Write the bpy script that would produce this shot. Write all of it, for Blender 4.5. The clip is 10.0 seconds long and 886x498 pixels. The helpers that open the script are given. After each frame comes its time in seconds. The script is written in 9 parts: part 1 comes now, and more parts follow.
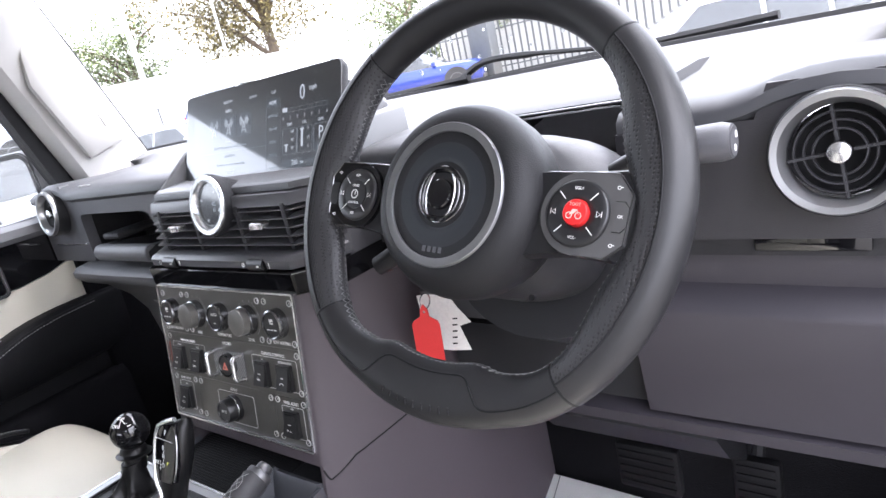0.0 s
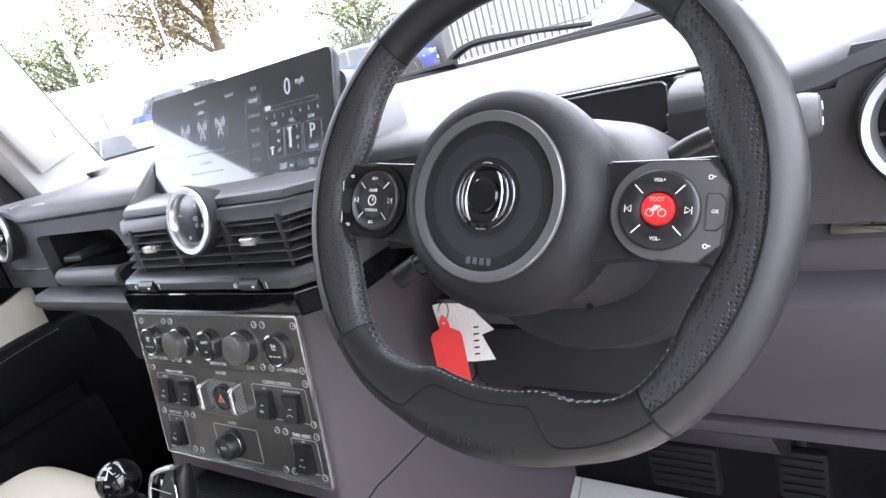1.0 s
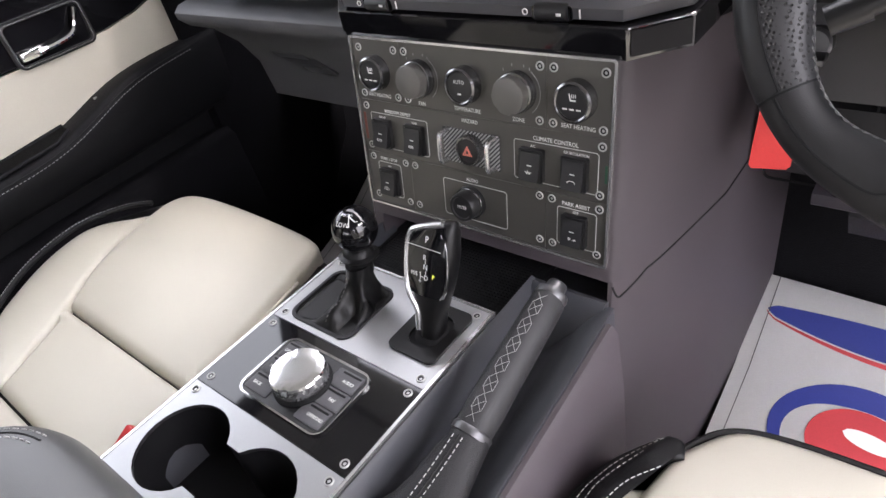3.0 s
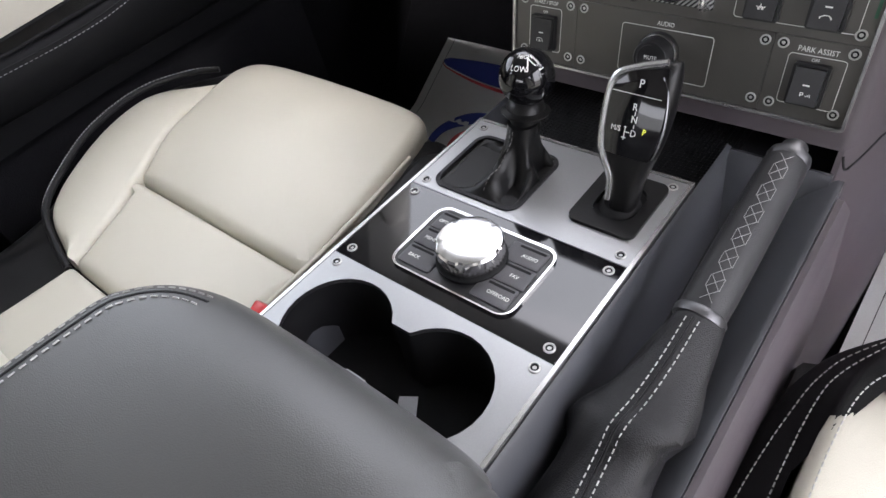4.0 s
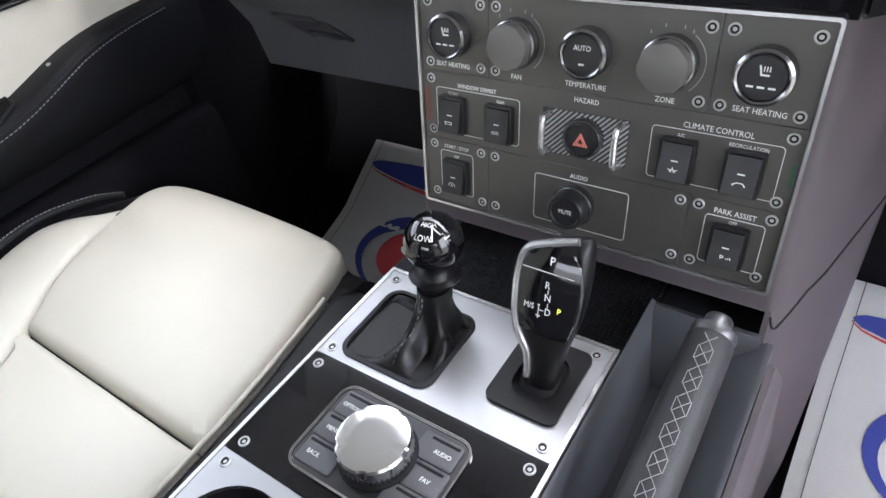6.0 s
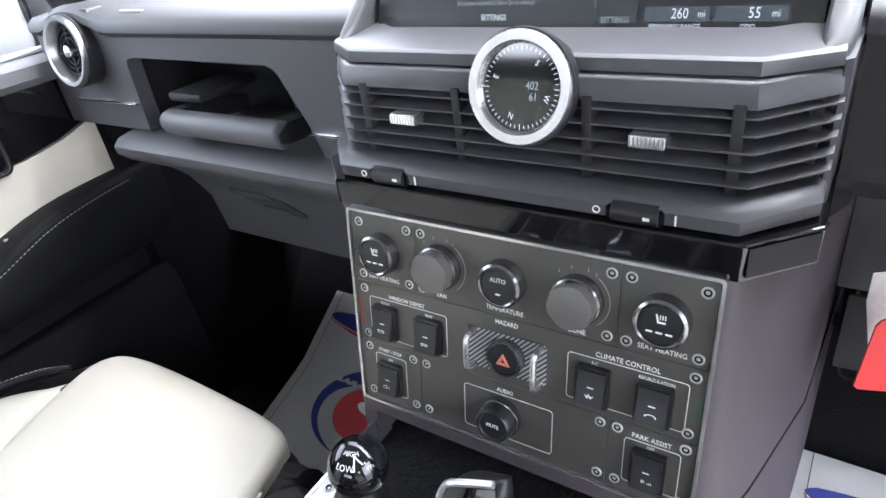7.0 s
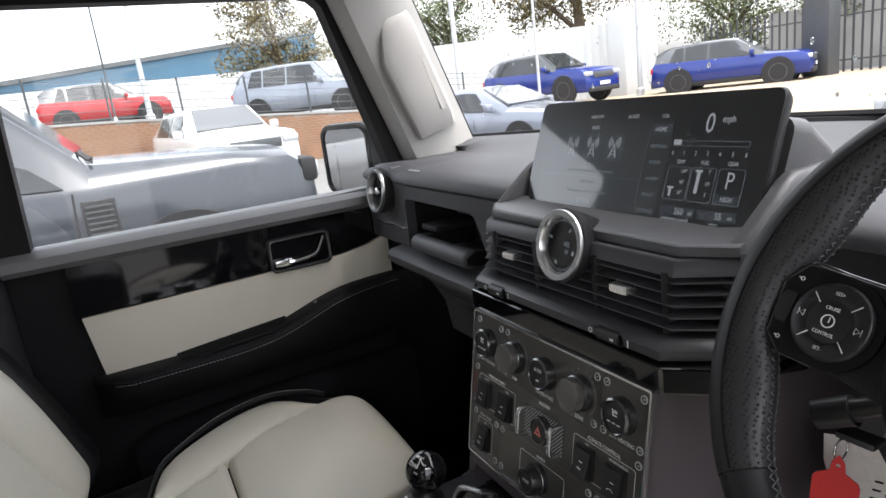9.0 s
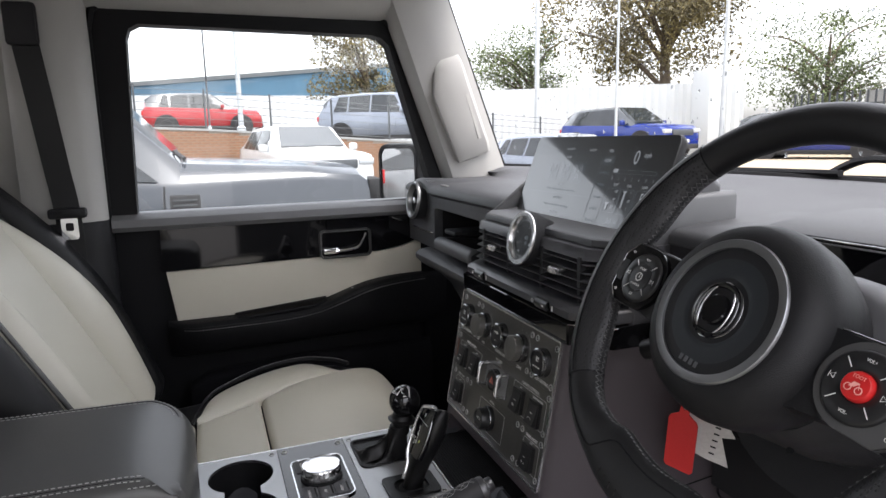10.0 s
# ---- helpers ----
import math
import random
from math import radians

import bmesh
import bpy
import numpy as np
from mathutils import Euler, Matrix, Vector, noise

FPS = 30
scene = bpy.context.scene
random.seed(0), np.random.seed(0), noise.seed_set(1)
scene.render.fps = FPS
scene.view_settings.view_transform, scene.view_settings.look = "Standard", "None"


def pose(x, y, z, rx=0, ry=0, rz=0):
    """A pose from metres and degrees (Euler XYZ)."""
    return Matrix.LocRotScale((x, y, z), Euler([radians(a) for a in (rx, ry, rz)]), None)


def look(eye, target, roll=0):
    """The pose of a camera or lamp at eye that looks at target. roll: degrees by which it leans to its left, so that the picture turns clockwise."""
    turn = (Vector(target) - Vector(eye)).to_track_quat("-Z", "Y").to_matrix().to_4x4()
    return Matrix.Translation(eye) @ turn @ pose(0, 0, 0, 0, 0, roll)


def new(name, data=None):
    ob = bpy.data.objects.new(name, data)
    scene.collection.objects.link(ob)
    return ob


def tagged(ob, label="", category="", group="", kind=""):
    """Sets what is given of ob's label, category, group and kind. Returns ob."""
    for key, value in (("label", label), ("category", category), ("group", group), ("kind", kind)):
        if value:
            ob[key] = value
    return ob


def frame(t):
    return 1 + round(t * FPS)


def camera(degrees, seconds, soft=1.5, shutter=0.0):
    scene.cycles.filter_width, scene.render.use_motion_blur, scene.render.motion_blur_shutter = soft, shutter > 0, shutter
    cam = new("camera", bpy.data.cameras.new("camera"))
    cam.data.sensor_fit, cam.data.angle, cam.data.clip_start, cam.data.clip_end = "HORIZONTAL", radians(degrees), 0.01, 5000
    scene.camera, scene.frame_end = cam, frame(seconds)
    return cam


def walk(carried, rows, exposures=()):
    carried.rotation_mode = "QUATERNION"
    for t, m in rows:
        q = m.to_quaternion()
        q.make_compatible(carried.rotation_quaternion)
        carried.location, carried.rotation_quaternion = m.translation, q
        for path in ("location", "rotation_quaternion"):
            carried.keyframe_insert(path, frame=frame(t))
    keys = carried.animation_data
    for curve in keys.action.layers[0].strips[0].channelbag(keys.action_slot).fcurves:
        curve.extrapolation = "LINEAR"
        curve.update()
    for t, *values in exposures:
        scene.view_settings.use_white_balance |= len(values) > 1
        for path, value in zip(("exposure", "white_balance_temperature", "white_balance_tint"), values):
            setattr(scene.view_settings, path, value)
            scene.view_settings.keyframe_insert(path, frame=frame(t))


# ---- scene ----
from mathutils import bvhtree

cam = camera(70.4, 10.0)
PATH = [
    (0, (0.702, -0.393, 1.36), (-0.535, 1.081, 0.816), -12.8),
    (0.3, (0.688, -0.376, 1.363), (-0.505, 1.135, 0.819), -15.3),
    (0.5, (0.668, -0.368, 1.363), (-0.5, 1.148, 0.782), -16.6),
    (1, (0.616, -0.366, 1.368), (-0.529, 1.159, 0.764), -15.9),
    (1.5, (0.577, -0.354, 1.373), (-0.539, 1.184, 0.751), -14.7),
    (2, (0.535, -0.366, 1.375), (-0.577, 1.124, 0.64), -13.7),
    (2.3, (0.489, -0.371, 1.37), (-0.653, 1.027, 0.509), -13.0),
    (2.5, (0.445, -0.385, 1.368), (-0.695, 0.93, 0.382), -13.0),
    (3, (0.352, -0.425, 1.362), (-0.791, 0.686, 0.154), -13.5),
    (4.3, (0.173, -0.499, 1.282), (-0.858, 0.45, -0.145), -12.6),
    (4.5, (0.168, -0.493, 1.284), (-0.847, 0.456, -0.154), -12.9),
    (5, (0.161, -0.466, 1.289), (-0.812, 0.519, -0.155), -12.4),
    (5.2, (0.16, -0.456, 1.292), (-0.801, 0.546, -0.148), -12.2),
    (6.3, (0.174, -0.369, 1.339), (-0.834, 0.875, 0.139), -9.4),
    (6.5, (0.175, -0.354, 1.358), (-0.832, 0.94, 0.212), -8.8),
    (7, (0.192, -0.334, 1.387), (-0.831, 1.048, 0.366), -8.5),
    (7.5, (0.215, -0.332, 1.411), (-0.821, 1.124, 0.512), -8.5),
    (8, (0.25, -0.327, 1.434), (-0.827, 1.18, 0.677), -8.6),
    (8.5, (0.332, -0.336, 1.429), (-0.997, 1.039, 0.842), -8.3),
    (9, (0.507, -0.353, 1.424), (-1.239, 0.498, 0.948), -7.2),
    (9.3, (0.583, -0.355, 1.417), (-1.269, 0.265, 0.987), -6.0),
    (9.5, (0.636, -0.354, 1.406), (-1.237, 0.228, 1.013), -4.1),
    (10, (0.752, -0.37, 1.397), (-1.094, 0.318, 1.05), -1.2),
]
walk(cam, [(t, look(eye, target, roll)) for t, eye, target, roll in PATH],
     [(0.0, 4.0, 6200, 17), (0.6, 4.12, 6200, 17), (2.0, 4.15, 6200, 17), (2.6, 4.28, 6500, 17), (3.0, 3.9, 6600, 18), (4.5, 3.72, 6450, 14), (5.2, 3.68, 6450, 14), (6.3, 4.3, 6100, 14),
      (7.6, 4.47, 6050, 13), (8.2, 3.55, 6200, 11), (8.6, 2.9, 6400, 12), (9.0, 2.55, 6550, 13), (9.5, 2.45, 6550, 14), (10.0, 2.45, 6550, 14)])

# ---- world and light ----
sky_world = bpy.data.worlds.new("overcast_sky")
scene.world = sky_world
sky_world.use_nodes = True
_n, _l = sky_world.node_tree.nodes, sky_world.node_tree.links
_sky = _n.new("ShaderNodeTexSky")
_sky.sky_type, _sky.sun_disc = "NISHITA", False
_sky.sun_elevation, _sky.sun_rotation = radians(74), radians(63)
_sky.air_density, _sky.dust_density = 1.0, 4.0
_hsv = _n.new("ShaderNodeHueSaturation")
_hsv.inputs["Saturation"].default_value = 0.22
_l.new(_sky.outputs["Color"], _hsv.inputs["Color"])
_l.new(_hsv.outputs["Color"], _n["Background"].inputs["Color"])
_n["Background"].inputs["Strength"].default_value = 0.15

_sun = bpy.data.lights.new("sun", "SUN")
_sun.energy, _sun.angle, _sun.color = 0.6, radians(30), (1.0, 0.97, 0.93)
sun = new("sun", _sun)
sun.matrix_world = look((0, 0, 20), (-3.2, -1.6, 7.5))


# ---- materials ----
def mk(name, base, rough=0.5, metal=0.0, grain=400.0, bump=0.0, var=0.12, stain=6.0, coat=0.0, pattern="noise", spec=0.5, tint=None):
    """A surface with colour and gloss that vary at two scales and a fine relief."""
    m = bpy.data.materials.new(name)
    m.use_nodes = True
    n, l = m.node_tree.nodes, m.node_tree.links
    b = n["Principled BSDF"]
    tc = n.new("ShaderNodeTexCoord")
    big, fine = n.new("ShaderNodeTexNoise"), n.new("ShaderNodeTexNoise")
    big.inputs["Scale"].default_value, big.inputs["Detail"].default_value = stain, 5
    fine.inputs["Scale"].default_value, fine.inputs["Detail"].default_value = grain, 3
    for k in (big, fine):
        l.new(tc.outputs["Object"], k.inputs["Vector"])
    mix = n.new("ShaderNodeMix")
    mix.data_type = "FLOAT"
    mix.inputs[0].default_value = 0.4
    l.new(big.outputs["Fac"], mix.inputs[2])
    l.new(fine.outputs["Fac"], mix.inputs[3])
    ramp = n.new("ShaderNodeValToRGB")
    dark = [c * (1 - var * 1.6) for c in base]
    light = [min(1, c * (1 + var * 1.2)) for c in (tint or base)]
    ramp.color_ramp.elements[0].position, ramp.color_ramp.elements[1].position = 0.3, 0.7
    ramp.color_ramp.elements[0].color, ramp.color_ramp.elements[1].color = (*dark, 1), (*light, 1)
    l.new(mix.outputs[0], ramp.inputs["Fac"])
    l.new(ramp.outputs["Color"], b.inputs["Base Color"])
    rr = n.new("ShaderNodeMapRange")
    rr.inputs["To Min"].default_value, rr.inputs["To Max"].default_value = max(0.02, rough * 0.85), min(1, rough * 1.15)
    l.new(big.outputs["Fac"], rr.inputs["Value"])
    l.new(rr.outputs["Result"], b.inputs["Roughness"])
    b.inputs["Metallic"].default_value = metal
    b.inputs["Specular IOR Level"].default_value = spec
    b.inputs["Coat Weight"].default_value, b.inputs["Coat Roughness"].default_value = coat, 0.05
    if bump > 0:
        bp = n.new("ShaderNodeBump")
        bp.inputs["Strength"].default_value, bp.inputs["Distance"].default_value = bump, 0.0015
        if pattern == "noise":
            l.new(fine.outputs["Fac"], bp.inputs["Height"])
        elif pattern == "dots":
            v, hole, cut = n.new("ShaderNodeTexVoronoi"), n.new("ShaderNodeMapRange"), n.new("ShaderNodeMix")
            v.inputs["Scale"].default_value, v.inputs["Randomness"].default_value = grain, 0.25
            l.new(tc.outputs["Object"], v.inputs["Vector"])
            hole.inputs["From Min"].default_value, hole.inputs["From Max"].default_value = 0.22, 0.36
            l.new(v.outputs["Distance"], hole.inputs["Value"])
            cut.data_type = "RGBA"
            cut.inputs[6].default_value = (0.001, 0.001, 0.001, 1)
            l.new(hole.outputs["Result"], cut.inputs[0])
            l.new(ramp.outputs["Color"], cut.inputs[7])
            l.new(cut.outputs[2], b.inputs["Base Color"])
            l.new(hole.outputs["Result"], bp.inputs["Height"])
        else:
            v = n.new("ShaderNodeTexVoronoi")
            v.inputs["Scale"].default_value = grain
            l.new(tc.outputs["Object"], v.inputs["Vector"])
            l.new(v.outputs["Distance"], bp.inputs["Height"])
        l.new(bp.outputs["Normal"], b.inputs["Normal"])
    return m


def glow(name, colour, power):
    m = bpy.data.materials.new(name)
    m.use_nodes = True
    b = m.node_tree.nodes["Principled BSDF"]
    b.inputs["Base Color"].default_value = (0.008, 0.009, 0.010, 1)
    b.inputs["Emission Color"].default_value = (*colour, 1)
    b.inputs["Emission Strength"].default_value = power
    b.inputs["Roughness"].default_value, b.inputs["Specular IOR Level"].default_value = 0.05, 0.9
    b.inputs["Coat Weight"].default_value, b.inputs["Coat Roughness"].default_value = 0.9, 0.38
    return m


def pane_material(name, tint=(0.93, 0.95, 0.95), gloss=0.03):
    m = bpy.data.materials.new(name)
    m.use_nodes = True
    n, l = m.node_tree.nodes, m.node_tree.links
    clear, shine, mix, lw = n.new("ShaderNodeBsdfTransparent"), n.new("ShaderNodeBsdfGlossy"), n.new("ShaderNodeMixShader"), n.new("ShaderNodeLayerWeight")
    power, scale = n.new("ShaderNodeMath"), n.new("ShaderNodeMapRange")
    power.operation = "POWER"
    power.inputs[1].default_value = 4.0
    scale.inputs["To Min"].default_value, scale.inputs["To Max"].default_value = gloss, 0.6
    clear.inputs["Color"].default_value = (*tint, 1)
    shine.inputs["Roughness"].default_value = 0.01
    l.new(lw.outputs["Facing"], power.inputs[0])
    l.new(power.outputs[0], scale.inputs["Value"])
    l.new(scale.outputs["Result"], mix.inputs["Fac"])
    l.new(clear.outputs[0], mix.inputs[1])
    l.new(shine.outputs[0], mix.inputs[2])
    l.new(mix.outputs[0], n["Material Output"].inputs["Surface"])
    return m


PLASTIC = mk("grained_black_plastic", (0.016, 0.016, 0.018), 0.48, grain=1400, bump=0.35, var=0.1, pattern="cells", spec=0.3)
SOFT = mk("soft_dash_vinyl", (0.045, 0.046, 0.050), 0.58, grain=1900, bump=0.12, var=0.08, pattern="cells", spec=0.4)
FASCIA = mk("grey_fascia_plastic", (0.068, 0.068, 0.074), 0.45, grain=1500, bump=0.25, var=0.08, pattern="cells")
TRIM_GREY = mk("grey_lower_trim", (0.056, 0.046, 0.053), 0.55, grain=1500, bump=0.25, var=0.07, pattern="cells")
GLOSS = mk("gloss_black_trim", (0.005, 0.005, 0.006), 0.05, grain=900, var=0.1, spec=0.5)
RUBBER = mk("black_rubber", (0.007, 0.007, 0.008), 0.6, grain=1500, bump=0.3, var=0.15, spec=0.2)
LEATHER = mk("black_leather", (0.0085, 0.0085, 0.0095), 0.42, grain=1300, bump=0.22, var=0.14, pattern="cells", spec=0.25)
WHEEL_LEATHER = mk("smooth_wheel_leather", (0.011, 0.011, 0.012), 0.42, grain=1700, bump=0.12, var=0.1, pattern="cells", spec=0.4)
PERF = mk("perforated_leather", (0.022, 0.022, 0.024), 0.45, grain=330, bump=0.5, var=0.12, pattern="dots")
HUB_SILVER = mk("grey_satin_metal", (0.24, 0.243, 0.252), 0.34, metal=0.85, grain=900, var=0.05)
ARM_LEATHER = mk("dark_grey_leather", (0.068, 0.068, 0.067), 0.36, grain=1500, bump=0.10, var=0.1, pattern="cells")
CREAM = mk("cream_leather", (0.54, 0.518, 0.442), 0.42, grain=1500, bump=0.14, var=0.05, pattern="cells", stain=4)
CREAM_VINYL = mk("cream_door_insert", (0.56, 0.53, 0.45), 0.45, grain=900, bump=0.3, var=0.05, pattern="cells", stain=4)
CARPET = mk("black_carpet", (0.007, 0.007, 0.0085), 0.95, grain=600, bump=0.9, var=0.3, spec=0.08)
PANEL = mk("dark_olive_panel_paint", (0.098, 0.095, 0.087), 0.30, metal=0.5, grain=2500, bump=0.12, var=0.08)
PANEL_CAP = mk("dark_olive_knob_cap", (0.125, 0.121, 0.112), 0.34, metal=0.3, grain=2500, bump=0.1, var=0.06)
ALU = mk("brushed_silver_plate", (0.36, 0.365, 0.37), 0.36, metal=0.75, grain=1200, bump=0.05, var=0.05)
SILVER = mk("satin_silver", (0.62, 0.62, 0.62), 0.26, metal=0.9, grain=900, var=0.05)
CHROME = mk("chrome", (0.85, 0.85, 0.86), 0.07, metal=1.0, grain=500, var=0.03)
SCREW_STEEL = mk("pale_steel_screw", (0.48, 0.48, 0.47), 0.38, metal=0.5, grain=900, var=0.05)
GUNMETAL = mk("satin_gunmetal", (0.11, 0.11, 0.115), 0.38, metal=0.8, grain=900, var=0.05)
FLANK = mk("dark_slate_trim", (0.040, 0.042, 0.049), 0.5, grain=1600, bump=0.15, var=0.07, pattern="cells")
VENT_RING = mk("satin_vent_ring", (0.36, 0.362, 0.368), 0.3, metal=0.9, grain=900, var=0.05)
# dash grey painted lighter for windscreen light on the upward faces
RIM_GREY = mk("grey_rim_plastic_lit_from_above", (0.058, 0.059, 0.063), 0.42, grain=1900, bump=0.08, var=0.06, pattern="cells")
POLISHED = mk("polished_silver", (0.74, 0.74, 0.74), 0.16, metal=1.0, grain=900, var=0.03)
DARK_CHROME = mk("dark_chrome", (0.20, 0.20, 0.205), 0.2, metal=0.9, grain=500, var=0.05)
BUTTON = mk("black_button_plastic", (0.012, 0.012, 0.013), 0.33, grain=2000, bump=0.1, var=0.1)
PRINT = mk("white_print", (0.74, 0.74, 0.72), 0.6, grain=2000, var=0.04)
DIM_PRINT = mk("grey_print", (0.30, 0.30, 0.30), 0.6, grain=2000, var=0.04)
VENT = mk("black_vent_plastic", (0.055, 0.055, 0.060), 0.42, grain=1700, bump=0.12, var=0.08, pattern="cells", spec=0.4)
DARK_THREAD = mk("dark_grey_thread", (0.13, 0.13, 0.13), 0.8, grain=3000, bump=0.3, var=0.1)
THREAD = mk("pale_grey_thread", (0.42, 0.42, 0.41), 0.8, grain=3000, bump=0.3, var=0.1)
RED_PLASTIC = mk("red_plastic", (0.55, 0.02, 0.02), 0.3, grain=900, var=0.07)
TAG_RED = mk("red_vinyl_tag", (0.62, 0.03, 0.03), 0.5, grain=600, bump=0.1, var=0.07)
PAPER = mk("white_paper", (0.84, 0.83, 0.82), 0.75, grain=500, bump=0.15, var=0.04)
LABEL_PAPER = mk("worn_label_paper", (0.66, 0.645, 0.62), 0.75, grain=260, bump=0.5, var=0.10)
INK_BLUE = mk("blue_ink", (0.022, 0.036, 0.23), 0.7, grain=500, var=0.08)
INK_RED = mk("red_ink", (0.55, 0.05, 0.06), 0.7, grain=500, var=0.08)
LINER = mk("pale_headliner_fabric", (0.42, 0.413, 0.39), 0.9, grain=900, bump=0.4, var=0.06)
HUB_VINYL = mk("black_hub_vinyl", (0.0095, 0.0095, 0.0106), 0.5, grain=1300, bump=0.2, var=0.08, pattern="cells", spec=0.28)
BRAKE_LEATHER = mk("charcoal_brake_leather", (0.026, 0.026, 0.028), 0.46, grain=1300, bump=0.22, var=0.12, pattern="cells", spec=0.35)
HUB_FACE = mk("slate_hub_face", (0.013, 0.0155, 0.019), 0.5, grain=1700, bump=0.12, var=0.08, pattern="cells", spec=0.4)
DASH_GREY = mk("grey_dash_vinyl", (0.090, 0.091, 0.096), 0.5, grain=1900, bump=0.12, var=0.08, pattern="cells", spec=0.4)
KNEE_GREY = mk("grey_knee_panel", (0.031, 0.028, 0.034), 0.5, grain=1500, bump=0.2, var=0.07, pattern="cells", spec=0.4)
# shine cut so the strip's chamfers stay dark instead of mirroring daylight
END_BLACK = mk("dulled_black_end_cap", (0.004, 0.004, 0.005), 0.22, grain=900, var=0.1, spec=0.12)
SATIN_BLACK = mk("satin_black_plastic", (0.0045, 0.0045, 0.005), 0.36, grain=1500, bump=0.15, var=0.12, spec=0.3)
GAITER = mk("soft_black_gaiter_leather", (0.014, 0.014, 0.0155), 0.46, grain=1100, bump=0.28, var=0.14, pattern="cells", spec=0.3)
# black plastic; the sheen from the window is painted in as grey
LEDGE_SHEEN = mk("black_ledge_with_window_sheen", (0.13, 0.13, 0.135), 0.42, grain=1700, bump=0.15, var=0.07, pattern="cells")
# same plastic as FASCIA, painted darker for the shade on the driver's side
FASCIA_SHADED = mk("shaded_driver_fascia", (0.021, 0.020, 0.023), 0.45, grain=1500, bump=0.25, var=0.08, pattern="cells", spec=0.4)
DOOR_LEATHER = mk("dark_door_leather", (0.008, 0.0082, 0.0095), 0.6, grain=1300, bump=0.2, var=0.12, pattern="cells", spec=0.15)
DIAL_GLASS = mk("dark_dial_face", (0.010, 0.011, 0.012), 0.07, grain=300, var=0.05, spec=0.9)
PILLAR = mk("pale_pillar_plastic", (0.38, 0.372, 0.355), 0.55, grain=1300, bump=0.2, var=0.05)
BELT = mk("black_belt_webbing", (0.015, 0.015, 0.016), 0.75, grain=1500, bump=0.5, var=0.2)
GLASS = pane_material("clear_window_glass")
SCREEN = mk("dark_screen_glass", (0.010, 0.012, 0.015), 0.07, grain=300, var=0.05, spec=0.8, coat=0.9)
SCREEN.node_tree.nodes["Principled BSDF"].inputs["Coat Roughness"].default_value = 0.38
UI_WHITE = glow("screen_white", (0.8, 0.88, 0.95), 0.050)
UI_GREY = glow("screen_grey", (0.45, 0.55, 0.62), 0.034)
UI_DIM = glow("screen_panel", (0.10, 0.14, 0.17), 0.026)
UI_BACK = glow("screen_back", (0.05, 0.068, 0.08), 0.02)
MIRROR = mk("mirror_silver", (0.9, 0.9, 0.9), 0.02, metal=1.0, grain=100, var=0.01)


# ---- building helpers ----
def thing(name, label, category, m=None, group="", kind=""):
    ob = new(name)
    ob.empty_display_size = 0.05
    if m is not None:
        ob.matrix_world = m
    return tagged(ob, label, category, group, kind)


def mesh_of(name, bm, material, sharp=35):
    me = bpy.data.meshes.new(name)
    bmesh.ops.recalc_face_normals(bm, faces=bm.faces)
    bm.to_mesh(me)
    bm.free()
    for p in me.polygons:
        p.use_smooth = True
    me.set_sharp_from_angle(angle=radians(sharp))
    me.materials.append(material)
    return me


def part(name, bm, material, parent, label="", sharp=35, m=None):
    ob = new(name, mesh_of(name, bm, material, sharp))
    ob.parent = parent
    if m is not None:
        ob.matrix_local = m
    if label:
        ob["label"] = label
    return ob


def solid(name, bm, material, label, category="", kind="", group="", sharp=35):
    """A top-level thing that is one mesh."""
    return tagged(new(name, mesh_of(name, bm, material, sharp)), label, category, group, kind)


def B():
    return bmesh.new()


def box(bm, x0, x1, y0, y1, z0, z1, r=0.0, seg=2):
    g = bmesh.ops.create_cube(bm, size=1.0, matrix=Matrix.Translation(((x0 + x1) / 2, (y0 + y1) / 2, (z0 + z1) / 2)) @ Matrix.Diagonal((x1 - x0, y1 - y0, z1 - z0, 1)))
    if r > 0:
        es = list({e for v in g["verts"] for e in v.link_edges})
        bmesh.ops.bevel(bm, geom=es, offset=r, segments=seg, affect="EDGES", profile=0.5, clamp_overlap=True)
    return bm


def bridge(bm, a, b, closed=True):
    k = len(a)
    for i in range(k if closed else k - 1):
        j = (i + 1) % k
        bm.faces.new((a[i], a[j], b[j], b[i]))


def loft(bm, rings, closed=True, caps=True, loop=False):
    """A skin over rings of equally many points."""
    vs = [[bm.verts.new(p) for p in r] for r in rings]
    for a, b in zip(vs, vs[1:]):
        bridge(bm, a, b, closed)
    if loop:
        bridge(bm, vs[-1], vs[0], closed)
    elif caps and closed:
        bm.faces.new(vs[0][::-1])
        bm.faces.new(vs[-1])
    return bm


def lathe(bm, profile, m=None, seg=32, caps=True):
    """profile: (radius, height) pairs, turned round the local z axis of m."""
    m = m or Matrix()
    rings = [[m @ Vector((r * math.cos(2 * math.pi * i / seg), r * math.sin(2 * math.pi * i / seg), h)) for i in range(seg)] for r, h in profile]
    if profile[-1][0] > 0 and profile[-1][1] < max(h for _, h in profile) - 1e-5:
        caps = False  # a ring, open through the middle
    return loft(bm, rings, True, caps)


def ring(bm, R, r, m=None, seg=40, sub=10, squash=1.0):
    m = m or Matrix()
    rings = []
    for i in range(seg):
        a = 2 * math.pi * i / seg
        rings.append([m @ Vector(((R + r * math.cos(t)) * math.cos(a), (R + r * math.cos(t)) * math.sin(a), r * squash * math.sin(t))) for t in (2 * math.pi * j / sub for j in range(sub))])
    return loft(bm, rings, loop=True)


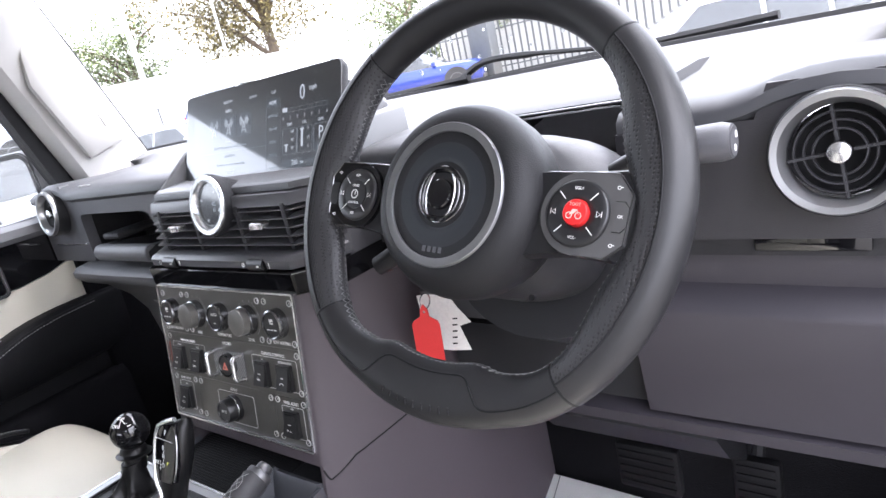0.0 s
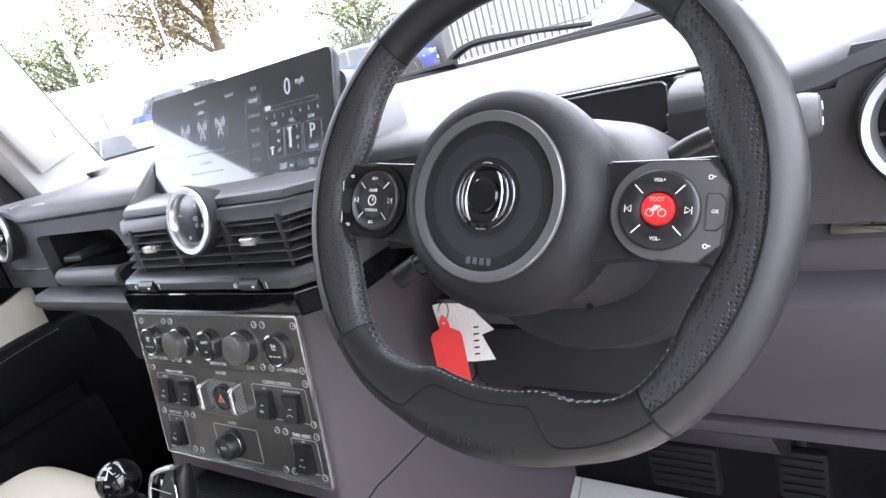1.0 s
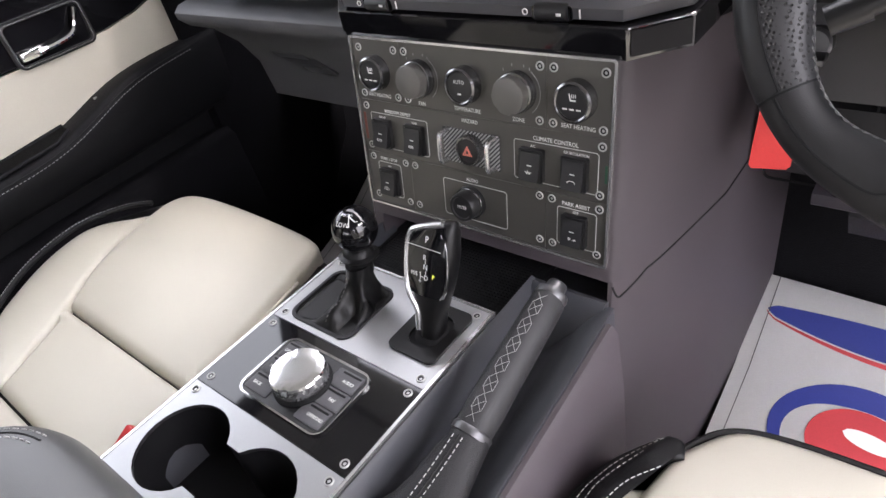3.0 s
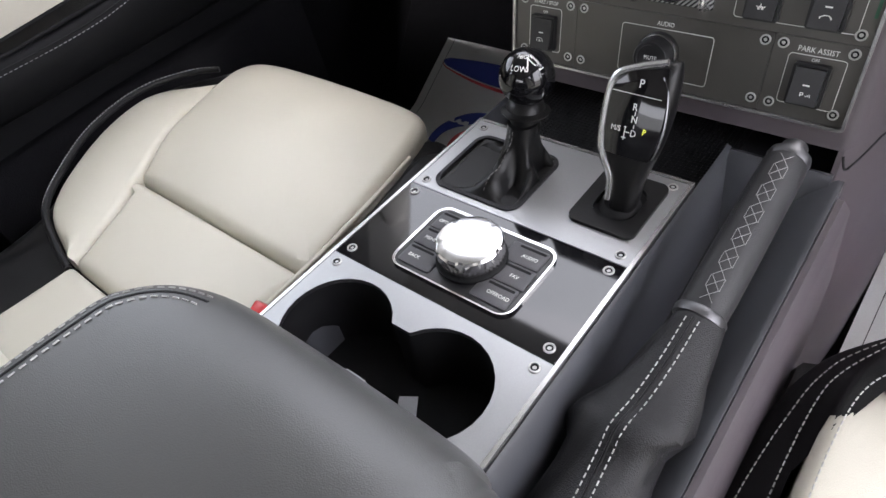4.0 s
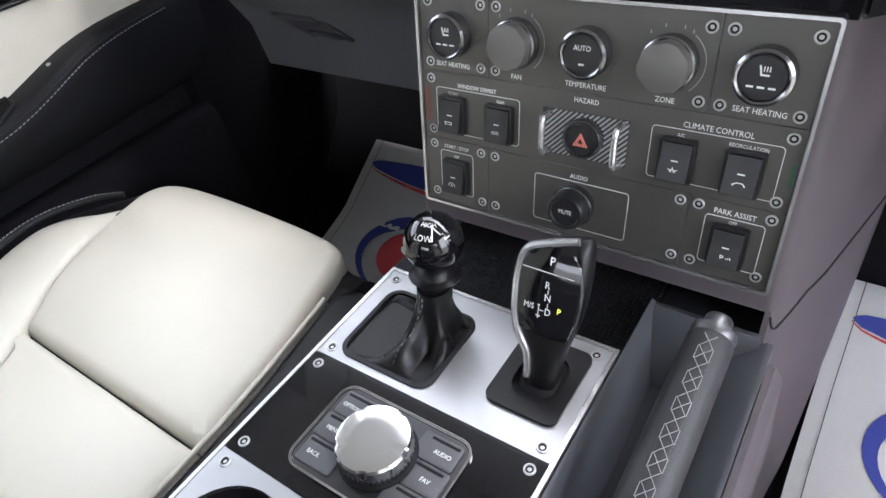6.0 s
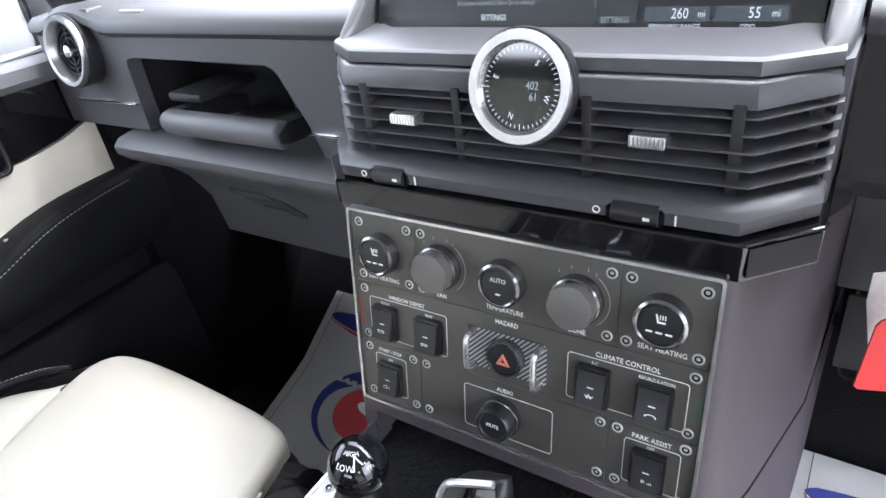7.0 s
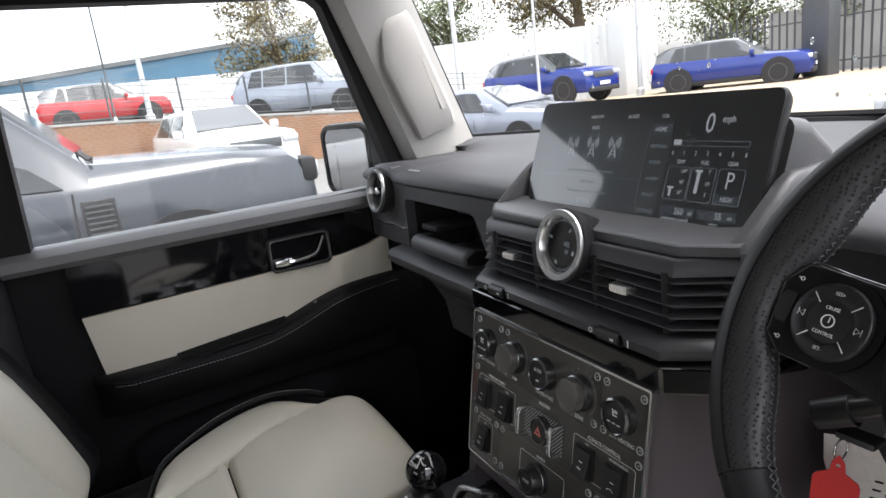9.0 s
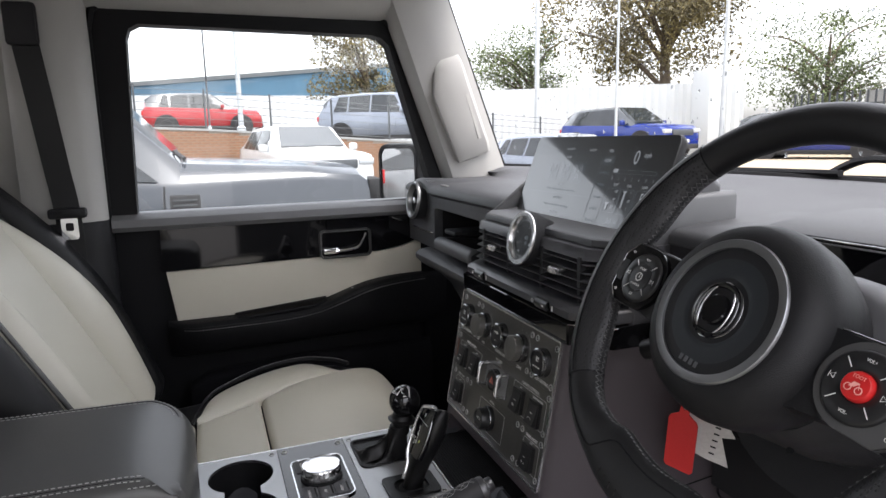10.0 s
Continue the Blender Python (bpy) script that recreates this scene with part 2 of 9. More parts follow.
def tube(bm, pts, r, seg=10, caps=True, flat=1.0):
    pts = [Vector(p) for p in pts]
    rad = r if isinstance(r, (list, tuple)) else [r] * len(pts)
    rings, up = [], None
    for i, p in enumerate(pts):
        d = (pts[min(i + 1, len(pts) - 1)] - pts[max(i - 1, 0)]).normalized()
        if up is None:
            up = Vector((0, 0, 1)) if abs(d.z) < 0.9 else Vector((0, 1, 0))
        s = d.cross(up).normalized()
        up = s.cross(d).normalized()
        rings.append([p + rad[i] * (math.cos(a) * s + flat * math.sin(a) * up) for a in (2 * math.pi * k / seg for k in range(seg))])
    return loft(bm, rings, True, caps)


def curve_pts(pts, n=8):
    """A smooth line through points."""
    p = [Vector(q) for q in pts]
    p = [2 * p[0] - p[1]] + p + [2 * p[-1] - p[-2]]
    out = []
    for i in range(1, len(p) - 2):
        a, b, c, d = p[i - 1 : i + 3]
        for k in range(n):
            t = k / n
            out.append(0.5 * (2 * b + (c - a) * t + (2 * a - 5 * b + 4 * c - d) * t * t + (3 * b - a - 3 * c + d) * t ** 3))
    return out + [p[-2]]


def rounded(w, h, r, seg=5, cx=0.0, cy=0.0):
    """A rounded rectangle as 2D points."""
    out = []
    for sx, sy, a0 in ((1, 1, 0), (-1, 1, 90), (-1, -1, 180), (1, -1, 270)):
        for k in range(seg + 1):
            a = radians(a0 + 90 * k / seg)
            out.append((cx + sx * (w / 2 - r) + r * math.cos(a), cy + sy * (h / 2 - r) + r * math.sin(a)))
    return out


def circle(r, cx=0.0, cy=0.0, seg=32):
    return [(cx + r * math.cos(2 * math.pi * i / seg), cy + r * math.sin(2 * math.pi * i / seg)) for i in range(seg)]


def plate(bm, outer, holes=(), depth=0.002, m=None, r=0.0):
    """A flat piece with an outline and holes in the local xy plane of m, its face at z = 0 and its back at -depth."""
    m = m or Matrix()
    work = bmesh.new()
    for loop in (outer, *holes):
        vs = [work.verts.new((x, y, 0)) for x, y in loop]
        for a, b in zip(vs, vs[1:] + vs[:1]):
            work.edges.new((a, b))
    bmesh.ops.triangle_fill(work, use_beauty=True, use_dissolve=False, edges=work.edges[:])
    bmesh.ops.recalc_face_normals(work, faces=work.faces)
    if work.faces and sum(f.normal.z for f in work.faces) < 0:
        bmesh.ops.reverse_faces(work, faces=work.faces)
    g = bmesh.ops.extrude_face_region(work, geom=work.faces[:])
    bmesh.ops.translate(work, vec=(0, 0, -depth), verts=[v for v in g["geom"] if isinstance(v, bmesh.types.BMVert)])
    bmesh.ops.transform(work, matrix=m, verts=work.verts)
    tmp = bpy.data.meshes.new("tmp")
    work.to_mesh(tmp)
    work.free()
    bm.from_mesh(tmp)
    bpy.data.meshes.remove(tmp)
    return bm


def frame_line(bm, w, h, r, t, depth, m=None, cx=0.0, cy=0.0):
    """A thin rounded frame of line width t."""
    return plate(bm, rounded(w, h, r, 5, cx, cy), [rounded(w - 2 * t, h - 2 * t, max(r - t, 0.0004), 5, cx, cy)], depth, m)


def put_text(bm, s, size, m, align="CENTER", narrow=0.88):
    cu = bpy.data.curves.new("letters", "FONT")
    cu.body, cu.size, cu.align_x, cu.align_y, cu.resolution_u, cu.extrude = s, size, align, "CENTER", 2, 0.00008
    ob = bpy.data.objects.new("letters", cu)
    me = bpy.data.meshes.new_from_object(ob)
    me.transform(m @ Matrix.Diagonal((narrow, 1, 1, 1)))
    bm.from_mesh(me)
    bpy.data.objects.remove(ob)
    bpy.data.curves.remove(cu)
    bpy.data.meshes.remove(me)
    return bm


def T(x, y, z=0.0):
    return Matrix.Translation((x, y, z))


def axes(o, x, y, z):
    """The matrix with these axes at o."""
    m = Matrix((x, y, z)).transposed().to_4x4()
    m.translation = o
    return m


def pillow(bm, x0, x1, y0, y1, depth, r, crown=0.0, warp=None, nx=14, ny=14, rx=None):
    """A padded panel: a top with rounded rims that reaches down by depth; warp moves each point."""
    def steps(a, b, q, n):
        rim = [q * (1 - math.cos(radians(18 * k))) for k in range(5)]
        mid = [a + q + (b - a - 2 * q) * k / n for k in range(n + 1)]
        return [a + d for d in rim] + mid + [b - d for d in reversed(rim)]
    q = rx or r
    xs, ys = steps(x0, x1, q, nx), steps(y0, y1, r, ny)
    def edge(d, q):
        return 0.0 if d >= q else r * (1 - math.sqrt(max(0, 1 - ((q - d) / q) ** 2)))
    rows = []
    for y in ys:
        row = []
        for x in xs:
            ex, ey = edge(min(x - x0, x1 - x), q), edge(min(y - y0, y1 - y), r)
            u, v = (x - x0) / (x1 - x0) * 2 - 1, (y - y0) / (y1 - y0) * 2 - 1
            z = -min(r, math.hypot(ex, ey)) + crown * (1 - u * u) * (1 - v * v)
            p = Vector((x, y, z))
            row.append(bm.verts.new(warp(p) if warp else p))
        rows.append(row)
    for a, b in zip(rows, rows[1:]):
        bridge(bm, a, b, False)
    rim = rows[0] + [row[-1] for row in rows[1:]] + rows[-1][-2::-1] + [row[0] for row in rows[-2:0:-1]]
    low = []
    loop_xy = [(x, ys[0]) for x in xs] + [(xs[-1], y) for y in ys[1:]] + [(x, ys[-1]) for x in xs[-2::-1]] + [(xs[0], y) for y in ys[-2:0:-1]]
    for x, y in loop_xy:
        p = Vector((x, y, -depth))
        low.append(bm.verts.new(warp(p) if warp else p))
    bridge(bm, rim, low)
    bm.faces.new(low)
    return bm


def stitches(bm, pts, length=0.0045, gap=0.0025, r=0.00055):
    """Short threads along a line."""
    pts = [Vector(p) for p in pts]
    ends = [0.0]
    for a, b in zip(pts, pts[1:]):
        ends.append(ends[-1] + (b - a).length)

    def along(d):
        k = max(i for i in range(len(ends) - 1) if ends[i] <= d)
        while ends[k + 1] - ends[k] < 1e-9 and k > 0:
            k -= 1
        return pts[k].lerp(pts[k + 1], (d - ends[k]) / max(1e-9, ends[k + 1] - ends[k]))

    s = gap
    while s + length < ends[-1]:
        tube(bm, [along(s), along(s + length / 2), along(s + length)], r, 4, True)
        s += length + gap
    return bm


def pad(bm, line, r, depth, crown, height):
    """A cushion over a closed plan outline: rounded rim, soft crown, skirt down by depth."""
    p = [Vector((x, y)) for x, y in line]
    n = len(p)
    area = sum(p[i].x * p[(i + 1) % n].y - p[(i + 1) % n].x * p[i].y for i in range(n))
    s = 1 if area > 0 else -1
    mid = sum(p, Vector((0, 0))) / n
    inward = []
    for i in range(n):
        d = (p[(i + 1) % n] - p[i - 1]).normalized()
        inward.append(Vector((-d.y, d.x)) * s)
    x0, x1, y0, y1 = min(q.x for q in p), max(q.x for q in p), min(q.y for q in p), max(q.y for q in p)

    def level(q):
        u, v = (q.x - x0) / (x1 - x0) * 2 - 1, (q.y - y0) / (y1 - y0) * 2 - 1
        return height(q.x, q.y) + crown * (1 - u * u) * (1 - v * v)

    rings = [[(q.x, q.y, level(q) - depth) for q in p]]
    for k in range(6):
        a = radians(18 * k)
        w = [q + v * r * (1 - math.cos(a)) for q, v in zip(p, inward)]
        rings.append([(q.x, q.y, level(q) - r + r * math.sin(a)) for q in w])
    for f in (0.93, 0.82, 0.7, 0.56, 0.42, 0.28, 0.14, 0.02):
        rings.append([(v.x, v.y, level(v)) for v in (mid + (q - mid) * f for q in w)])
    return loft(bm, rings)


def padded_band(bm, inner, outer, r, depth, height, n=5):
    """A padded band between two open lines of equally many points."""
    rings = []
    for a, b in zip(inner, outer):
        a, b = Vector(a), Vector(b)
        d = (b - a).normalized() if (b - a).length > 1e-6 else Vector((1, 0))
        w = (b - a).length
        q = min(r, w * 0.45)
        row = [(a.x, a.y, height(a.x, a.y) - depth)]
        for k in range(4):
            g = radians(30 * k)
            c = a + d * q * (1 - math.cos(g))
            row.append((c.x, c.y, height(c.x, c.y) - q + q * math.sin(g)))
        for k in range(1, n):
            c = a + d * (q + (w - 2 * q) * k / n)
            row.append((c.x, c.y, height(c.x, c.y) + 0.004 * math.sin(math.pi * k / n)))
        for k in range(3, -1, -1):
            g = radians(30 * k)
            c = b - d * q * (1 - math.cos(g))
            row.append((c.x, c.y, height(c.x, c.y) - q + q * math.sin(g)))
        row.append((b.x, b.y, height(b.x, b.y) - depth))
        rings.append(row)
    return loft(bm, rings)


def closed_curve(pts, n=4):
    """A smooth closed line through plan points; a point given twice stays a corner."""
    out, m = [], len(pts)
    for i in range(m):
        a, b, c, d = (Vector(pts[(i + k) % m]) for k in (-1, 0, 1, 2))
        if (b - c).length < 1e-6:
            continue
        if (a - b).length < 1e-6:
            a = b - (c - b)
        if (c - d).length < 1e-6:
            d = c + (c - b)
        for k in range(n):
            t = k / n
            q = 0.5 * (2 * b + (c - a) * t + (2 * a - 5 * b + 4 * c - d) * t * t + (3 * b - a - 3 * c + d) * t ** 3)
            out.append((q.x, q.y))
    return out


# ---- the car's shell ----
def built(name, pieces, material, label, category="", sharp=35):
    bm = B()
    for p in pieces:
        box(bm, *p)
    return solid(name, bm, material, label, category, "structure", sharp=sharp)


built("floor", [(-0.76, 0.76, -2.3, 0.46, 0.54, 0.575, 0.004)], CARPET, "black carpeted car floor", "floor")
_bm = B()
loft(_bm, [[(x, 0.46, 0.54), (x, 0.30, 0.575), (x, 0.42, 0.74), (x, 0.50, 1.20), (x, 0.54, 1.20), (x, 0.54, 0.54)] for x in (-0.76, 0.76)])
solid("wall_front", _bm, CARPET, "black carpeted bulkhead behind the dashboard", "wall", "structure")
built("ceiling", [(-0.76, 0.76, -2.3, 0.16, 1.80, 1.83, 0.004), (-0.74, 0.74, 0.10, 0.215, 1.765, 1.815, 0.012)], LINER, "pale fabric headliner of the car", "ceiling")
built("wall_rear", [(-0.8, 0.8, -2.34, -2.30, 0.54, 1.15), (-0.8, 0.8, -2.34, -2.30, 1.62, 1.82), (-0.8, -0.66, -2.34, -2.30, 1.15, 1.62), (0.66, 0.8, -2.34, -2.30, 1.15, 1.62)], LINER, "pale rear end wall of the car", "wall")
for _s, _side in ((-1, "left"), (1, "right")):
    _x = sorted((_s * 0.765, _s * 0.80))
    built("wall_" + _side, [(*_x, -2.3, -0.72, 0.54, 1.22), (*_x, -2.3, -0.72, 1.64, 1.82), (*_x, -2.3, -2.12, 1.22, 1.64), (*_x, -0.82, -0.72, 1.22, 1.64)], LINER, "pale side wall with rear window openings", "wall")
    _x = sorted((_s * 0.745, _s * 0.80))
    built("sill_" + _side, [(*_x, -0.72, 0.5, 0.50, 0.60, 0.01)], PLASTIC, "black plastic door sill", "sill")

# roof rails, windscreen pillars and centre pillars
for _s, _side in ((-1, "left"), (1, "right")):
    _bm = B()
    loft(_bm, [[(_s * 0.79, y, 1.675), (_s * 0.745, y, 1.672), (_s * 0.705, y, 1.70), (_s * 0.675, y, 1.75), (_s * 0.655, y, 1.805), (_s * 0.79, y, 1.825)] for y in (-0.72, -0.4, 0.0, 0.09)])
    solid("trim_roof_" + _side, _bm, LINER, "pale roof rail trim above the door", "trim", "structure", sharp=60)
    _bm = B()
    rings = []
    for k in range(9):
        t = k / 8
        z = 1.27 + 0.54 * t
        yf, yr = 0.372 - 0.385 * (z - 1.27), 0.205 - 0.36 * (z - 1.27)
        xi = -0.700 + 0.02 * t
        rings.append([(_s * -q[0], q[1], z) for q in ((-0.785, yr), (xi - 0.045, yr - 0.004), (xi - 0.012, yr + 0.012), (xi, yr * 0.6 + yf * 0.4), (xi + 0.002, yf - 0.045), (xi - 0.006, yf - 0.008), (xi - 0.03, yf), (-0.785, yf))])
    loft(_bm, rings)
    solid("pillar_front_" + _side, _bm, PILLAR, "pale plastic windscreen pillar trim", "pillar", "structure", sharp=50)
    _bm = B()
    loft(_bm, [[(_s * 0.79, -0.72, z), (_s * (0.70 + d), -0.715, z), (_s * (0.69 + d), -0.70, z), (_s * (0.695 + d), -0.60, z), (_s * (0.715 + d), -0.572, z), (_s * 0.79, -0.565, z)] for z, d in ((1.243, 0.0), (1.5, 0.004), (1.81, 0.02))])
    solid("pillar_centre_" + _side, _bm, PILLAR, "pale plastic centre pillar trim", "pillar", "structure", sharp=50)
    _bm = B()
    loft(_bm, [[(_s * 0.79, -0.72, z), (_s * 0.699, -0.716, z), (_s * 0.688, -0.70, z), (_s * 0.692, -0.60, z), (_s * 0.713, -0.571, z), (_s * 0.79, -0.564, z)] for z in (0.56, 0.9, 1.238, 1.242)])
    solid("pillar_foot_" + _side, _bm, PLASTIC, "black lower trim of the centre pillar", "pillar", "structure", sharp=50)

for _s, _side in ((-1, "left"), (1, "right")):
    _x = sorted((_s * 0.735, _s * 0.80))
    built("kick_panel_" + _side, [(*_x, 0.13, 0.56, 0.50, 1.28, 0.006)], CARPET, "black footwell side panel", "panel")

# windscreen with its black rim
def windscreen_point(u, v):
    """u across from -1 to 1, v up from 0 to 1."""
    return Vector((0.735 * u * (1 - 0.03 * v), 0.525 - 0.165 * u * u - 0.19 * v, 1.322 + 0.485 * v))


_bm = B()
_g = [[_bm.verts.new(windscreen_point(-1 + 2 * i / 16, -0.06 + 1.08 * j / 6)) for i in range(17)] for j in range(7)]
for _a, _b in zip(_g, _g[1:]):
    bridge(_bm, _a, _b, False)
_ws = solid("window_1", _bm, GLASS, "clear car windscreen wet with rain drops", "windscreen", "structure")
_ws.visible_shadow = False
_bm = B()
tube(_bm, [windscreen_point(-1 + 2 * i / 24, 0.0) + Vector((0, -0.004, 0.002)) for i in range(25)], 0.006, 6)
tube(_bm, [windscreen_point(-1, j / 10) + Vector((0.012, -0.008, 0)) for j in range(11)], 0.005, 6)
tube(_bm, [windscreen_point(1, j / 10) + Vector((-0.012, -0.008, 0)) for j in range(11)], 0.005, 6)
solid("trim_windscreen", _bm, RUBBER, "black rubber windscreen seal", "seal", "structure")
_bm = B()
rng = random.Random(5)
for _ in range(260):
    u, v = rng.uniform(-0.95, 0.75), rng.uniform(0.06, 0.98)
    p = windscreen_point(u, v) + Vector((0, 0.003, 0.001))
    s = rng.choice((0.0012, 0.0017, 0.0024, 0.0032))
    bmesh.ops.create_icosphere(_bm, subdivisions=1, radius=s, matrix=Matrix.Translation(p) @ Matrix.Diagonal((1, 0.45, rng.uniform(1, 1.7), 1)))
DROP = pane_material("rain_drop", (0.9, 0.92, 0.93), 0.5)
solid("raindrops", _bm, DROP, "clear rain drops on the windscreen", "raindrops", "stuff")


def wiper(x0, y0, x1, y1):
    w = thing("wiper", "black windscreen wiper resting at the foot of the glass", "wiper", group="windscreen wipers")
    bm = B()
    tube(bm, curve_pts([(x0, y0, 1.318), (x0 * 0.75 + x1 * 0.25, y0 + 0.002, 1.352), (x0 * 0.4 + x1 * 0.6, y1, 1.350), (x1, y1, 1.338)], 6), [0.007] * 6 + [0.006] * 7 + [0.004] * 6, 6)
    part("arm", bm, RUBBER, w)
    bm = B()
    tube(bm, curve_pts([(x0 * 0.3 + x1 * 0.7 - 0.25, y1 + 0.012, 1.322), (x1, y1 + 0.014, 1.328), (x1 + 0.25, y1 - 0.02, 1.333)], 6), 0.006, 6)
    part("blade", bm, RUBBER, w)


wiper(-0.42, 0.515, -0.17, 0.535)
wiper(0.02, 0.545, 0.30, 0.53)
_bm = B()
loft(_bm, [[(x, 0.60, 1.06), (x, 1.2, 1.055 - 0.03 * abs(x)), (x, 1.85, 1.02 - 0.03 * abs(x)), (x, 1.95, 0.9), (x, 1.95, 0.35), (x, 0.60, 0.35)] for x in (-0.82, -0.7, -0.3, 0, 0.3, 0.7, 0.82)])
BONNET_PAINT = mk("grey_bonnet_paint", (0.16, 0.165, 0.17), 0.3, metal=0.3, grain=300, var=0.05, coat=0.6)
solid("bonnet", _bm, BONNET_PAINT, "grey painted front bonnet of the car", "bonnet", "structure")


# ---- passenger door ----
DM = axes((-0.755, 0, 0), (0, 1, 0), (0, 0, 1), (1, 0, 0))  # door plane: local x along the car, y up, z into the cabin


def door_plate(outline, z, depth, holes=()):
    return plate(B(), outline, holes, depth, DM @ T(0, 0, z))


door = thing("passenger_door", "closed black passenger door with cream insert and gloss black panel", "car door", T(0, 0, 0))
_lower = [(-0.565, 0.62), (0.16, 0.62), (0.20, 0.80), (0.20, 1.225), (-0.565, 1.225)]
part("door_panel", door_plate(_lower, -0.008, 0.035), DOOR_LEATHER, door)
_bm = B()
loft(_bm, [[(-0.80, y, 1.214), (-0.742, y, 1.212), (-0.733, y, 1.222), (-0.735, y, 1.238), (-0.752, y, 1.249), (-0.80, y, 1.250)] for y in (-0.566, -0.3, 0.0, 0.16, 0.215)])
part("belt_trim", _bm, LEDGE_SHEEN, door, "black soft window ledge with the window's sheen painted in")
_gl = [(-0.478, 1.118), (-0.20, 1.122), (0.02, 1.127), (0.08, 1.136), (0.125, 1.15), (0.19, 1.15), (0.19, 1.212), (-0.475, 1.212)]
_bm = door_plate(_gl, 0.004, 0.012)
part("gloss_panel", _bm, GLOSS, door, "gloss black door panel")
_cr = [(-0.470, 1.114), (-0.455, 0.998), (-0.25, 0.998), (-0.17, 1.004), (-0.10, 1.022), (-0.03, 1.044), (0.04, 1.055), (0.15, 1.058), (0.19, 1.07), (0.19, 1.145), (0.125, 1.145), (0.08, 1.131), (0.02, 1.122), (-0.20, 1.118)]
_bm = door_plate(_cr, 0.002, 0.012)
part("insert", _bm, CREAM_VINYL, door, "cream padded door insert")
# armrest block: a shelf with a pull hollow that sweeps up towards the dashboard
def arm_top(y):
    t = (y + 0.475) / 0.66
    return 1.000 + 0.062 / (1 + math.exp(-(t - 0.60) * 15))


def arm_out(y):
    """How far the block stands out from the door."""
    t = (y + 0.475) / 0.66
    return (0.058 - 0.030 * max(0, t - 0.62) / 0.38) * min(1, (t + 0.06) * 7)


_bm = B()
_prof = []
for k in range(23):
    y = -0.475 + 0.665 * k / 22
    top, out, bot = arm_top(y), arm_out(y), 0.922 + 0.010 * k / 22
    x = -0.757
    _prof.append([(-0.768, y, top), (x + out * 0.25, y, top + 0.001), (x + out * 0.80, y, top + 0.0015), (x + out * 0.94, y, top - 0.002), (x + out, y, top - 0.009), (x + out * 1.02, y, top - 0.022), (x + out * 0.92, y, (top + bot) / 2), (x + out * 0.72, y, bot + 0.010), (x + out * 0.5, y, bot), (-0.768, y, bot - 0.004)])
loft(_bm, _prof)
ar = part("armrest", _bm, DOOR_LEATHER, door, "black padded door armrest", sharp=60)
part("stitching", stitches(B(), [(p[4][0] + 0.0012, p[4][1], p[4][2] - 0.004) for p in _prof[1:-2]], 0.004, 0.0028, 0.0005), DIM_PRINT, ar)
part("seam", tube(B(), [(p[4][0] - 0.0004, p[4][1], p[4][2] + 0.001) for p in _prof[1:-2]], 0.0011, 6), RUBBER, ar)
part("armrest_screw", lathe(B(), [(0.003, -0.002), (0.003, 0.0008), (0.0, 0.001)], axes((-0.735, -0.055, arm_top(-0.055) + 0.002), (1, 0, 0), (0, 1, 0), (0, 0, 1)), 10), DIM_PRINT, ar)
_bm = B()
loft(_bm, [[(-0.765, y, 0.63), (-0.765, y, 0.87 + d), (-0.735, y, 0.875 + d), (-0.715, y, 0.86 + d), (-0.70, y, 0.70), (-0.715, y, 0.63)] for y, d in ((-0.44, -0.02), (-0.40, 0.0), (-0.2, 0.012), (0.0, 0.015), (0.14, 0.015))])
part("door_pocket", _bm, CARPET, door, sharp=60)
# pull hollow in the shelf: dark floor with a padded rim
_po = [(-0.750, -0.330), (-0.714, -0.326), (-0.708, -0.30), (-0.708, -0.15), (-0.722, -0.122), (-0.750, -0.118)]
_bm = B()
_bm.faces.new([_bm.verts.new((x, y, arm_top(y) + 0.0028)) for x, y in _po])
bmesh.ops.solidify(_bm, geom=_bm.faces[:], thickness=0.002)
pk = part("pull_pocket", _bm, RUBBER, door, "black pull pocket in the armrest")
part("pocket_rim", tube(B(), [(x, y, arm_top(y) + 0.0030) for x, y in _po + _po[:1]], 0.0030, 8), DOOR_LEATHER, pk)
# inner handle
_hc = (-0.064, 1.150)
_bm = plate(B(), rounded(0.128, 0.070, 0.012, 5, *_hc), [rounded(0.116, 0.058, 0.008, 5, *_hc)], 0.010, DM @ T(0, 0, 0.010))
hd = part("handle_bezel", _bm, BUTTON, door, "black handle surround")
part("bezel_line", plate(B(), rounded(0.1215, 0.0635, 0.010, 5, *_hc), [rounded(0.1190, 0.0610, 0.009, 5, *_hc)], 0.002, DM @ T(0, 0, 0.0112)), SILVER, hd, "thin silver line")
_bm = plate(B(), rounded(0.118, 0.060, 0.008, 5, *_hc), (), 0.003, DM @ T(0, 0, -0.002 + 0.0072))
part("handle_recess", _bm, GLOSS, hd)
_bm = B()
tube(_bm, [DM @ Vector(p) for p in curve_pts([(-0.115, 1.133, 0.012), (-0.095, 1.134, 0.016), (-0.06, 1.136, 0.018), (-0.035, 1.142, 0.018), (-0.022, 1.160, 0.017), (-0.014, 1.172, 0.012)], 6)], [0.0065] * 8 + [0.0045] * 12 + [0.0035] * 11, 8)
part("handle_lever", _bm, CHROME, hd, "chrome door release lever")
_bm = box(B(), -0.758, -0.738, -0.120, -0.082, 1.127, 1.142, 0.004)
part("handle_grip", _bm, CHROME, hd)
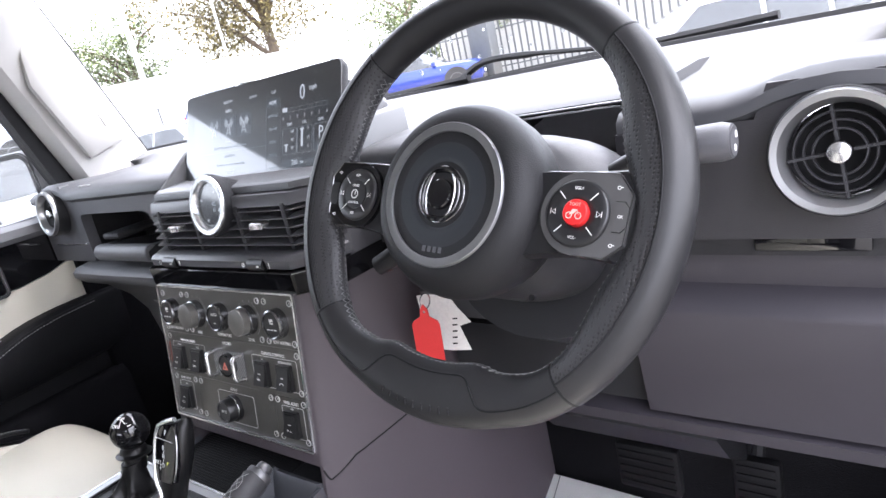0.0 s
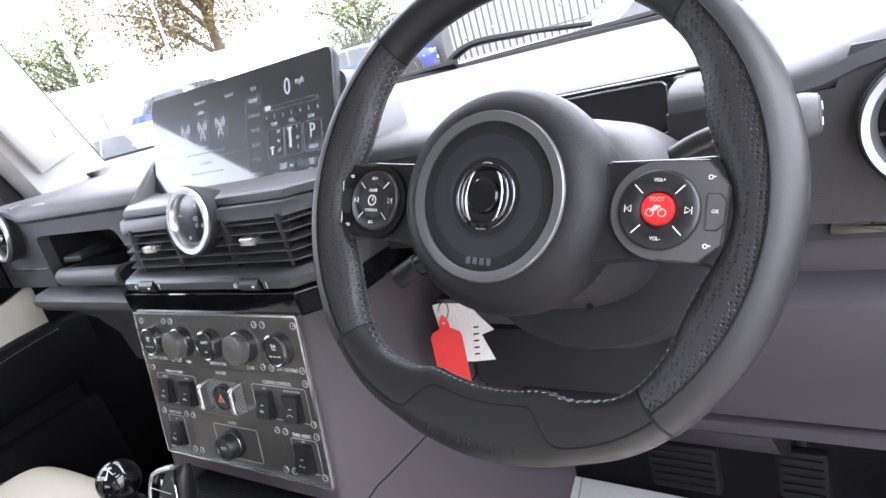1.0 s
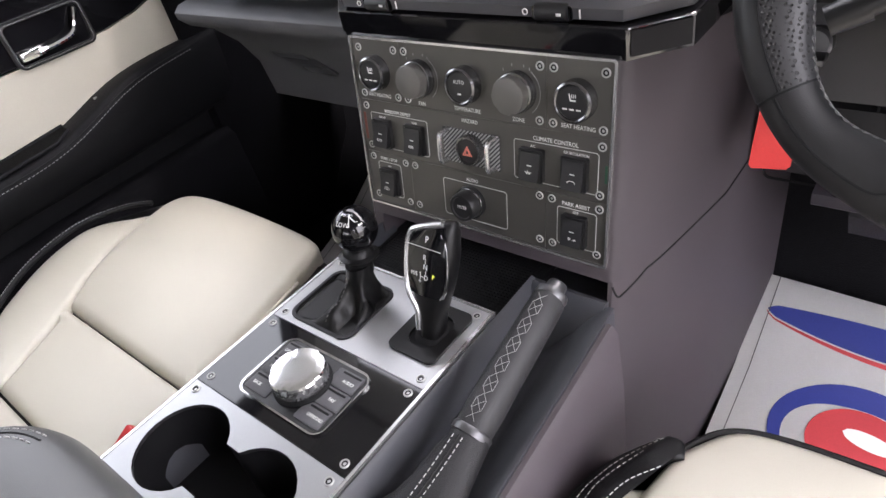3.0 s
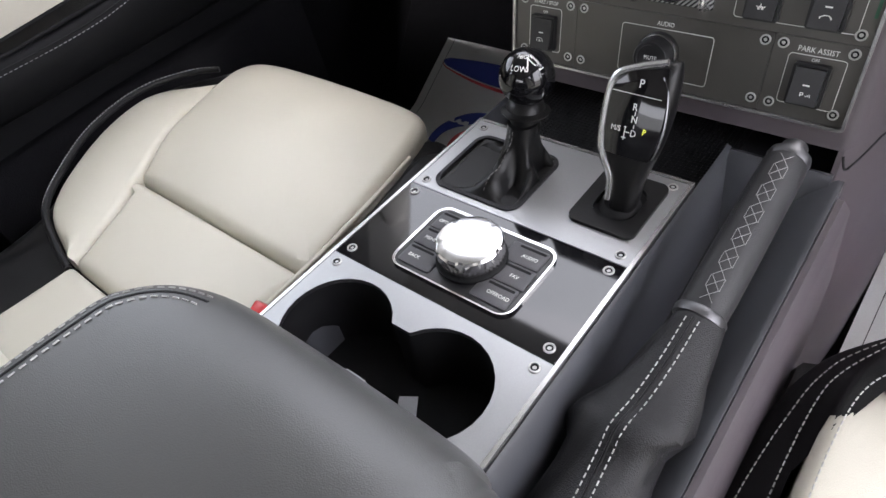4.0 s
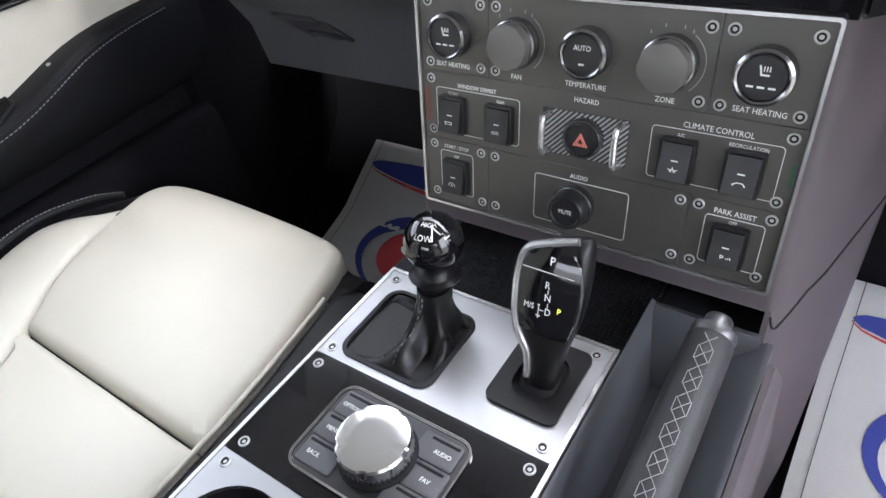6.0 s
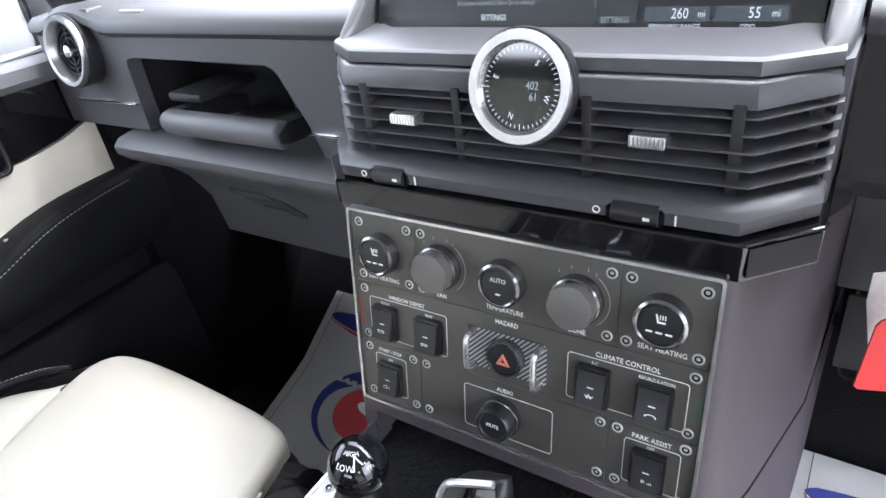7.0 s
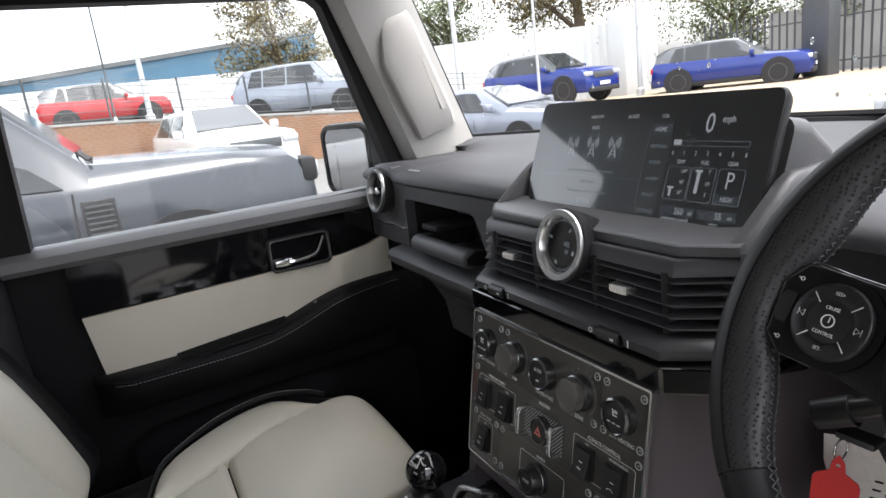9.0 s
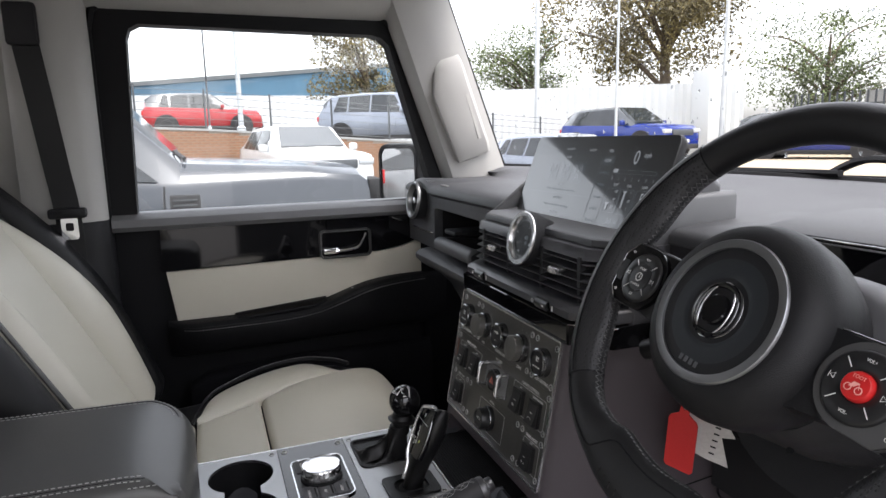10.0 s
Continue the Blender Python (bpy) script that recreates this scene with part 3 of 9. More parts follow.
# window frame and pane
_fo = [(-0.572, 1.235), (-0.572, 1.63), (-0.562, 1.668), (-0.535, 1.690), (-0.02, 1.688), (0.045, 1.678), (0.085, 1.652), (0.215, 1.30), (0.235, 1.235)]
_fi = [(-0.516, 1.245), (-0.503, 1.615), (-0.496, 1.635), (-0.478, 1.645), (0.02, 1.640), (0.045, 1.634), (0.062, 1.618), (0.172, 1.25)]
_bm = plate(B(), _fo, [_fi], 0.045, DM @ T(0, 0, 0.004))
wf = part("window_frame", _bm, RUBBER, door, "black window frame with rubber seal")
_bm = B()
tube(_bm, [DM @ Vector((a, b, 0.006)) for a, b in _fo[:-1]], 0.008, 6)
part("door_seal", _bm, RUBBER, wf)
_bm = plate(B(), _fi, (), 0.004, DM @ T(0, 0, -0.026))
wp = part("pane", _bm, GLASS, wf)
wp.visible_shadow = False
_bm = plate(B(), [(-0.58, 0.56), (0.20, 0.56), (0.25, 0.8), (0.25, 1.235), (-0.58, 1.235)], (), 0.02, DM @ T(0, 0, -0.05))
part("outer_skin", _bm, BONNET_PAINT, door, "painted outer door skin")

# exterior mirror
mirror = thing("door_mirror", "black door mirror on the passenger side", "wing mirror", axes((-0.98, 0.147, 1.297), (0.94, 0.342, 0), (0, 0, 1), (0.342, -0.94, 0)))
_bm = B()
loft(_bm, [[(x * s, y * s2, z) for x, y in rounded(0.190, 0.178, 0.035, 6)] for s, s2, z in ((0.97, 0.97, 0.004), (1.0, 1.0, -0.01), (0.98, 0.98, -0.04), (0.8, 0.82, -0.085), (0.5, 0.55, -0.105))])
part("housing", _bm, PLASTIC, mirror, sharp=50)
_bm = plate(B(), rounded(0.178, 0.166, 0.03, 6), [rounded(0.160, 0.148, 0.024, 6)], 0.006, T(0, 0, 0.008))
part("rim", _bm, RUBBER, mirror, "black mirror rim")
_bm = plate(B(), rounded(0.162, 0.150, 0.024, 6), (), 0.003, T(0, 0, 0.0045))
part("mirror_glass", _bm, MIRROR, mirror)
_bm = B()
tube(_bm, [(0.05, -0.04, -0.04), (0.12, -0.06, -0.03), (0.20, -0.075, -0.01)], [0.03, 0.028, 0.03], 10)
part("arm", _bm, RUBBER, mirror)

# grab handle on the windscreen pillar
_gh = thing("grab_handle", "pale plastic grab handle on the windscreen pillar", "handle")
_bm = B()
_rings = []
for x, y, z, w, h in ((-0.735, 0.190, 1.600, 0.024, 0.012), (-0.700, 0.192, 1.585, 0.030, 0.014), (-0.690, 0.190, 1.560, 0.038, 0.015), (-0.688, 0.196, 1.510, 0.048, 0.016), (-0.688, 0.226, 1.430, 0.047, 0.016), (-0.690, 0.248, 1.375, 0.046, 0.015), (-0.700, 0.258, 1.352, 0.044, 0.014), (-0.735, 0.264, 1.342, 0.038, 0.012)):
    _d, _s = Vector((0, 0.30, -0.954)), Vector((0, 0.954, 0.30))
    _p = Vector((x, y, z))
    _rings.append([_p + _s * (w * a) + Vector((h * b, 0, 0)) for a, b in ((1, -0.4), (1, 0.35), (0.78, 1), (-0.70, 1), (-1, 0.45), (-1, -0.4), (-0.8, -1), (0.8, -1))])
loft(_bm, _rings)
part("grip", _bm, PILLAR, _gh, sharp=40)
part("grip_hollow", loft(B(), [[(x, 0.214 + 0.30 * (1.52 - z) / 0.954 + d, z) for x, d in ((-0.676, 0.016), (-0.6715, 0.014), (-0.6715, 0.006), (-0.676, 0.004))] for z in (1.50, 1.45, 1.395)]), LINER, _gh)
_bm = B()
lathe(_bm, [(0.012, 0), (0.012, 0.004), (0.006, 0.006)], axes((-0.694, 0.268, 1.362), (0, 1, 0), (0, 0, 1), (1, 0, 0)), 16)
part("screw_cap", _bm, LINER, _gh)

# seat belt on the centre pillar
belt = thing("seat_belt", "black seat belt with silver tongue on the centre pillar", "seat belt")
_bm = B()
_c = curve_pts([(-0.680, -0.672, 1.615), (-0.684, -0.66, 1.50), (-0.685, -0.645, 1.36), (-0.684, -0.634, 1.25), (-0.680, -0.63, 1.05), (-0.70, -0.62, 0.80)], 6)
loft(_bm, [[p + Vector((a, b, 0)) for a, b in ((-0.001, -0.023), (0.001, -0.023), (0.002, 0.0), (0.001, 0.023), (-0.001, 0.023), (-0.002, 0.0))] for p in _c])
part("webbing", _bm, BELT, belt)
_bm = box(B(), -0.690, -0.668, -0.70, -0.645, 1.585, 1.665, 0.008)
part("anchor_cover", _bm, PLASTIC, belt, "black upper belt anchor")
_bm = box(B(), -0.690, -0.668, -0.668, -0.600, 1.255, 1.275, 0.005)
part("tongue_grip", _bm, PLASTIC, belt)
_bm = plate(B(), rounded(0.030, 0.045, 0.006, 4), [rounded(0.014, 0.016, 0.003, 4, 0, 0.003)], 0.003, axes((-0.674, -0.632, 1.235), (0, 1, 0), (0, 0, 1), (1, 0, 0)))
part("tongue", _bm, CHROME, belt, "silver belt tongue")

# unseen driver door with window opening, standing open to screen off right-hand light
_dd = built("door_driver", [(0.0, 0.05, -1.20, 0.0, -0.68, 0.0, 0.004), (0.0, 0.05, -1.20, 0.0, 0.48, 0.56, 0.004), (0.0, 0.05, -1.20, -1.12, 0.0, 0.48, 0.004), (0.0, 0.05, -0.06, 0.0, 0.0, 0.48, 0.004)], PLASTIC, "unseen black driver door standing open to screen light from the right", "door")
_dd.matrix_world = pose(0.81, 0.48, 1.18, 0, 0, 54)


# ---- dashboard ----
dash = thing("dashboard", "dark grey car dashboard with open tray and glovebox", "dashboard")


def along_x(bm, profile, xs):
    return loft(bm, [[(x, y, z) for y, z in profile] for x in xs])


def dash_back(x):
    return 0.50 - 0.163 * (x / 0.735) ** 2


# top pad, with a rounded front lip; it follows the windscreen behind
_bm = B()
_rings = []
for _x in [-0.745, -0.72, -0.70, -0.68, -0.66, -0.64, -0.62, -0.60, -0.585, -0.57, -0.50, -0.40, -0.30, -0.20, -0.189, -0.187, -0.10, 0.0, 0.10, 0.187, 0.189, 0.22, 0.25, 0.28, 0.292, 0.294, 0.35, 0.42, 0.490, 0.492, 0.505, 0.55, 0.573, 0.59, 0.61, 0.63, 0.65, 0.67, 0.69, 0.71, 0.72, 0.745]:
    yb = dash_back(_x)
    q = 0.12 if 0.293 < _x < 0.491 else 0.075 if abs(_x) < 0.1875 else 0.027 if _x > 0.188 else 0.010  # set back over the driver display
    u = 0.016 * max(0.0, 1 - (min(abs(_x - 0.648), abs(_x + 0.646)) / 0.065) ** 2)  # hump over a round vent
    _rings.append([(_x, 0.13 + q, 1.262 + u), (_x, 0.092 + q, 1.268 + u), (_x, 0.083 + q, 1.276 + u), (_x, 0.084 + q, 1.285 + u), (_x, 0.094 + q, 1.292 + u * 0.95), (_x, 0.13 + q, 1.2955 + u * 0.6), (_x, 0.22 + q * 0.5, 1.299 + u * 0.15), (_x, 0.30, 1.3015), (_x, yb - 0.06, 1.3125), (_x, yb - 0.02, 1.322), (_x, yb + 0.012, 1.324), (_x, yb + 0.018, 1.29), (_x, yb + 0.018, 1.24)])
loft(_bm, _rings)
part("top_pad", _bm, SOFT, dash, "grey soft dashboard top", sharp=50)
_bm = B()
for _k in range(14):
    box(_bm, -0.565 + _k * 0.0032, -0.5632 + _k * 0.0032, 0.118, 0.122, 1.294, 1.2962)
part("badge_bars", _bm, DIM_PRINT, dash)

# passenger side: face with an open tray
FX = axes((0, 0.10, 0), (1, 0, 0), (0, 0, 1), (0, -1, 0))  # local x across, y up, z towards the seats
_face = [(-0.745, 1.272), (-0.700, 1.272), (-0.690, 1.302), (-0.602, 1.302), (-0.592, 1.272), (-0.185, 1.272), (-0.185, 1.150), (-0.262, 1.150), (-0.275, 1.185), (-0.300, 1.232), (-0.306, 1.240), (-0.316, 1.244), (-0.546, 1.246), (-0.556, 1.243), (-0.560, 1.234), (-0.562, 1.152), (-0.745, 1.152)]
part("fascia_passenger", plate(B(), _face, [circle(0.040, -0.646, 1.2555, 40)[::-1]], 0.02, FX), FASCIA, dash, "grey fascia with an open tray")
tray = part("tray", box(B(), -0.60, -0.19, 0.10, 0.23, 1.135, 1.150), PLASTIC, dash, "black open tray")
part("tray_back", box(B(), -0.575, -0.19, 0.215, 0.23, 1.15, 1.246), PLASTIC, tray)
part("tray_top", box(B(), -0.575, -0.19, 0.121, 0.23, 1.246, 1.262), PLASTIC, tray)
part("tray_side", box(B(), -0.60, -0.575, 0.121, 0.23, 1.15, 1.262), PLASTIC, tray)
_bm = box(B(), -0.70, -0.565, 0.0945, 0.104, 1.187, 1.1905, 0.001)
part("chrome_line", _bm, CHROME, dash)
_bm = B()
box(_bm, -0.275, -0.195, 0.0945, 0.104, 1.175, 1.1785, 0.001)
part("chrome_line", _bm, CHROME, dash)
# grab bar in front of the tray
_bm = B()
tube(_bm, [(-0.487, 0.092, 1.1775), (-0.4855, 0.084, 1.1775), (-0.482, 0.0835, 1.1775), (-0.40, 0.0835, 1.1775), (-0.300, 0.0835, 1.1775), (-0.2955, 0.0835, 1.1775), (-0.294, 0.0835, 1.1775)], [0.006, 0.0125, 0.0148, 0.0152, 0.0152, 0.0146, 0.0130], 18)
gb = part("grab_bar", _bm, DASH_GREY, dash, "grey padded grab bar", sharp=60)
for x0, x1 in ((-0.493, -0.470), (-0.318, -0.292)):
    bm = B()
    loft(bm, [[(x, y, z) for y, z in ((0.088, 1.168), (0.074, 1.172), (0.074, 1.182), (0.090, 1.190), (0.14, 1.186), (0.19, 1.176), (0.19, 1.158), (0.13, 1.164))] for x in (x0, x1)])
    part("bar_bracket", bm, PLASTIC, gb, sharp=50)
_bm = box(B(), -0.50, -0.44, 0.10, 0.19, 1.195, 1.206, 0.004)
part("tray_ledge", _bm, PLASTIC, dash)
# glovebox
glove = part("glovebox", along_x(B(), [(0.20, 1.152), (0.10, 1.150), (0.078, 1.147), (0.068, 1.139), (0.069, 1.129), (0.084, 1.114), (0.12, 1.095), (0.155, 1.06), (0.180, 1.015), (0.19, 0.95), (0.30, 0.93), (0.30, 1.15)], (-0.605, -0.600, -0.5, -0.3, -0.168)), DASH_GREY, dash, "dark grey glovebox lid", sharp=45)
_bm = B()
_q = [(-0.545, 1.052), (-0.452, 1.052), (-0.405, 1.012), (-0.488, 1.012)]
loft(_bm, [[(x, 0.185 - 0.40 * (z - 1.0) - d, z) for x, z in _q] for d in (-0.006, 0.003)])
part("latch_plate", _bm, VENT, glove, "grey glovebox latch")
_bm = B()
loft(_bm, [[(x, 0.185 - 0.40 * (z - 1.0) - d, z) for x, z in [(-0.53, 1.046), (-0.458, 1.046), (-0.447, 1.037), (-0.52, 1.037)]] for d in (0.0, 0.0055)])
part("latch_pull", _bm, HUB_SILVER, glove, "pale latch strip")
_bm = B()
loft(_bm, [[(x, 0.185 - 0.40 * (z - 1.0) - d, z) for x, z in [(-0.478, 1.022), (-0.417, 1.022), (-0.405, 1.012), (-0.466, 1.012)]] for d in (0.0, 0.0055)])
part("latch_pull", _bm, HUB_SILVER, glove, "pale latch strip")
# under-dash panel on both sides
_bm = B()
box(_bm, -0.745, -0.165, 0.30, 0.42, 0.92, 0.935)
part("under_panel", _bm, CARPET, dash)


def round_vent(x, y, z, lean):
    m = axes((x, y, z), (1, 0, 0), (0, math.sin(lean), math.cos(lean)), (0, -math.cos(lean), math.sin(lean)))
    m = m @ Matrix.Scale(0.82, 4)
    v = thing("round_air_vent", "round black air vent with satin silver ring in the dashboard", "air vent", m, "round dashboard vents")
    bm = lathe(B(), [(0.050, -0.05), (0.0535, -0.008), (0.0545, 0.001), (0.0530, 0.004), (0.0500, 0.002)], None, 48)
    part("housing", bm, PLASTIC, v)
    bm = lathe(B(), [(0.0510, -0.012), (0.0525, 0.006), (0.0505, 0.0115), (0.0450, 0.0105), (0.0405, 0.002), (0.040, -0.012)], None, 56)
    part("silver_ring", bm, VENT_RING, v, "satin silver ring", sharp=50)
    part("duct", lathe(B(), [(0.040, -0.03), (0.040, -0.028), (0.0, -0.028)], None, 32), RUBBER, v)
    for R in (0.034, 0.0265, 0.0195):
        part("louvre", ring(B(), R, 0.0012, T(0, 0, -0.004), 36, 6, 3.0), PLASTIC, v)
    for a in (8, 98, 188, 278):
        bm = box(B(), 0.010, 0.0395, -0.0013, 0.0013, -0.008, -0.001)
        bmesh.ops.transform(bm, matrix=Matrix.Rotation(radians(a), 4, "Z"), verts=bm.verts)
        part("spoke", bm, PLASTIC, v)
    part("knob", lathe(B(), [(0.0085, -0.008), (0.0092, 0.003), (0.0084, 0.006), (0.0055, 0.0073), (0.0, 0.0078)], None, 24), SILVER, v, "silver centre knob")
    return v


round_vent(-0.646, 0.085, 1.2555, radians(8))
round_vent(0.650, 0.098, 1.2490, radians(8))

# driver side: face, small display, knee panel
RX = axes((0, 0.112, 0), (1, 0, 0), (0, 0, 1), (0, -1, 0))
_face = [(0.19, 1.275), (0.298, 1.275), (0.298, 1.246), (0.489, 1.246), (0.489, 1.275), (0.596, 1.275), (0.606, 1.300), (0.690, 1.300), (0.700, 1.275), (0.75, 1.275), (0.75, 1.182), (0.19, 1.182)]
part("fascia_driver", plate(B(), _face, [circle(0.040, 0.650, 1.2490, 40)[::-1]], 0.02, RX), FASCIA_SHADED, dash, "grey driver fascia, painted darker for shade")
_bm = B()
loft(_bm, [[(x, y, z) for y, z in ((0.185, 1.296), (0.166, 1.2965), (0.1615, 1.2978), (0.162, 1.2995), (0.172, 1.3035), (0.21, 1.3085), (0.30, 1.312), (0.40, 1.306), (0.40, 1.29))] for x in (0.27, 0.28, 0.40, 0.50, 0.510)])
part("display_hood", _bm, SOFT, dash, "grey hood over the driver display", sharp=50)
_bm = box(B(), 0.294, 0.492, 0.165, 0.180, 1.228, 1.2955)
dd = part("driver_display", _bm, GLOSS, dash, "small dark driver display")
_bm = B()
box(_bm, 0.4885, 0.4975, 0.150, 0.176, 1.232, 1.296, 0.002)
part("display_frame", _bm, PLASTIC, dd)
part("display_sill", box(B(), 0.294, 0.496, 0.1045, 0.176, 1.232, 1.2465, 0.002), FASCIA, dd)
part("chrome_line", box(B(), 0.296, 0.496, 0.1585, 0.1605, 1.2972, 1.2985, 0.0004), CHROME, dd)
_line = [(0.300, 1.2500), (0.470, 1.2500), (0.476, 1.2515), (0.480, 1.2560), (0.480, 1.2890), (0.477, 1.2925), (0.470, 1.2935), (0.300, 1.2935)]
part("chrome_line", tube(B(), [(x, 0.1632, z) for x, z in _line], 0.0011, 6), SILVER, dd, "thin silver line round the display")
# drawer slot under the fascia
_bm = B()
box(_bm, 0.20, 0.75, 0.135, 0.16, 1.160, 1.184)
part("slot", _bm, PLASTIC, dash)
_bm = box(B(), 0.585, 0.665, 0.130, 0.140, 1.165, 1.181, 0.002)
part("coin_drawer", _bm, GLOSS, dash)
knee = part("knee_panel", along_x(B(), [(0.17, 1.165), (0.150, 1.163), (0.147, 1.155), (0.150, 1.128), (0.126, 1.112), (0.124, 1.106), (0.140, 1.05), (0.150, 0.984), (0.164, 0.980), (0.30, 0.98), (0.30, 1.165)], (0.470, 0.474, 0.6, 0.72, 0.745)), KNEE_GREY, dash, "grey knee panel", sharp=40)
part("knee_panel_lower", along_x(B(), [(0.16, 0.979), (0.149, 0.976), (0.152, 0.962), (0.16, 0.956), (0.32, 0.945), (0.32, 0.979)], (0.27, 0.274, 0.5, 0.745)), KNEE_GREY, dash, sharp=40)
_bm = along_x(B(), [(0.20, 1.06), (0.176, 1.052), (0.172, 1.04), (0.166, 0.984), (0.18, 0.98), (0.32, 0.98), (0.32, 1.06)], (0.215, 0.219, 0.35, 0.474))
part("knee_panel_inner", _bm, PLASTIC, dash, sharp=40)
_bm = along_x(B(), [(0.27, 1.20), (0.235, 1.19), (0.225, 1.05), (0.32, 1.05), (0.32, 1.20)], (0.19, 0.48))
part("column_surround", _bm, PLASTIC, dash)
_bm = along_x(B(), [(0.30, 0.955), (0.20, 0.945), (0.19, 0.93), (0.23, 0.88), (0.30, 0.83)], (0.30, 0.33, 0.46, 0.52))
part("under_cover", _bm, PLASTIC, dash, sharp=60)
_bm = B()
box(_bm, 0.20, 0.745, 0.30, 0.42, 0.93, 0.945)
part("under_panel", _bm, CARPET, dash)
# hinged fuse flap with a black outline
_bm = frame_line(B(), 0.085, 0.105, 0.008, 0.002, 0.002, axes((0.262, 0.1745, 1.022), (1, 0, 0), (0, 0.09, 0.996), (0, -0.996, 0.09)))
part("flap_gap", _bm, RUBBER, dash)
_bm = along_x(B(), [(0.196, 1.168), (0.186, 1.166), (0.1735, 1.06), (0.185, 1.058), (0.2, 1.06)], (0.205, 0.33))
part("flap_panel", _bm, FASCIA, dash)

# pedals
for _x, _w, _z, _y in ((0.53, 0.055, 0.80, 0.30), (0.40, 0.085, 0.80, 0.285)):
    pd = thing("pedal", "black rubber foot pedal hanging under the dashboard", "pedal", group="foot pedals")
    bm = B()
    box(bm, _x - _w / 2, _x + _w / 2, _y - 0.008, _y + 0.008, _z - 0.035, _z + 0.035, 0.005)
    part("pad", bm, RUBBER, pd)
    for k in range(5):
        part("rib", box(B(), _x - _w / 2 + 0.006, _x + _w / 2 - 0.006, _y - 0.0105, _y - 0.007, _z - 0.026 + 0.012 * k, _z - 0.021 + 0.012 * k), RUBBER, pd)
    bm = B()
    tube(bm, [(_x, _y + 0.004, _z + 0.02), (_x, _y + 0.05, _z + 0.10), (_x, _y + 0.07, _z + 0.16)], 0.008, 8)
    part("arm", bm, PLASTIC, pd)


# ---- centre stack: vents, compass, screen ----
def stack_line(front, half, back, deep):
    """Plan outline of the stack: flat front, cut corners, straight sides."""
    return [(-half - 0.037, deep), (-half - 0.037, back), (-half, front), (half, front), (half + 0.037, back), (half + 0.037, deep)]


def slab(bm, line, z0, z1, r=0.0):
    loft(bm, [[(x, y, z0) for x, y in line], [(x, y, z1) for x, y in line]])
    return bm


def slab_round(bm, front, half, back, deep, zs):
    """zs: (height, shrink) pairs from the bottom up."""
    loft(bm, [[(x, y, z) for x, y in stack_line(front + s, half - s * 0.4, back + s, deep)] for z, s in zs])
    return bm


vents = thing("centre_vent_unit", "black slatted centre air vents with grey ledge above", "air vent")
part("ledge", slab_round(B(), 0.024, 0.149, 0.060, 0.19, [(1.253, 0.012), (1.2555, 0.003), (1.268, 0.006), (1.2695, 0.008)]), VENT, vents, "black ledge", sharp=40)
part("sill_bar", slab_round(B(), 0.006, 0.149, 0.045, 0.17, [(1.1865, 0.005), (1.1880, 0.001), (1.197, 0.0), (1.2010, 0.003), (1.2035, 0.009), (1.204, 0.018)]), VENT, vents, "black bar with vent wheels", sharp=40)
part("backing", slab(B(), stack_line(0.052, 0.132, 0.090, 0.17), 1.195, 1.262), RUBBER, vents)
for _k in range(5):
    z = 1.2115 + _k * 0.0098
    bm = B()
    loft(bm, [[(x, y, z + dz) for x, y in stack_line(0.0215 + d + 0.13 * (z - 1.21), 0.149, 0.0580 + d + 0.13 * (z - 1.21), 0.13)] for d, dz in ((0.004, -0.002), (0.0, -0.0008), (0.0, 0.0004), (0.012, 0.0034), (0.02, 0.003))])
    part("slat", bm, VENT, vents)
for _x in (-0.128, -0.045, 0.051, 0.139):
    part("divider", box(B(), _x - 0.0035, _x + 0.0035, 0.0255, 0.05, 1.198, 1.258, 0.001), PLASTIC, vents)
for _s in (-1, 1):
    bm = box(B(), -0.0035, 0.0035, 0, 0.03, 1.198, 1.258)
    bmesh.ops.transform(bm, matrix=T(_s * 0.174, 0.058, 0), verts=bm.verts)
    part("divider", bm, PLASTIC, vents)
    bm = B()
    loft(bm, [[(_s * 0.183, 0.064, z), (_s * 0.187, 0.069, z), (_s * 0.190, 0.19, z), (_s * 0.15, 0.19, z), (_s * 0.15, 0.1, z)] for z in (1.178, 1.2735)])
    part("cheek", bm, VENT, vents)
for _x in (-0.089, 0.091):
    bm = box(B(), _x - 0.0115, _x + 0.0115, 0.0185, 0.032, 1.2300, 1.2390, 0.002)
    sl = part("slider", bm, SILVER, vents, "silver vent slider")
    bm = B()
    for k in range(9):
        box(bm, _x - 0.0105 + k * 0.0025, _x - 0.0095 + k * 0.0025, 0.0180, 0.019, 1.2312, 1.2378)
    part("ribs", bm, CHROME, sl)
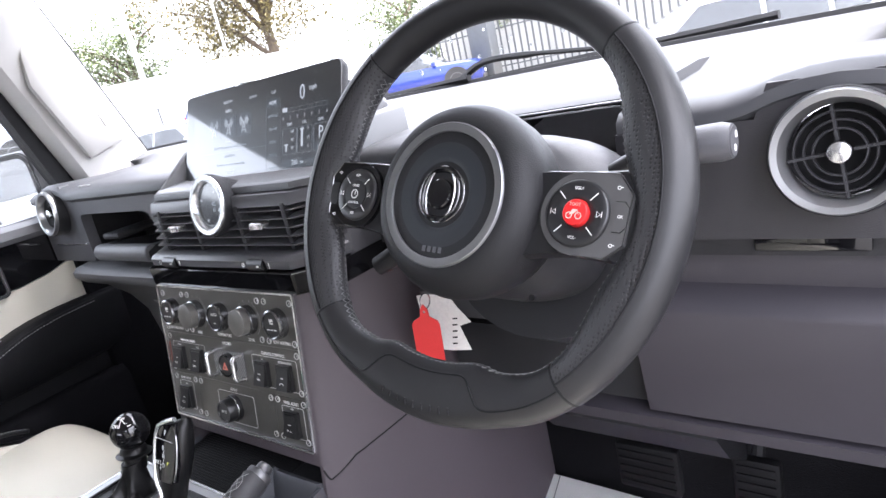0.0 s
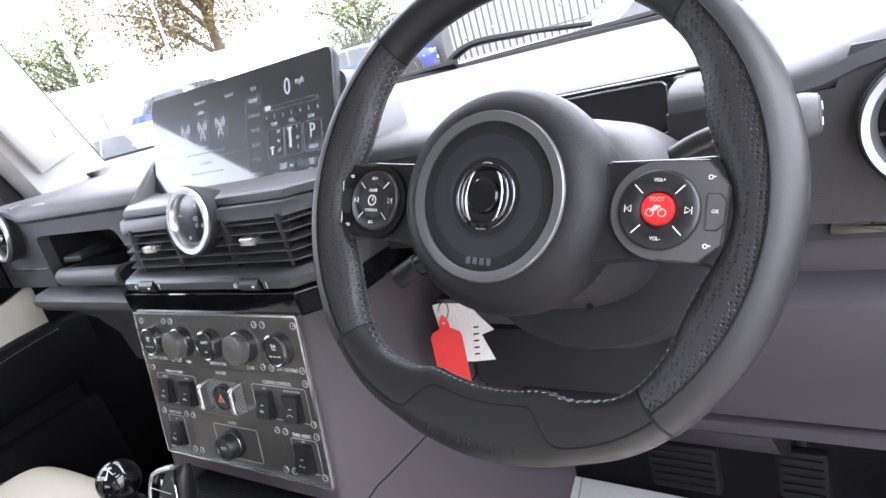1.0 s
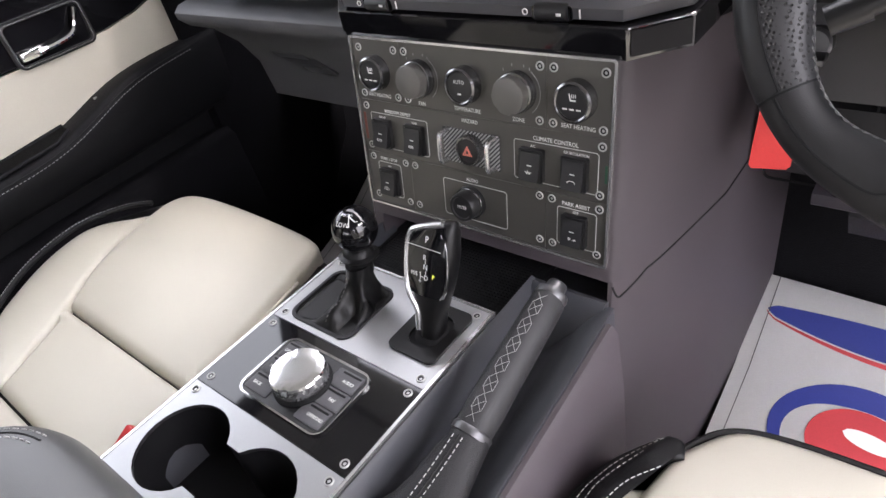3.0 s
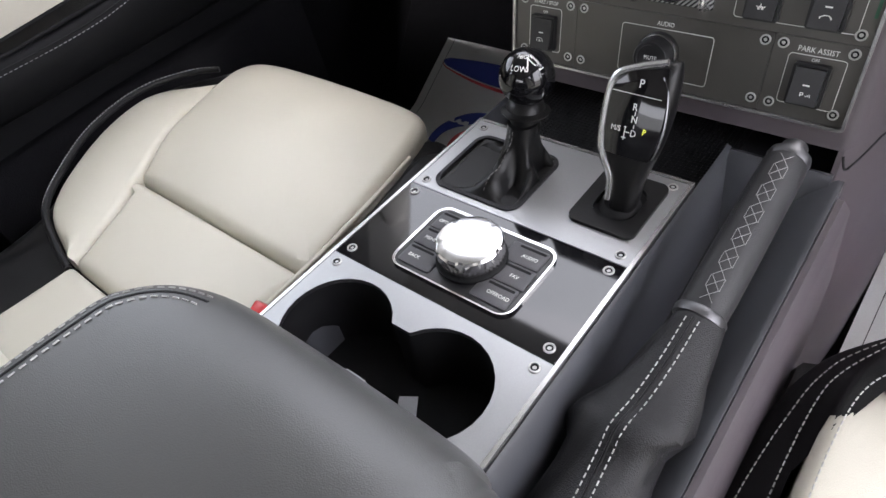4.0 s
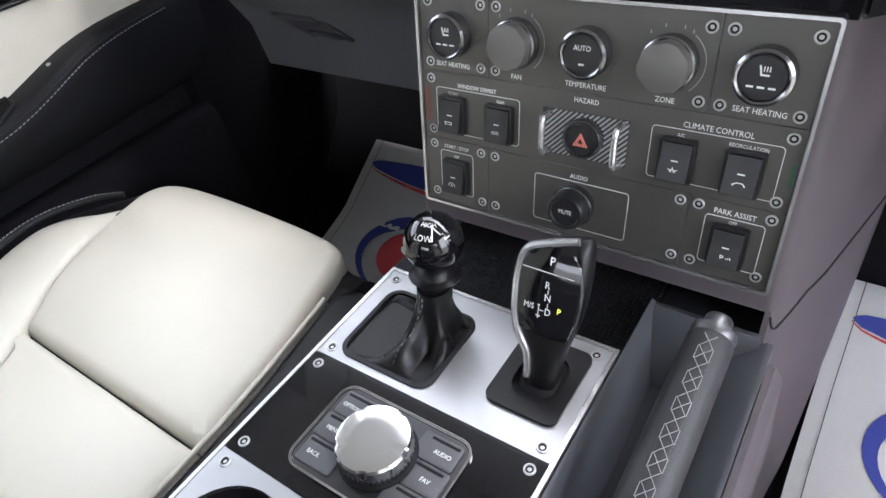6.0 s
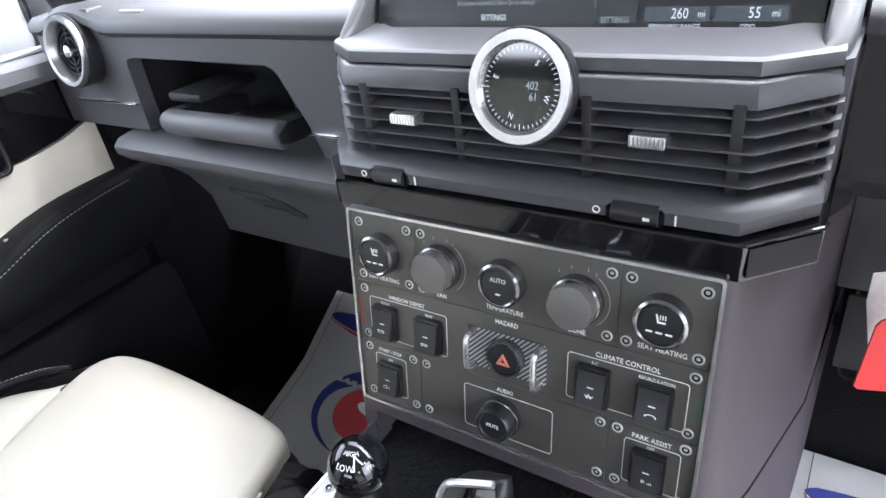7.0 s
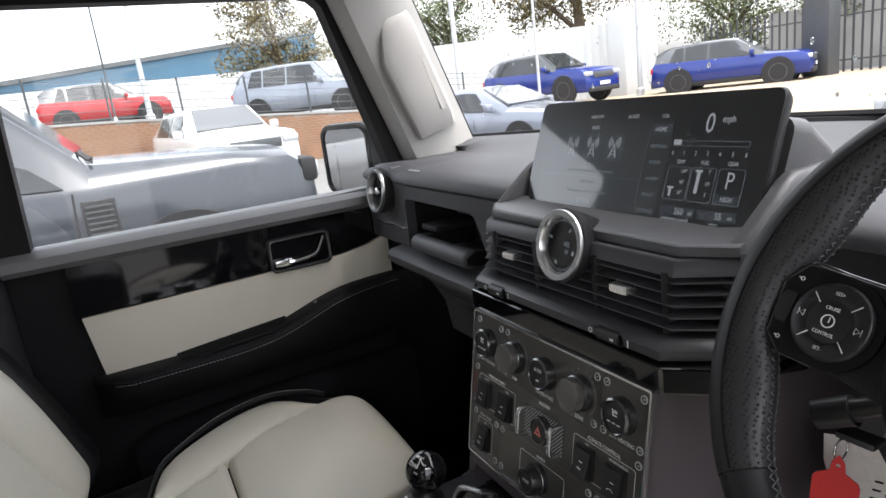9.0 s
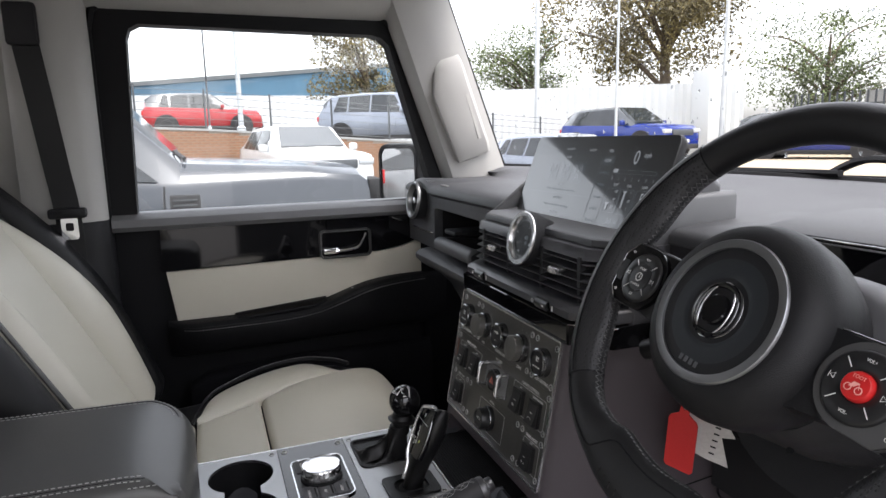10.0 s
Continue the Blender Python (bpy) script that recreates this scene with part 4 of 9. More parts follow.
for _x in (-0.1005, 0.0895):
    bm = plate(B(), rounded(0.036, 0.011, 0.003), (), 0.002, axes((_x, 0.0052, 1.1925), (1, 0, 0), (0, 0, 1), (0, -1, 0)))
    th = part("vent_wheel", bm, GLOSS, vents, "black vent thumb wheel")
    bm = B()
    tube(bm, [(_x - 0.0145, 0.0095, 1.1925), (_x + 0.0145, 0.0095, 1.1925)], 0.0075, 14)
    part("wheel_roll", bm, BUTTON, th)
    part("wheel_mark", box(B(), _x + 0.006, _x + 0.010, 0.0014, 0.004, 1.1915, 1.1935), PRINT, th)
    bm = B()
    part("vent_mark", plate(B(), rounded(0.0011, 0.007, 0.0003, 2, _x + 0.0245, 1.1925), (), 0.0006, axes((0, 0.0052, 0), (1, 0, 0), (0, 0, 1), (0, -1, 0))), PRINT, vents)
    plate(bm, circle(0.0026, _x - 0.0245, 1.1925, 20), [circle(0.0019, _x - 0.0245, 1.1925, 20)], 0.0006, axes((0, 0.0052, 0), (1, 0, 0), (0, 0, 1), (0, -1, 0)))
    part("vent_mark", bm, PRINT, vents)

# raised surround that holds the screen
_bm = B()
_rings = []
for z, s in ((1.2705, 0.016), (1.2710, 0.0125), (1.2765, 0.0132), (1.2785, 0.0142), (1.2798, 0.0165), (1.2804, 0.0195), (1.2840, 0.066), (1.272, 0.072)):
    _rings.append([(x, y, z) for x, y in stack_line(0.0245 + s, 0.147 - s * 0.1, 0.050 + s, 0.165)])
loft(_bm, _rings)
part("screen_shelf", _bm, RIM_GREY, vents, "grey shelf under the screen", sharp=25)
for _s in (-1, 1):
    bm = B()
    rows = []
    for y, top, xo, xi in ((0.063, 1.2800, 0.1790, 0.1700), (0.072, 1.2850, 0.1835, 0.1695), (0.085, 1.2940, 0.1850, 0.1692), (0.105, 1.3090, 0.1858, 0.1692), (0.122, 1.3220, 0.1858, 0.1692), (0.135, 1.3280, 0.1855, 0.1692), (0.210, 1.3300, 0.1850, 0.160)):
        rows.append([(_s * xo, y, 1.2700), (_s * xo, y, top - 0.006), (_s * (xo - 0.003), y, top - 0.0012), (_s * (xo - 0.008), y, top), (_s * (xi + 0.002), y, top - 0.001), (_s * xi, y, top - 0.005), (_s * xi, y, 1.2700)])
    loft(bm, rows)
    part("shelf_end", bm, RIM_GREY, vents, "grey cheek beside the screen", sharp=45)

CM = axes((0.0085, 0.0290, 1.2610), (1, 0, 0), (0, math.sin(0.23), math.cos(0.23)), (0, -math.cos(0.23), math.sin(0.23)))
compass = thing("compass_dial", "round black compass display with satin silver ring on the vents", "dial", CM)
part("housing", lathe(B(), [(0.030, -0.03), (0.0365, -0.003), (0.0380, 0.004), (0.0376, 0.0085), (0.0355, 0.0095), (0.030, 0.005)], None, 48), PLASTIC, compass)
part("silver_ring", lathe(B(), [(0.0362, 0.0085), (0.0366, 0.0105), (0.0355, 0.0125), (0.0300, 0.0122), (0.0280, 0.0090), (0.0275, 0.004)], None, 56), SILVER, compass, "satin silver ring", sharp=45)
dial = part("dial_face", lathe(B(), [(0.029, 0.002), (0.029, 0.0062), (0.0, 0.0062)], None, 40), DIAL_GLASS, compass, "dark display face")
_bm = B()
for _k in range(48):
    a = radians(7.5 * _k)
    plate(_bm, rounded(0.0004, 0.0022 if _k % 12 else 0.0040, 0.0001, 1, 0, 0.0252), (), 0.0003, T(0, 0, 0.0066) @ Matrix.Rotation(a, 4, "Z"))
for _t, _a in (("S", 35), ("W", 108), ("N", 200), ("E", -70)):
    put_text(_bm, _t, 0.0054, T(0, 0, 0.0066) @ Matrix.Rotation(radians(-_a), 4, "Z") @ T(0, 0.0190))
part("dial_marks", _bm, UI_WHITE, dial)
part("dial_reading", put_text(B(), "402", 0.0075, T(0.0080, 0.0015, 0.0066), "CENTER", 0.8), UI_GREY, dial)
part("dial_reading", put_text(B(), "61", 0.0075, T(0.0090, -0.0055, 0.0066), "CENTER", 0.8), UI_GREY, dial)

# gloss strip between vents and switch panel
strip = thing("gloss_trim_strip", "gloss black trim strip with chrome ends above the switches", "trim")
part("strip", slab_round(B(), 0.001, 0.153, 0.038, 0.15, [(1.1590, 0.004), (1.1600, 0.0015), (1.1845, 0.0), (1.1855, 0.0015)]), GLOSS, strip, sharp=30)
for _s in (-1, 1):
    bm = B()
    tube(bm, [(_s * 0.154, 0.0025, 1.1845), (_s * 0.1895, 0.037, 1.1845), (_s * 0.1905, 0.045, 1.1845)], 0.0009, 6)
    part("chrome_edge", bm, CHROME, strip)
    bm = B()
    tube(bm, [(_s * 0.1545, 0.0035, 1.1835), (_s * 0.1540, 0.0045, 1.1625), (_s * 0.188, 0.0395, 1.1625)], 0.0006, 6)
    part("chrome_edge", bm, DARK_CHROME, strip)
    # dull cap added over the gloss chamfer to hold back its bright reflection
    bm = B()
    n_ = Vector((_s * 0.689, -0.725, 0)) * 0.0012
    q = [Vector((_s * 0.1553, 0.0040, 1.1632)), Vector((_s * 0.1885, 0.0365, 1.1632)), Vector((_s * 0.1885, 0.0365, 1.1830)), Vector((_s * 0.1553, 0.0040, 1.1830))]
    loft(bm, [[p - n_ for p in q], [p + n_ for p in q]])
    part("end_cap", bm, END_BLACK, strip, "black end cap, dulled to keep its reflection dark")

# touch screen
SM = axes((0.002, 0.126, 1.344), (1, 0, 0), (0, 0.355, 0.9349), (0, -0.9349, 0.355))
screen = thing("touch_screen", "wide dark touch screen showing radio and gauges, standing on the dashboard", "screen", SM)
_W, _H, _CY = 0.333, 0.130, -0.009
_bm = B()
loft(_bm, [[(x, y, z) for x, y in rounded(_W - 2 * s, _H - 2 * s, 0.010, 5, 0, _CY)] for z, s in ((-0.014, 0.012), (-0.010, 0.002), (-0.003, 0.0), (0.0, 0.001))])
part("casing", _bm, PLASTIC, screen, sharp=50)
glassy = part("glass", plate(B(), rounded(_W - 0.003, _H - 0.003, 0.0095, 5, 0, _CY), (), 0.001, T(0, 0, 0.0012)), SCREEN, screen, "dark reflective screen glass")
_bm = B()
loft(_bm, [[(-0.06, -0.06, -0.012), (0.06, -0.06, -0.012), (0.06, 0.03, -0.012), (-0.06, 0.03, -0.012)], [(-0.07, -0.07, -0.08), (0.07, -0.07, -0.08), (0.07, -0.03, -0.06), (-0.07, -0.03, -0.06)]])
part("mount", _bm, PLASTIC, screen)
_bm = B()
loft(_bm, [[(x, y, z) for x, y in rounded(w, h, 0.014, 4, 0.0, c)] for z, w, h, c in ((-0.085, 0.31, 0.060, -0.030), (-0.070, 0.342, 0.090, -0.020), (-0.030, 0.348, 0.100, -0.014), (-0.014, 0.338, 0.096, -0.014))])
part("back_box", _bm, RIM_GREY, screen, "grey pod behind the screen", sharp=45)

_z = 0.0014


def ui(name, outline, material, lift, holes=()):
    part(name, plate(B(), outline, holes, 0.0001, T(0, 0, _z + lift)), material, glassy)


def ui_text(s, size, x, y, material=UI_WHITE, name="screen_word"):
    part(name, put_text(B(), s, size, T(x, y, _z + 0.0005), "CENTER", 0.8), material, glassy)


def ui_frame(w, h, r, t, cx, cy):
    part("screen_line", frame_line(B(), w, h, r, t, 0.0001, T(0, 0, _z + 0.0006), cx, cy), UI_GREY, glassy)


ui("screen_field", rounded(0.168, 0.094, 0.002, 3, -0.058, -0.018), UI_BACK, 0)
ui("screen_field", rounded(0.028, 0.094, 0.002, 3, 0.041, -0.018), UI_BACK, 0)
for cx in (-0.0923, -0.0574, -0.0224):
    ui("screen_tile", rounded(0.031, 0.030, 0.001, 2, cx, 0.001), UI_DIM, 0.0002)
ui("screen_tile", rounded(0.027, 0.012, 0.001, 2, 0.040, 0.0198), UI_DIM, 0.0002)
for cx in (0.0808, 0.1253):
    ui("screen_tile", rounded(0.0415, 0.0095, 0.001, 2, cx, -0.0592), UI_DIM, 0.0002)
ui("screen_tile", rounded(0.0275, 0.0095, 0.001, 2, 0.1316, -0.0435), UI_DIM, 0.0002)
for s, size, x, y in (("RADIO-FM", 0.0056, -0.0595, 0.0350), ("26.10.23", 0.0056, -0.0028, 0.0340), ("12:26", 0.0056, 0.0407, 0.0333), ("HOME", 0.0066, 0.0395, 0.0198), ("AUDIO", 0.0054, -0.0585, 0.0226), ("Forth 1", 0.0068, -0.0563, -0.0194), ("SETTINGS", 0.0062, -0.0540, -0.0607), ("mph", 0.0098, 0.1165, 0.0285), ("260", 0.0092, 0.0830, -0.0592), ("55", 0.0092, 0.1275, -0.0592), ("mi", 0.006, 0.0965, -0.0594), ("mi", 0.006, 0.1395, -0.0594), ("REMAINING RANGE", 0.0046, 0.0803, -0.0672), ("ODO", 0.0046, 0.1245, -0.0672), ("TEMP", 0.0054, 0.0728, -0.0117), ("FUEL", 0.0054, 0.1013, -0.0117), ("GEAR", 0.0054, 0.1308, -0.0118), ("HIGH", 0.0064, 0.1316, -0.0437), ("F", 0.0052, 0.1085, -0.0200), ("1/2", 0.0052, 0.1085, -0.0310), ("E", 0.0052, 0.1085, -0.0410), ("130\u00b0", 0.0052, 0.0790, -0.0205), ("90\u00b0", 0.0052, 0.0790, -0.0310), ("50\u00b0", 0.0052, 0.0790, -0.0410)):
    ui_text(s, size, x, y)
for k in range(7):
    ui_text(str(k), 0.0062, 0.0609 + 0.01345 * k, -0.0034)
ui_text("0", 0.027, 0.0970, 0.0245, name="screen_digit")
ui_text("P", 0.022, 0.1312, -0.0275, name="screen_digit")
for k, s in enumerate(("OFFROAD", "PHONE", "AUDIO", "DEVICE", "SETTINGS")):
    ui_text(s, 0.0058, 0.0403, 0.0029 - 0.01645 * k, UI_GREY)
ui_text("FAVOURITES", 0.0052, -0.0549, -0.0388, UI_GREY)
ui_text("No phone connected. Please go to settings.", 0.0047, -0.0532, -0.0500, UI_GREY)
ui_text("Forth 1 - The Biggest Hits The Biggest Throwbacks", 0.0046, -0.0545, -0.0262, UI_GREY)
for cx in (0.0733, 0.1018, 0.1318):
    ui_frame(0.0275, 0.0325, 0.003, 0.0006, cx, -0.0323)
ui_frame(0.0842, 0.0052, 0.0008, 0.0005, 0.1013, 0.0062)
ui("screen_line", rounded(0.0004, 0.075, 0.0001, 1, 0.0255, -0.018), UI_GREY, 0.0005)
ui("screen_line", rounded(0.166, 0.0005, 0.0001, 1, -0.058, -0.0325), UI_GREY, 0.0005)
for w, h, x, y in ((0.0095, 0.0052, 0.0640, 0.0072), (0.0038, 0.021, 0.0970, -0.0300), (0.0075, 0.0025, 0.0970, -0.0195), (0.0030, 0.0080, 0.0672, -0.0410), (0.0080, 0.0020, 0.0672, -0.0365)):
    ui("gauge_bar", rounded(w, h, 0.0006, 2, x, y), UI_WHITE, 0.0007)
for cx in (-0.0923, -0.0574, -0.0224):
    b, bm = -0.0105, B()
    tri = [(cx - 0.0056, b), (cx - 0.0042, b), (cx, b + 0.0140), (cx + 0.0042, b), (cx + 0.0056, b), (cx + 0.0006, b + 0.0158), (cx - 0.0006, b + 0.0158)]
    plate(bm, tri, (), 0.0001, T(0, 0, _z + 0.0007))
    for y, w in ((b + 0.0035, 0.0074), (b + 0.0075, 0.0050)):
        plate(bm, rounded(w, 0.0008, 0.0002, 1, cx, y), (), 0.0001, T(0, 0, _z + 0.0007))
    for R in (0.0040, 0.0066, 0.0092):
        for side in (0, 180):
            arc = [(cx + R * math.cos(radians(side + a)), b + 0.0165 + R * math.sin(radians(side + a))) for a in range(-45, 46, 15)] + [(cx + (R - 0.0011) * math.cos(radians(side + a)), b + 0.0165 + (R - 0.0011) * math.sin(radians(side + a))) for a in range(45, -46, -15)]
            plate(bm, arc, (), 0.0001, T(0, 0, _z + 0.0007))
    part("mast_icon", bm, UI_WHITE, glassy)

# body of the stack below the vents
stack = thing("centre_stack", "dark grey plastic centre stack body", "console")


def stack_ring(z):
    yf = (z - 1.15) * 0.178
    return [(-0.205, 0.34, z), (-0.196, 0.10, z), (-0.172, yf + 0.042, z), (-0.1525, yf + 0.003, z), (-0.1485, yf + 0.001, z), (0.1485, yf + 0.001, z), (0.1525, yf + 0.003, z), (0.158, yf + 0.012, z), (0.176, yf + 0.06, z), (0.200, 0.12, z), (0.215, 0.34, z)]


part("stack_body", loft(B(), [stack_ring(z) for z in (0.962, 1.0, 1.06, 1.12, 1.1612)]), TRIM_GREY, stack, sharp=40)
for _s in (-1, 1):
    bm = B()
    xi = 0.137 if _s < 0 else 0.1485
    low = []
    for z in (0.56, 0.80, 0.93, 0.962):
        yf = (z - 1.15) * 0.178
        q = [(_s * xi, 0.34, z), (_s * xi, yf + 0.002, z), (_s * 0.1525, yf + 0.003, z), (_s * 0.158, yf + 0.012, z), (_s * 0.176, yf + 0.06, z), (_s * 0.200, 0.12, z), (_s * 0.215, 0.34, z)]
        low.append(q)
    loft(bm, low)
    part("stack_foot", bm, TRIM_GREY, stack, sharp=40)
# seam between the upper and lower side trim on the driver's side
_line = []
for k in range(41):
    q = 4 * k / 40
    z = 0.957 - 0.014 * math.sin(math.pi * min(1, q / 1.6)) + 0.040 * max(0, (q - 1.6) / 2.4) ** 1.3
    r = stack_ring(z)[5:11]
    i = min(4, int(q) + 1)
    u = q + 1 - i
    a, b = Vector(r[i]), Vector(r[min(5, i + 1)])
    _line.append(a.lerp(b, u if i < 4 else u * 0.6))
_bm = tube(B(), _line, 0.0011, 6)
part("seam", _bm, RUBBER, stack)
# storage tray below the panel
tray_low = part("tray", box(B(), -0.137, 0.0685, -0.112, 0.046, 0.915, 0.928), PLASTIC, stack, "black storage tray")
part("tray_back", box(B(), -0.137, 0.150, 0.046, 0.06, 0.90, 0.964), PLASTIC, tray_low)
part("tray_side", box(B(), 0.0685, 0.150, -0.038, 0.046, 0.915, 0.9285), PLASTIC, tray_low)
_bm = box(B(), -0.128, 0.075, -0.106, 0.044, 0.928, 0.931, 0.001)
tm = part("tray_mat", _bm, RUBBER, stack, "ribbed black rubber mat")
_bm = B()
for _i in range(50):
    for _j in range(36):
        x, y = -0.125 + _i * 0.0040, -0.103 + _j * 0.0040
        q = 0.0014
        loft(_bm, [[(x - q, y - q, 0.931), (x + q, y - q, 0.931), (x + q, y + q, 0.931), (x - q, y + q, 0.931)], [(x - q * 0.5, y - q * 0.5, 0.932), (x + q * 0.5, y - q * 0.5, 0.932), (x + q * 0.5, y + q * 0.5, 0.932), (x - q * 0.5, y + q * 0.5, 0.932)]])
tagged(part("mat_studs", _bm, RUBBER, tm), kind="stuff")

# ---- switch panel ----
_th = math.atan2(0.029, 0.163)
PM = axes((0, -0.0145, 1.0685), (1, 0, 0), (0, math.sin(_th), math.cos(_th)), (0, -math.cos(_th), math.sin(_th)))
panel = thing("switch_panel", "olive grey metal switch panel with dials and rocker switches", "switch panel", PM)
part("silver_frame", plate(B(), rounded(0.295, 0.187, 0.003, 3, 0, 0.001), [rounded(0.2905, 0.1825, 0.002, 3, 0, 0.001)], 0.012, T(0, 0, 0.003)), SILVER, panel, "thin silver frame")
for x0, x1, y0, y1 in ((-0.1447, -0.0818, 0.0293, 0.0915), (-0.0813, 0.0840, 0.0293, 0.0915), (0.0845, 0.1447, 0.0293, 0.0915), (-0.1447, 0.1447, -0.0293, 0.0288), (-0.1447, -0.0818, -0.0898, -0.0298), (-0.0813, 0.0832, -0.0898, -0.0298), (0.0837, 0.1447, -0.0898, -0.0298)):
    part("panel_plate", plate(B(), rounded(x1 - x0, y1 - y0, 0.0012, 2, (x0 + x1) / 2, (y0 + y1) / 2), (), 0.008, None), PANEL, panel)
part("panel_back", plate(B(), rounded(0.2895, 0.1815, 0.001, 2, 0, 0.001), (), 0.004, T(0, 0, -0.001)), RUBBER, panel)


def screw(x, y, parent, z=0.0, r=0.0040):
    s = part("screw", lathe(B(), [(r, z - 0.001), (r, z + 0.0008), (r * 0.90, z + 0.0013), (r * 0.74, z + 0.0013), (r * 0.68, z + 0.0002), (0.0, z + 0.0002)], T(x, y), 18), SCREW_STEEL, parent)
    part("screw_socket", lathe(B(), [(r * 0.66, z + 0.0001), (r * 0.66, z + 0.0006), (r * 0.36, z + 0.0006), (r * 0.36, z + 0.0001)], T(x, y), 12), RUBBER, s)
    return s


for _row, _xs in ((0.0830, (-0.1366, -0.0883, -0.0747, 0.0779, 0.0910, 0.1373)), (0.0360, (-0.1362, -0.0881, -0.0749, 0.0776, 0.0908, 0.1373)), (0.0221, (-0.1366, 0.1373)), (-0.0220, (-0.1363, 0.1370)), (-0.0355, (-0.1363, -0.0884, -0.0749, 0.0774, 0.0902, 0.1373)), (-0.0813, (-0.1355, -0.0876, -0.0742, 0.0776, 0.0912, 0.1368))):
    for _x in _xs:
        screw(_x, _row, panel)


def dial_button(x, y, r, icon):
    """A round push button in a dark metal ring."""
    k = part("dial", lathe(B(), [(r, -0.002), (r, 0.0075), (r * 0.97, 0.0105), (r * 0.87, 0.0118), (r * 0.80, 0.0110), (r * 0.79, 0.006)], T(x, y), 40), DARK_CHROME, panel, "round dial with dark ring", sharp=40)
    part("cap", lathe(B(), [(r * 0.79, 0.002), (r * 0.79, 0.0098), (r * 0.74, 0.0105), (0.0, 0.0105)], T(x, y), 36), BUTTON, k)
    bm = B()
    icon(bm, T(x, y, 0.0108))
    part("symbol", bm, PRINT, k)


def heat_icon(bm, m):
    for dx in (-0.0062, 0.0, 0.0062):
        plate(bm, rounded(0.0042, 0.0012, 0.0003, 2, dx, -0.0055), (), 0.0003, m)
    plate(bm, [(-0.003, 0.0075), (-0.002, 0.0075), (-0.0008, 0.0025), (0.0035, 0.0025), (0.0035, 0.0014), (-0.0016, 0.0014)], (), 0.0003, m)
    for k in range(3):
        plate(bm, rounded(0.0006, 0.0032, 0.0002, 1, 0.0 + 0.0016 * k, 0.0056), (), 0.0003, m)


def auto_icon(bm, m):
    put_text(bm, "AUTO", 0.0052, m @ T(0, 0.0045))
    plate(bm, rounded(0.004, 0.0013, 0.0003, 2, 0, -0.0065), (), 0.0003, m)


dial_button(-0.1143, 0.0590, 0.0178, heat_icon)
dial_button(-0.0010, 0.0590, 0.0178, auto_icon)
dial_button(0.1135, 0.0590, 0.0178, heat_icon)
for _x in (-0.0567, 0.0559):
    k = part("knob", lathe(B(), [(0.0178, -0.001), (0.0178, 0.003), (0.0160, 0.004), (0.0156, 0.015), (0.0150, 0.0165)], T(_x, 0.0590), 40), BUTTON, panel, "turning knob", sharp=40)
    bm = B()
    rr = []
    for z, s in ((0.009, 1.0), (0.0155, 1.0), (0.0178, 0.97), (0.0182, 0.91)):
        rr.append([(_x + 0.0166 * s * (1.0 if i % 6 < 4 else 0.955) * math.cos(2 * math.pi * i / 36), 0.0590 + 0.0166 * s * (1.0 if i % 6 < 4 else 0.955) * math.sin(2 * math.pi * i / 36), z) for i in range(36)])
    loft(bm, rr)
    part("cap", bm, PANEL_CAP, k, "olive grey knob cap", sharp=40)
    part("skirt", lathe(B(), [(0.0183, -0.001), (0.0185, 0.004), (0.0178, 0.0080), (0.0165, 0.0088), (0.0158, 0.0075)], T(_x, 0.0590), 40), DARK_CHROME, k, "dark metal skirt", sharp=40)
    bm = B()
    arc = [((0.0225) * math.cos(radians(a)), 0.0225 * math.sin(radians(a))) for a in range(-50, 60, 8)] + [((0.0220) * math.cos(radians(a)), 0.0220 * math.sin(radians(a))) for a in range(54, -51, -8)]
    plate(bm, arc, (), 0.0002, T(_x, 0.0590, 0.0002))
    for a in (130, 105, 75, 60):
        plate(bm, rounded(0.0006, 0.0024, 0.0002, 1, 0.0232 * math.cos(radians(a)), 0.0232 * math.sin(radians(a))), (), 0.0002, T(_x, 0.0590, 0.0002))
    part("knob_scale", bm, DIM_PRINT, panel)
# audio knob
_k = part("knob", lathe(B(), [(0.0175, -0.001), (0.0175, 0.004), (0.0155, 0.005), (0.0150, 0.016), (0.0138, 0.018), (0.0118, 0.018), (0.0112, 0.0165), (0.0, 0.0165)], T(-0.0025, -0.0610), 40), BUTTON, panel, "ribbed audio knob", sharp=40)
_bm = B()
put_text(_bm, "MUTE", 0.0048, T(-0.0025, -0.0605, 0.0167))
part("symbol", _bm, PRINT, _k)
part("knob_ring", ring(B(), 0.0160, 0.0009, T(-0.0025, -0.0610, 0.0055), 40, 8), DARK_CHROME, _k)


def rocker(x, y, icon):
    sw = part("rocker_switch", plate(B(), rounded(0.0250, 0.0318, 0.0022, 3, x, y), [rounded(0.0208, 0.0276, 0.0012, 3, x, y)], 0.006, T(0, 0, 0.0048)), BUTTON, panel, "black rocker switch")
    bm = B()
    w = 0.0101
    loft(bm, [[(x + s * w, y + 0.0136, 0.001), (x + s * w, y + 0.0130, 0.0052), (x + s * w, y + 0.004, 0.0062), (x + s * w, y - 0.0128, 0.0102), (x + s * w, y - 0.0136, 0.001)] for s in (-1, 1)])
    part("rocker", bm, BUTTON, sw)
    bm = B()
    lean = Matrix.Rotation(radians(13), 4, "X")
    plate(bm, rounded(0.0048, 0.0011, 0.0003, 2), (), 0.0002, T(x, y + 0.0010, 0.0072) @ lean)
    icon(bm, T(x, y - 0.0060, 0.0089) @ lean)
    part("symbol", bm, PRINT, sw)


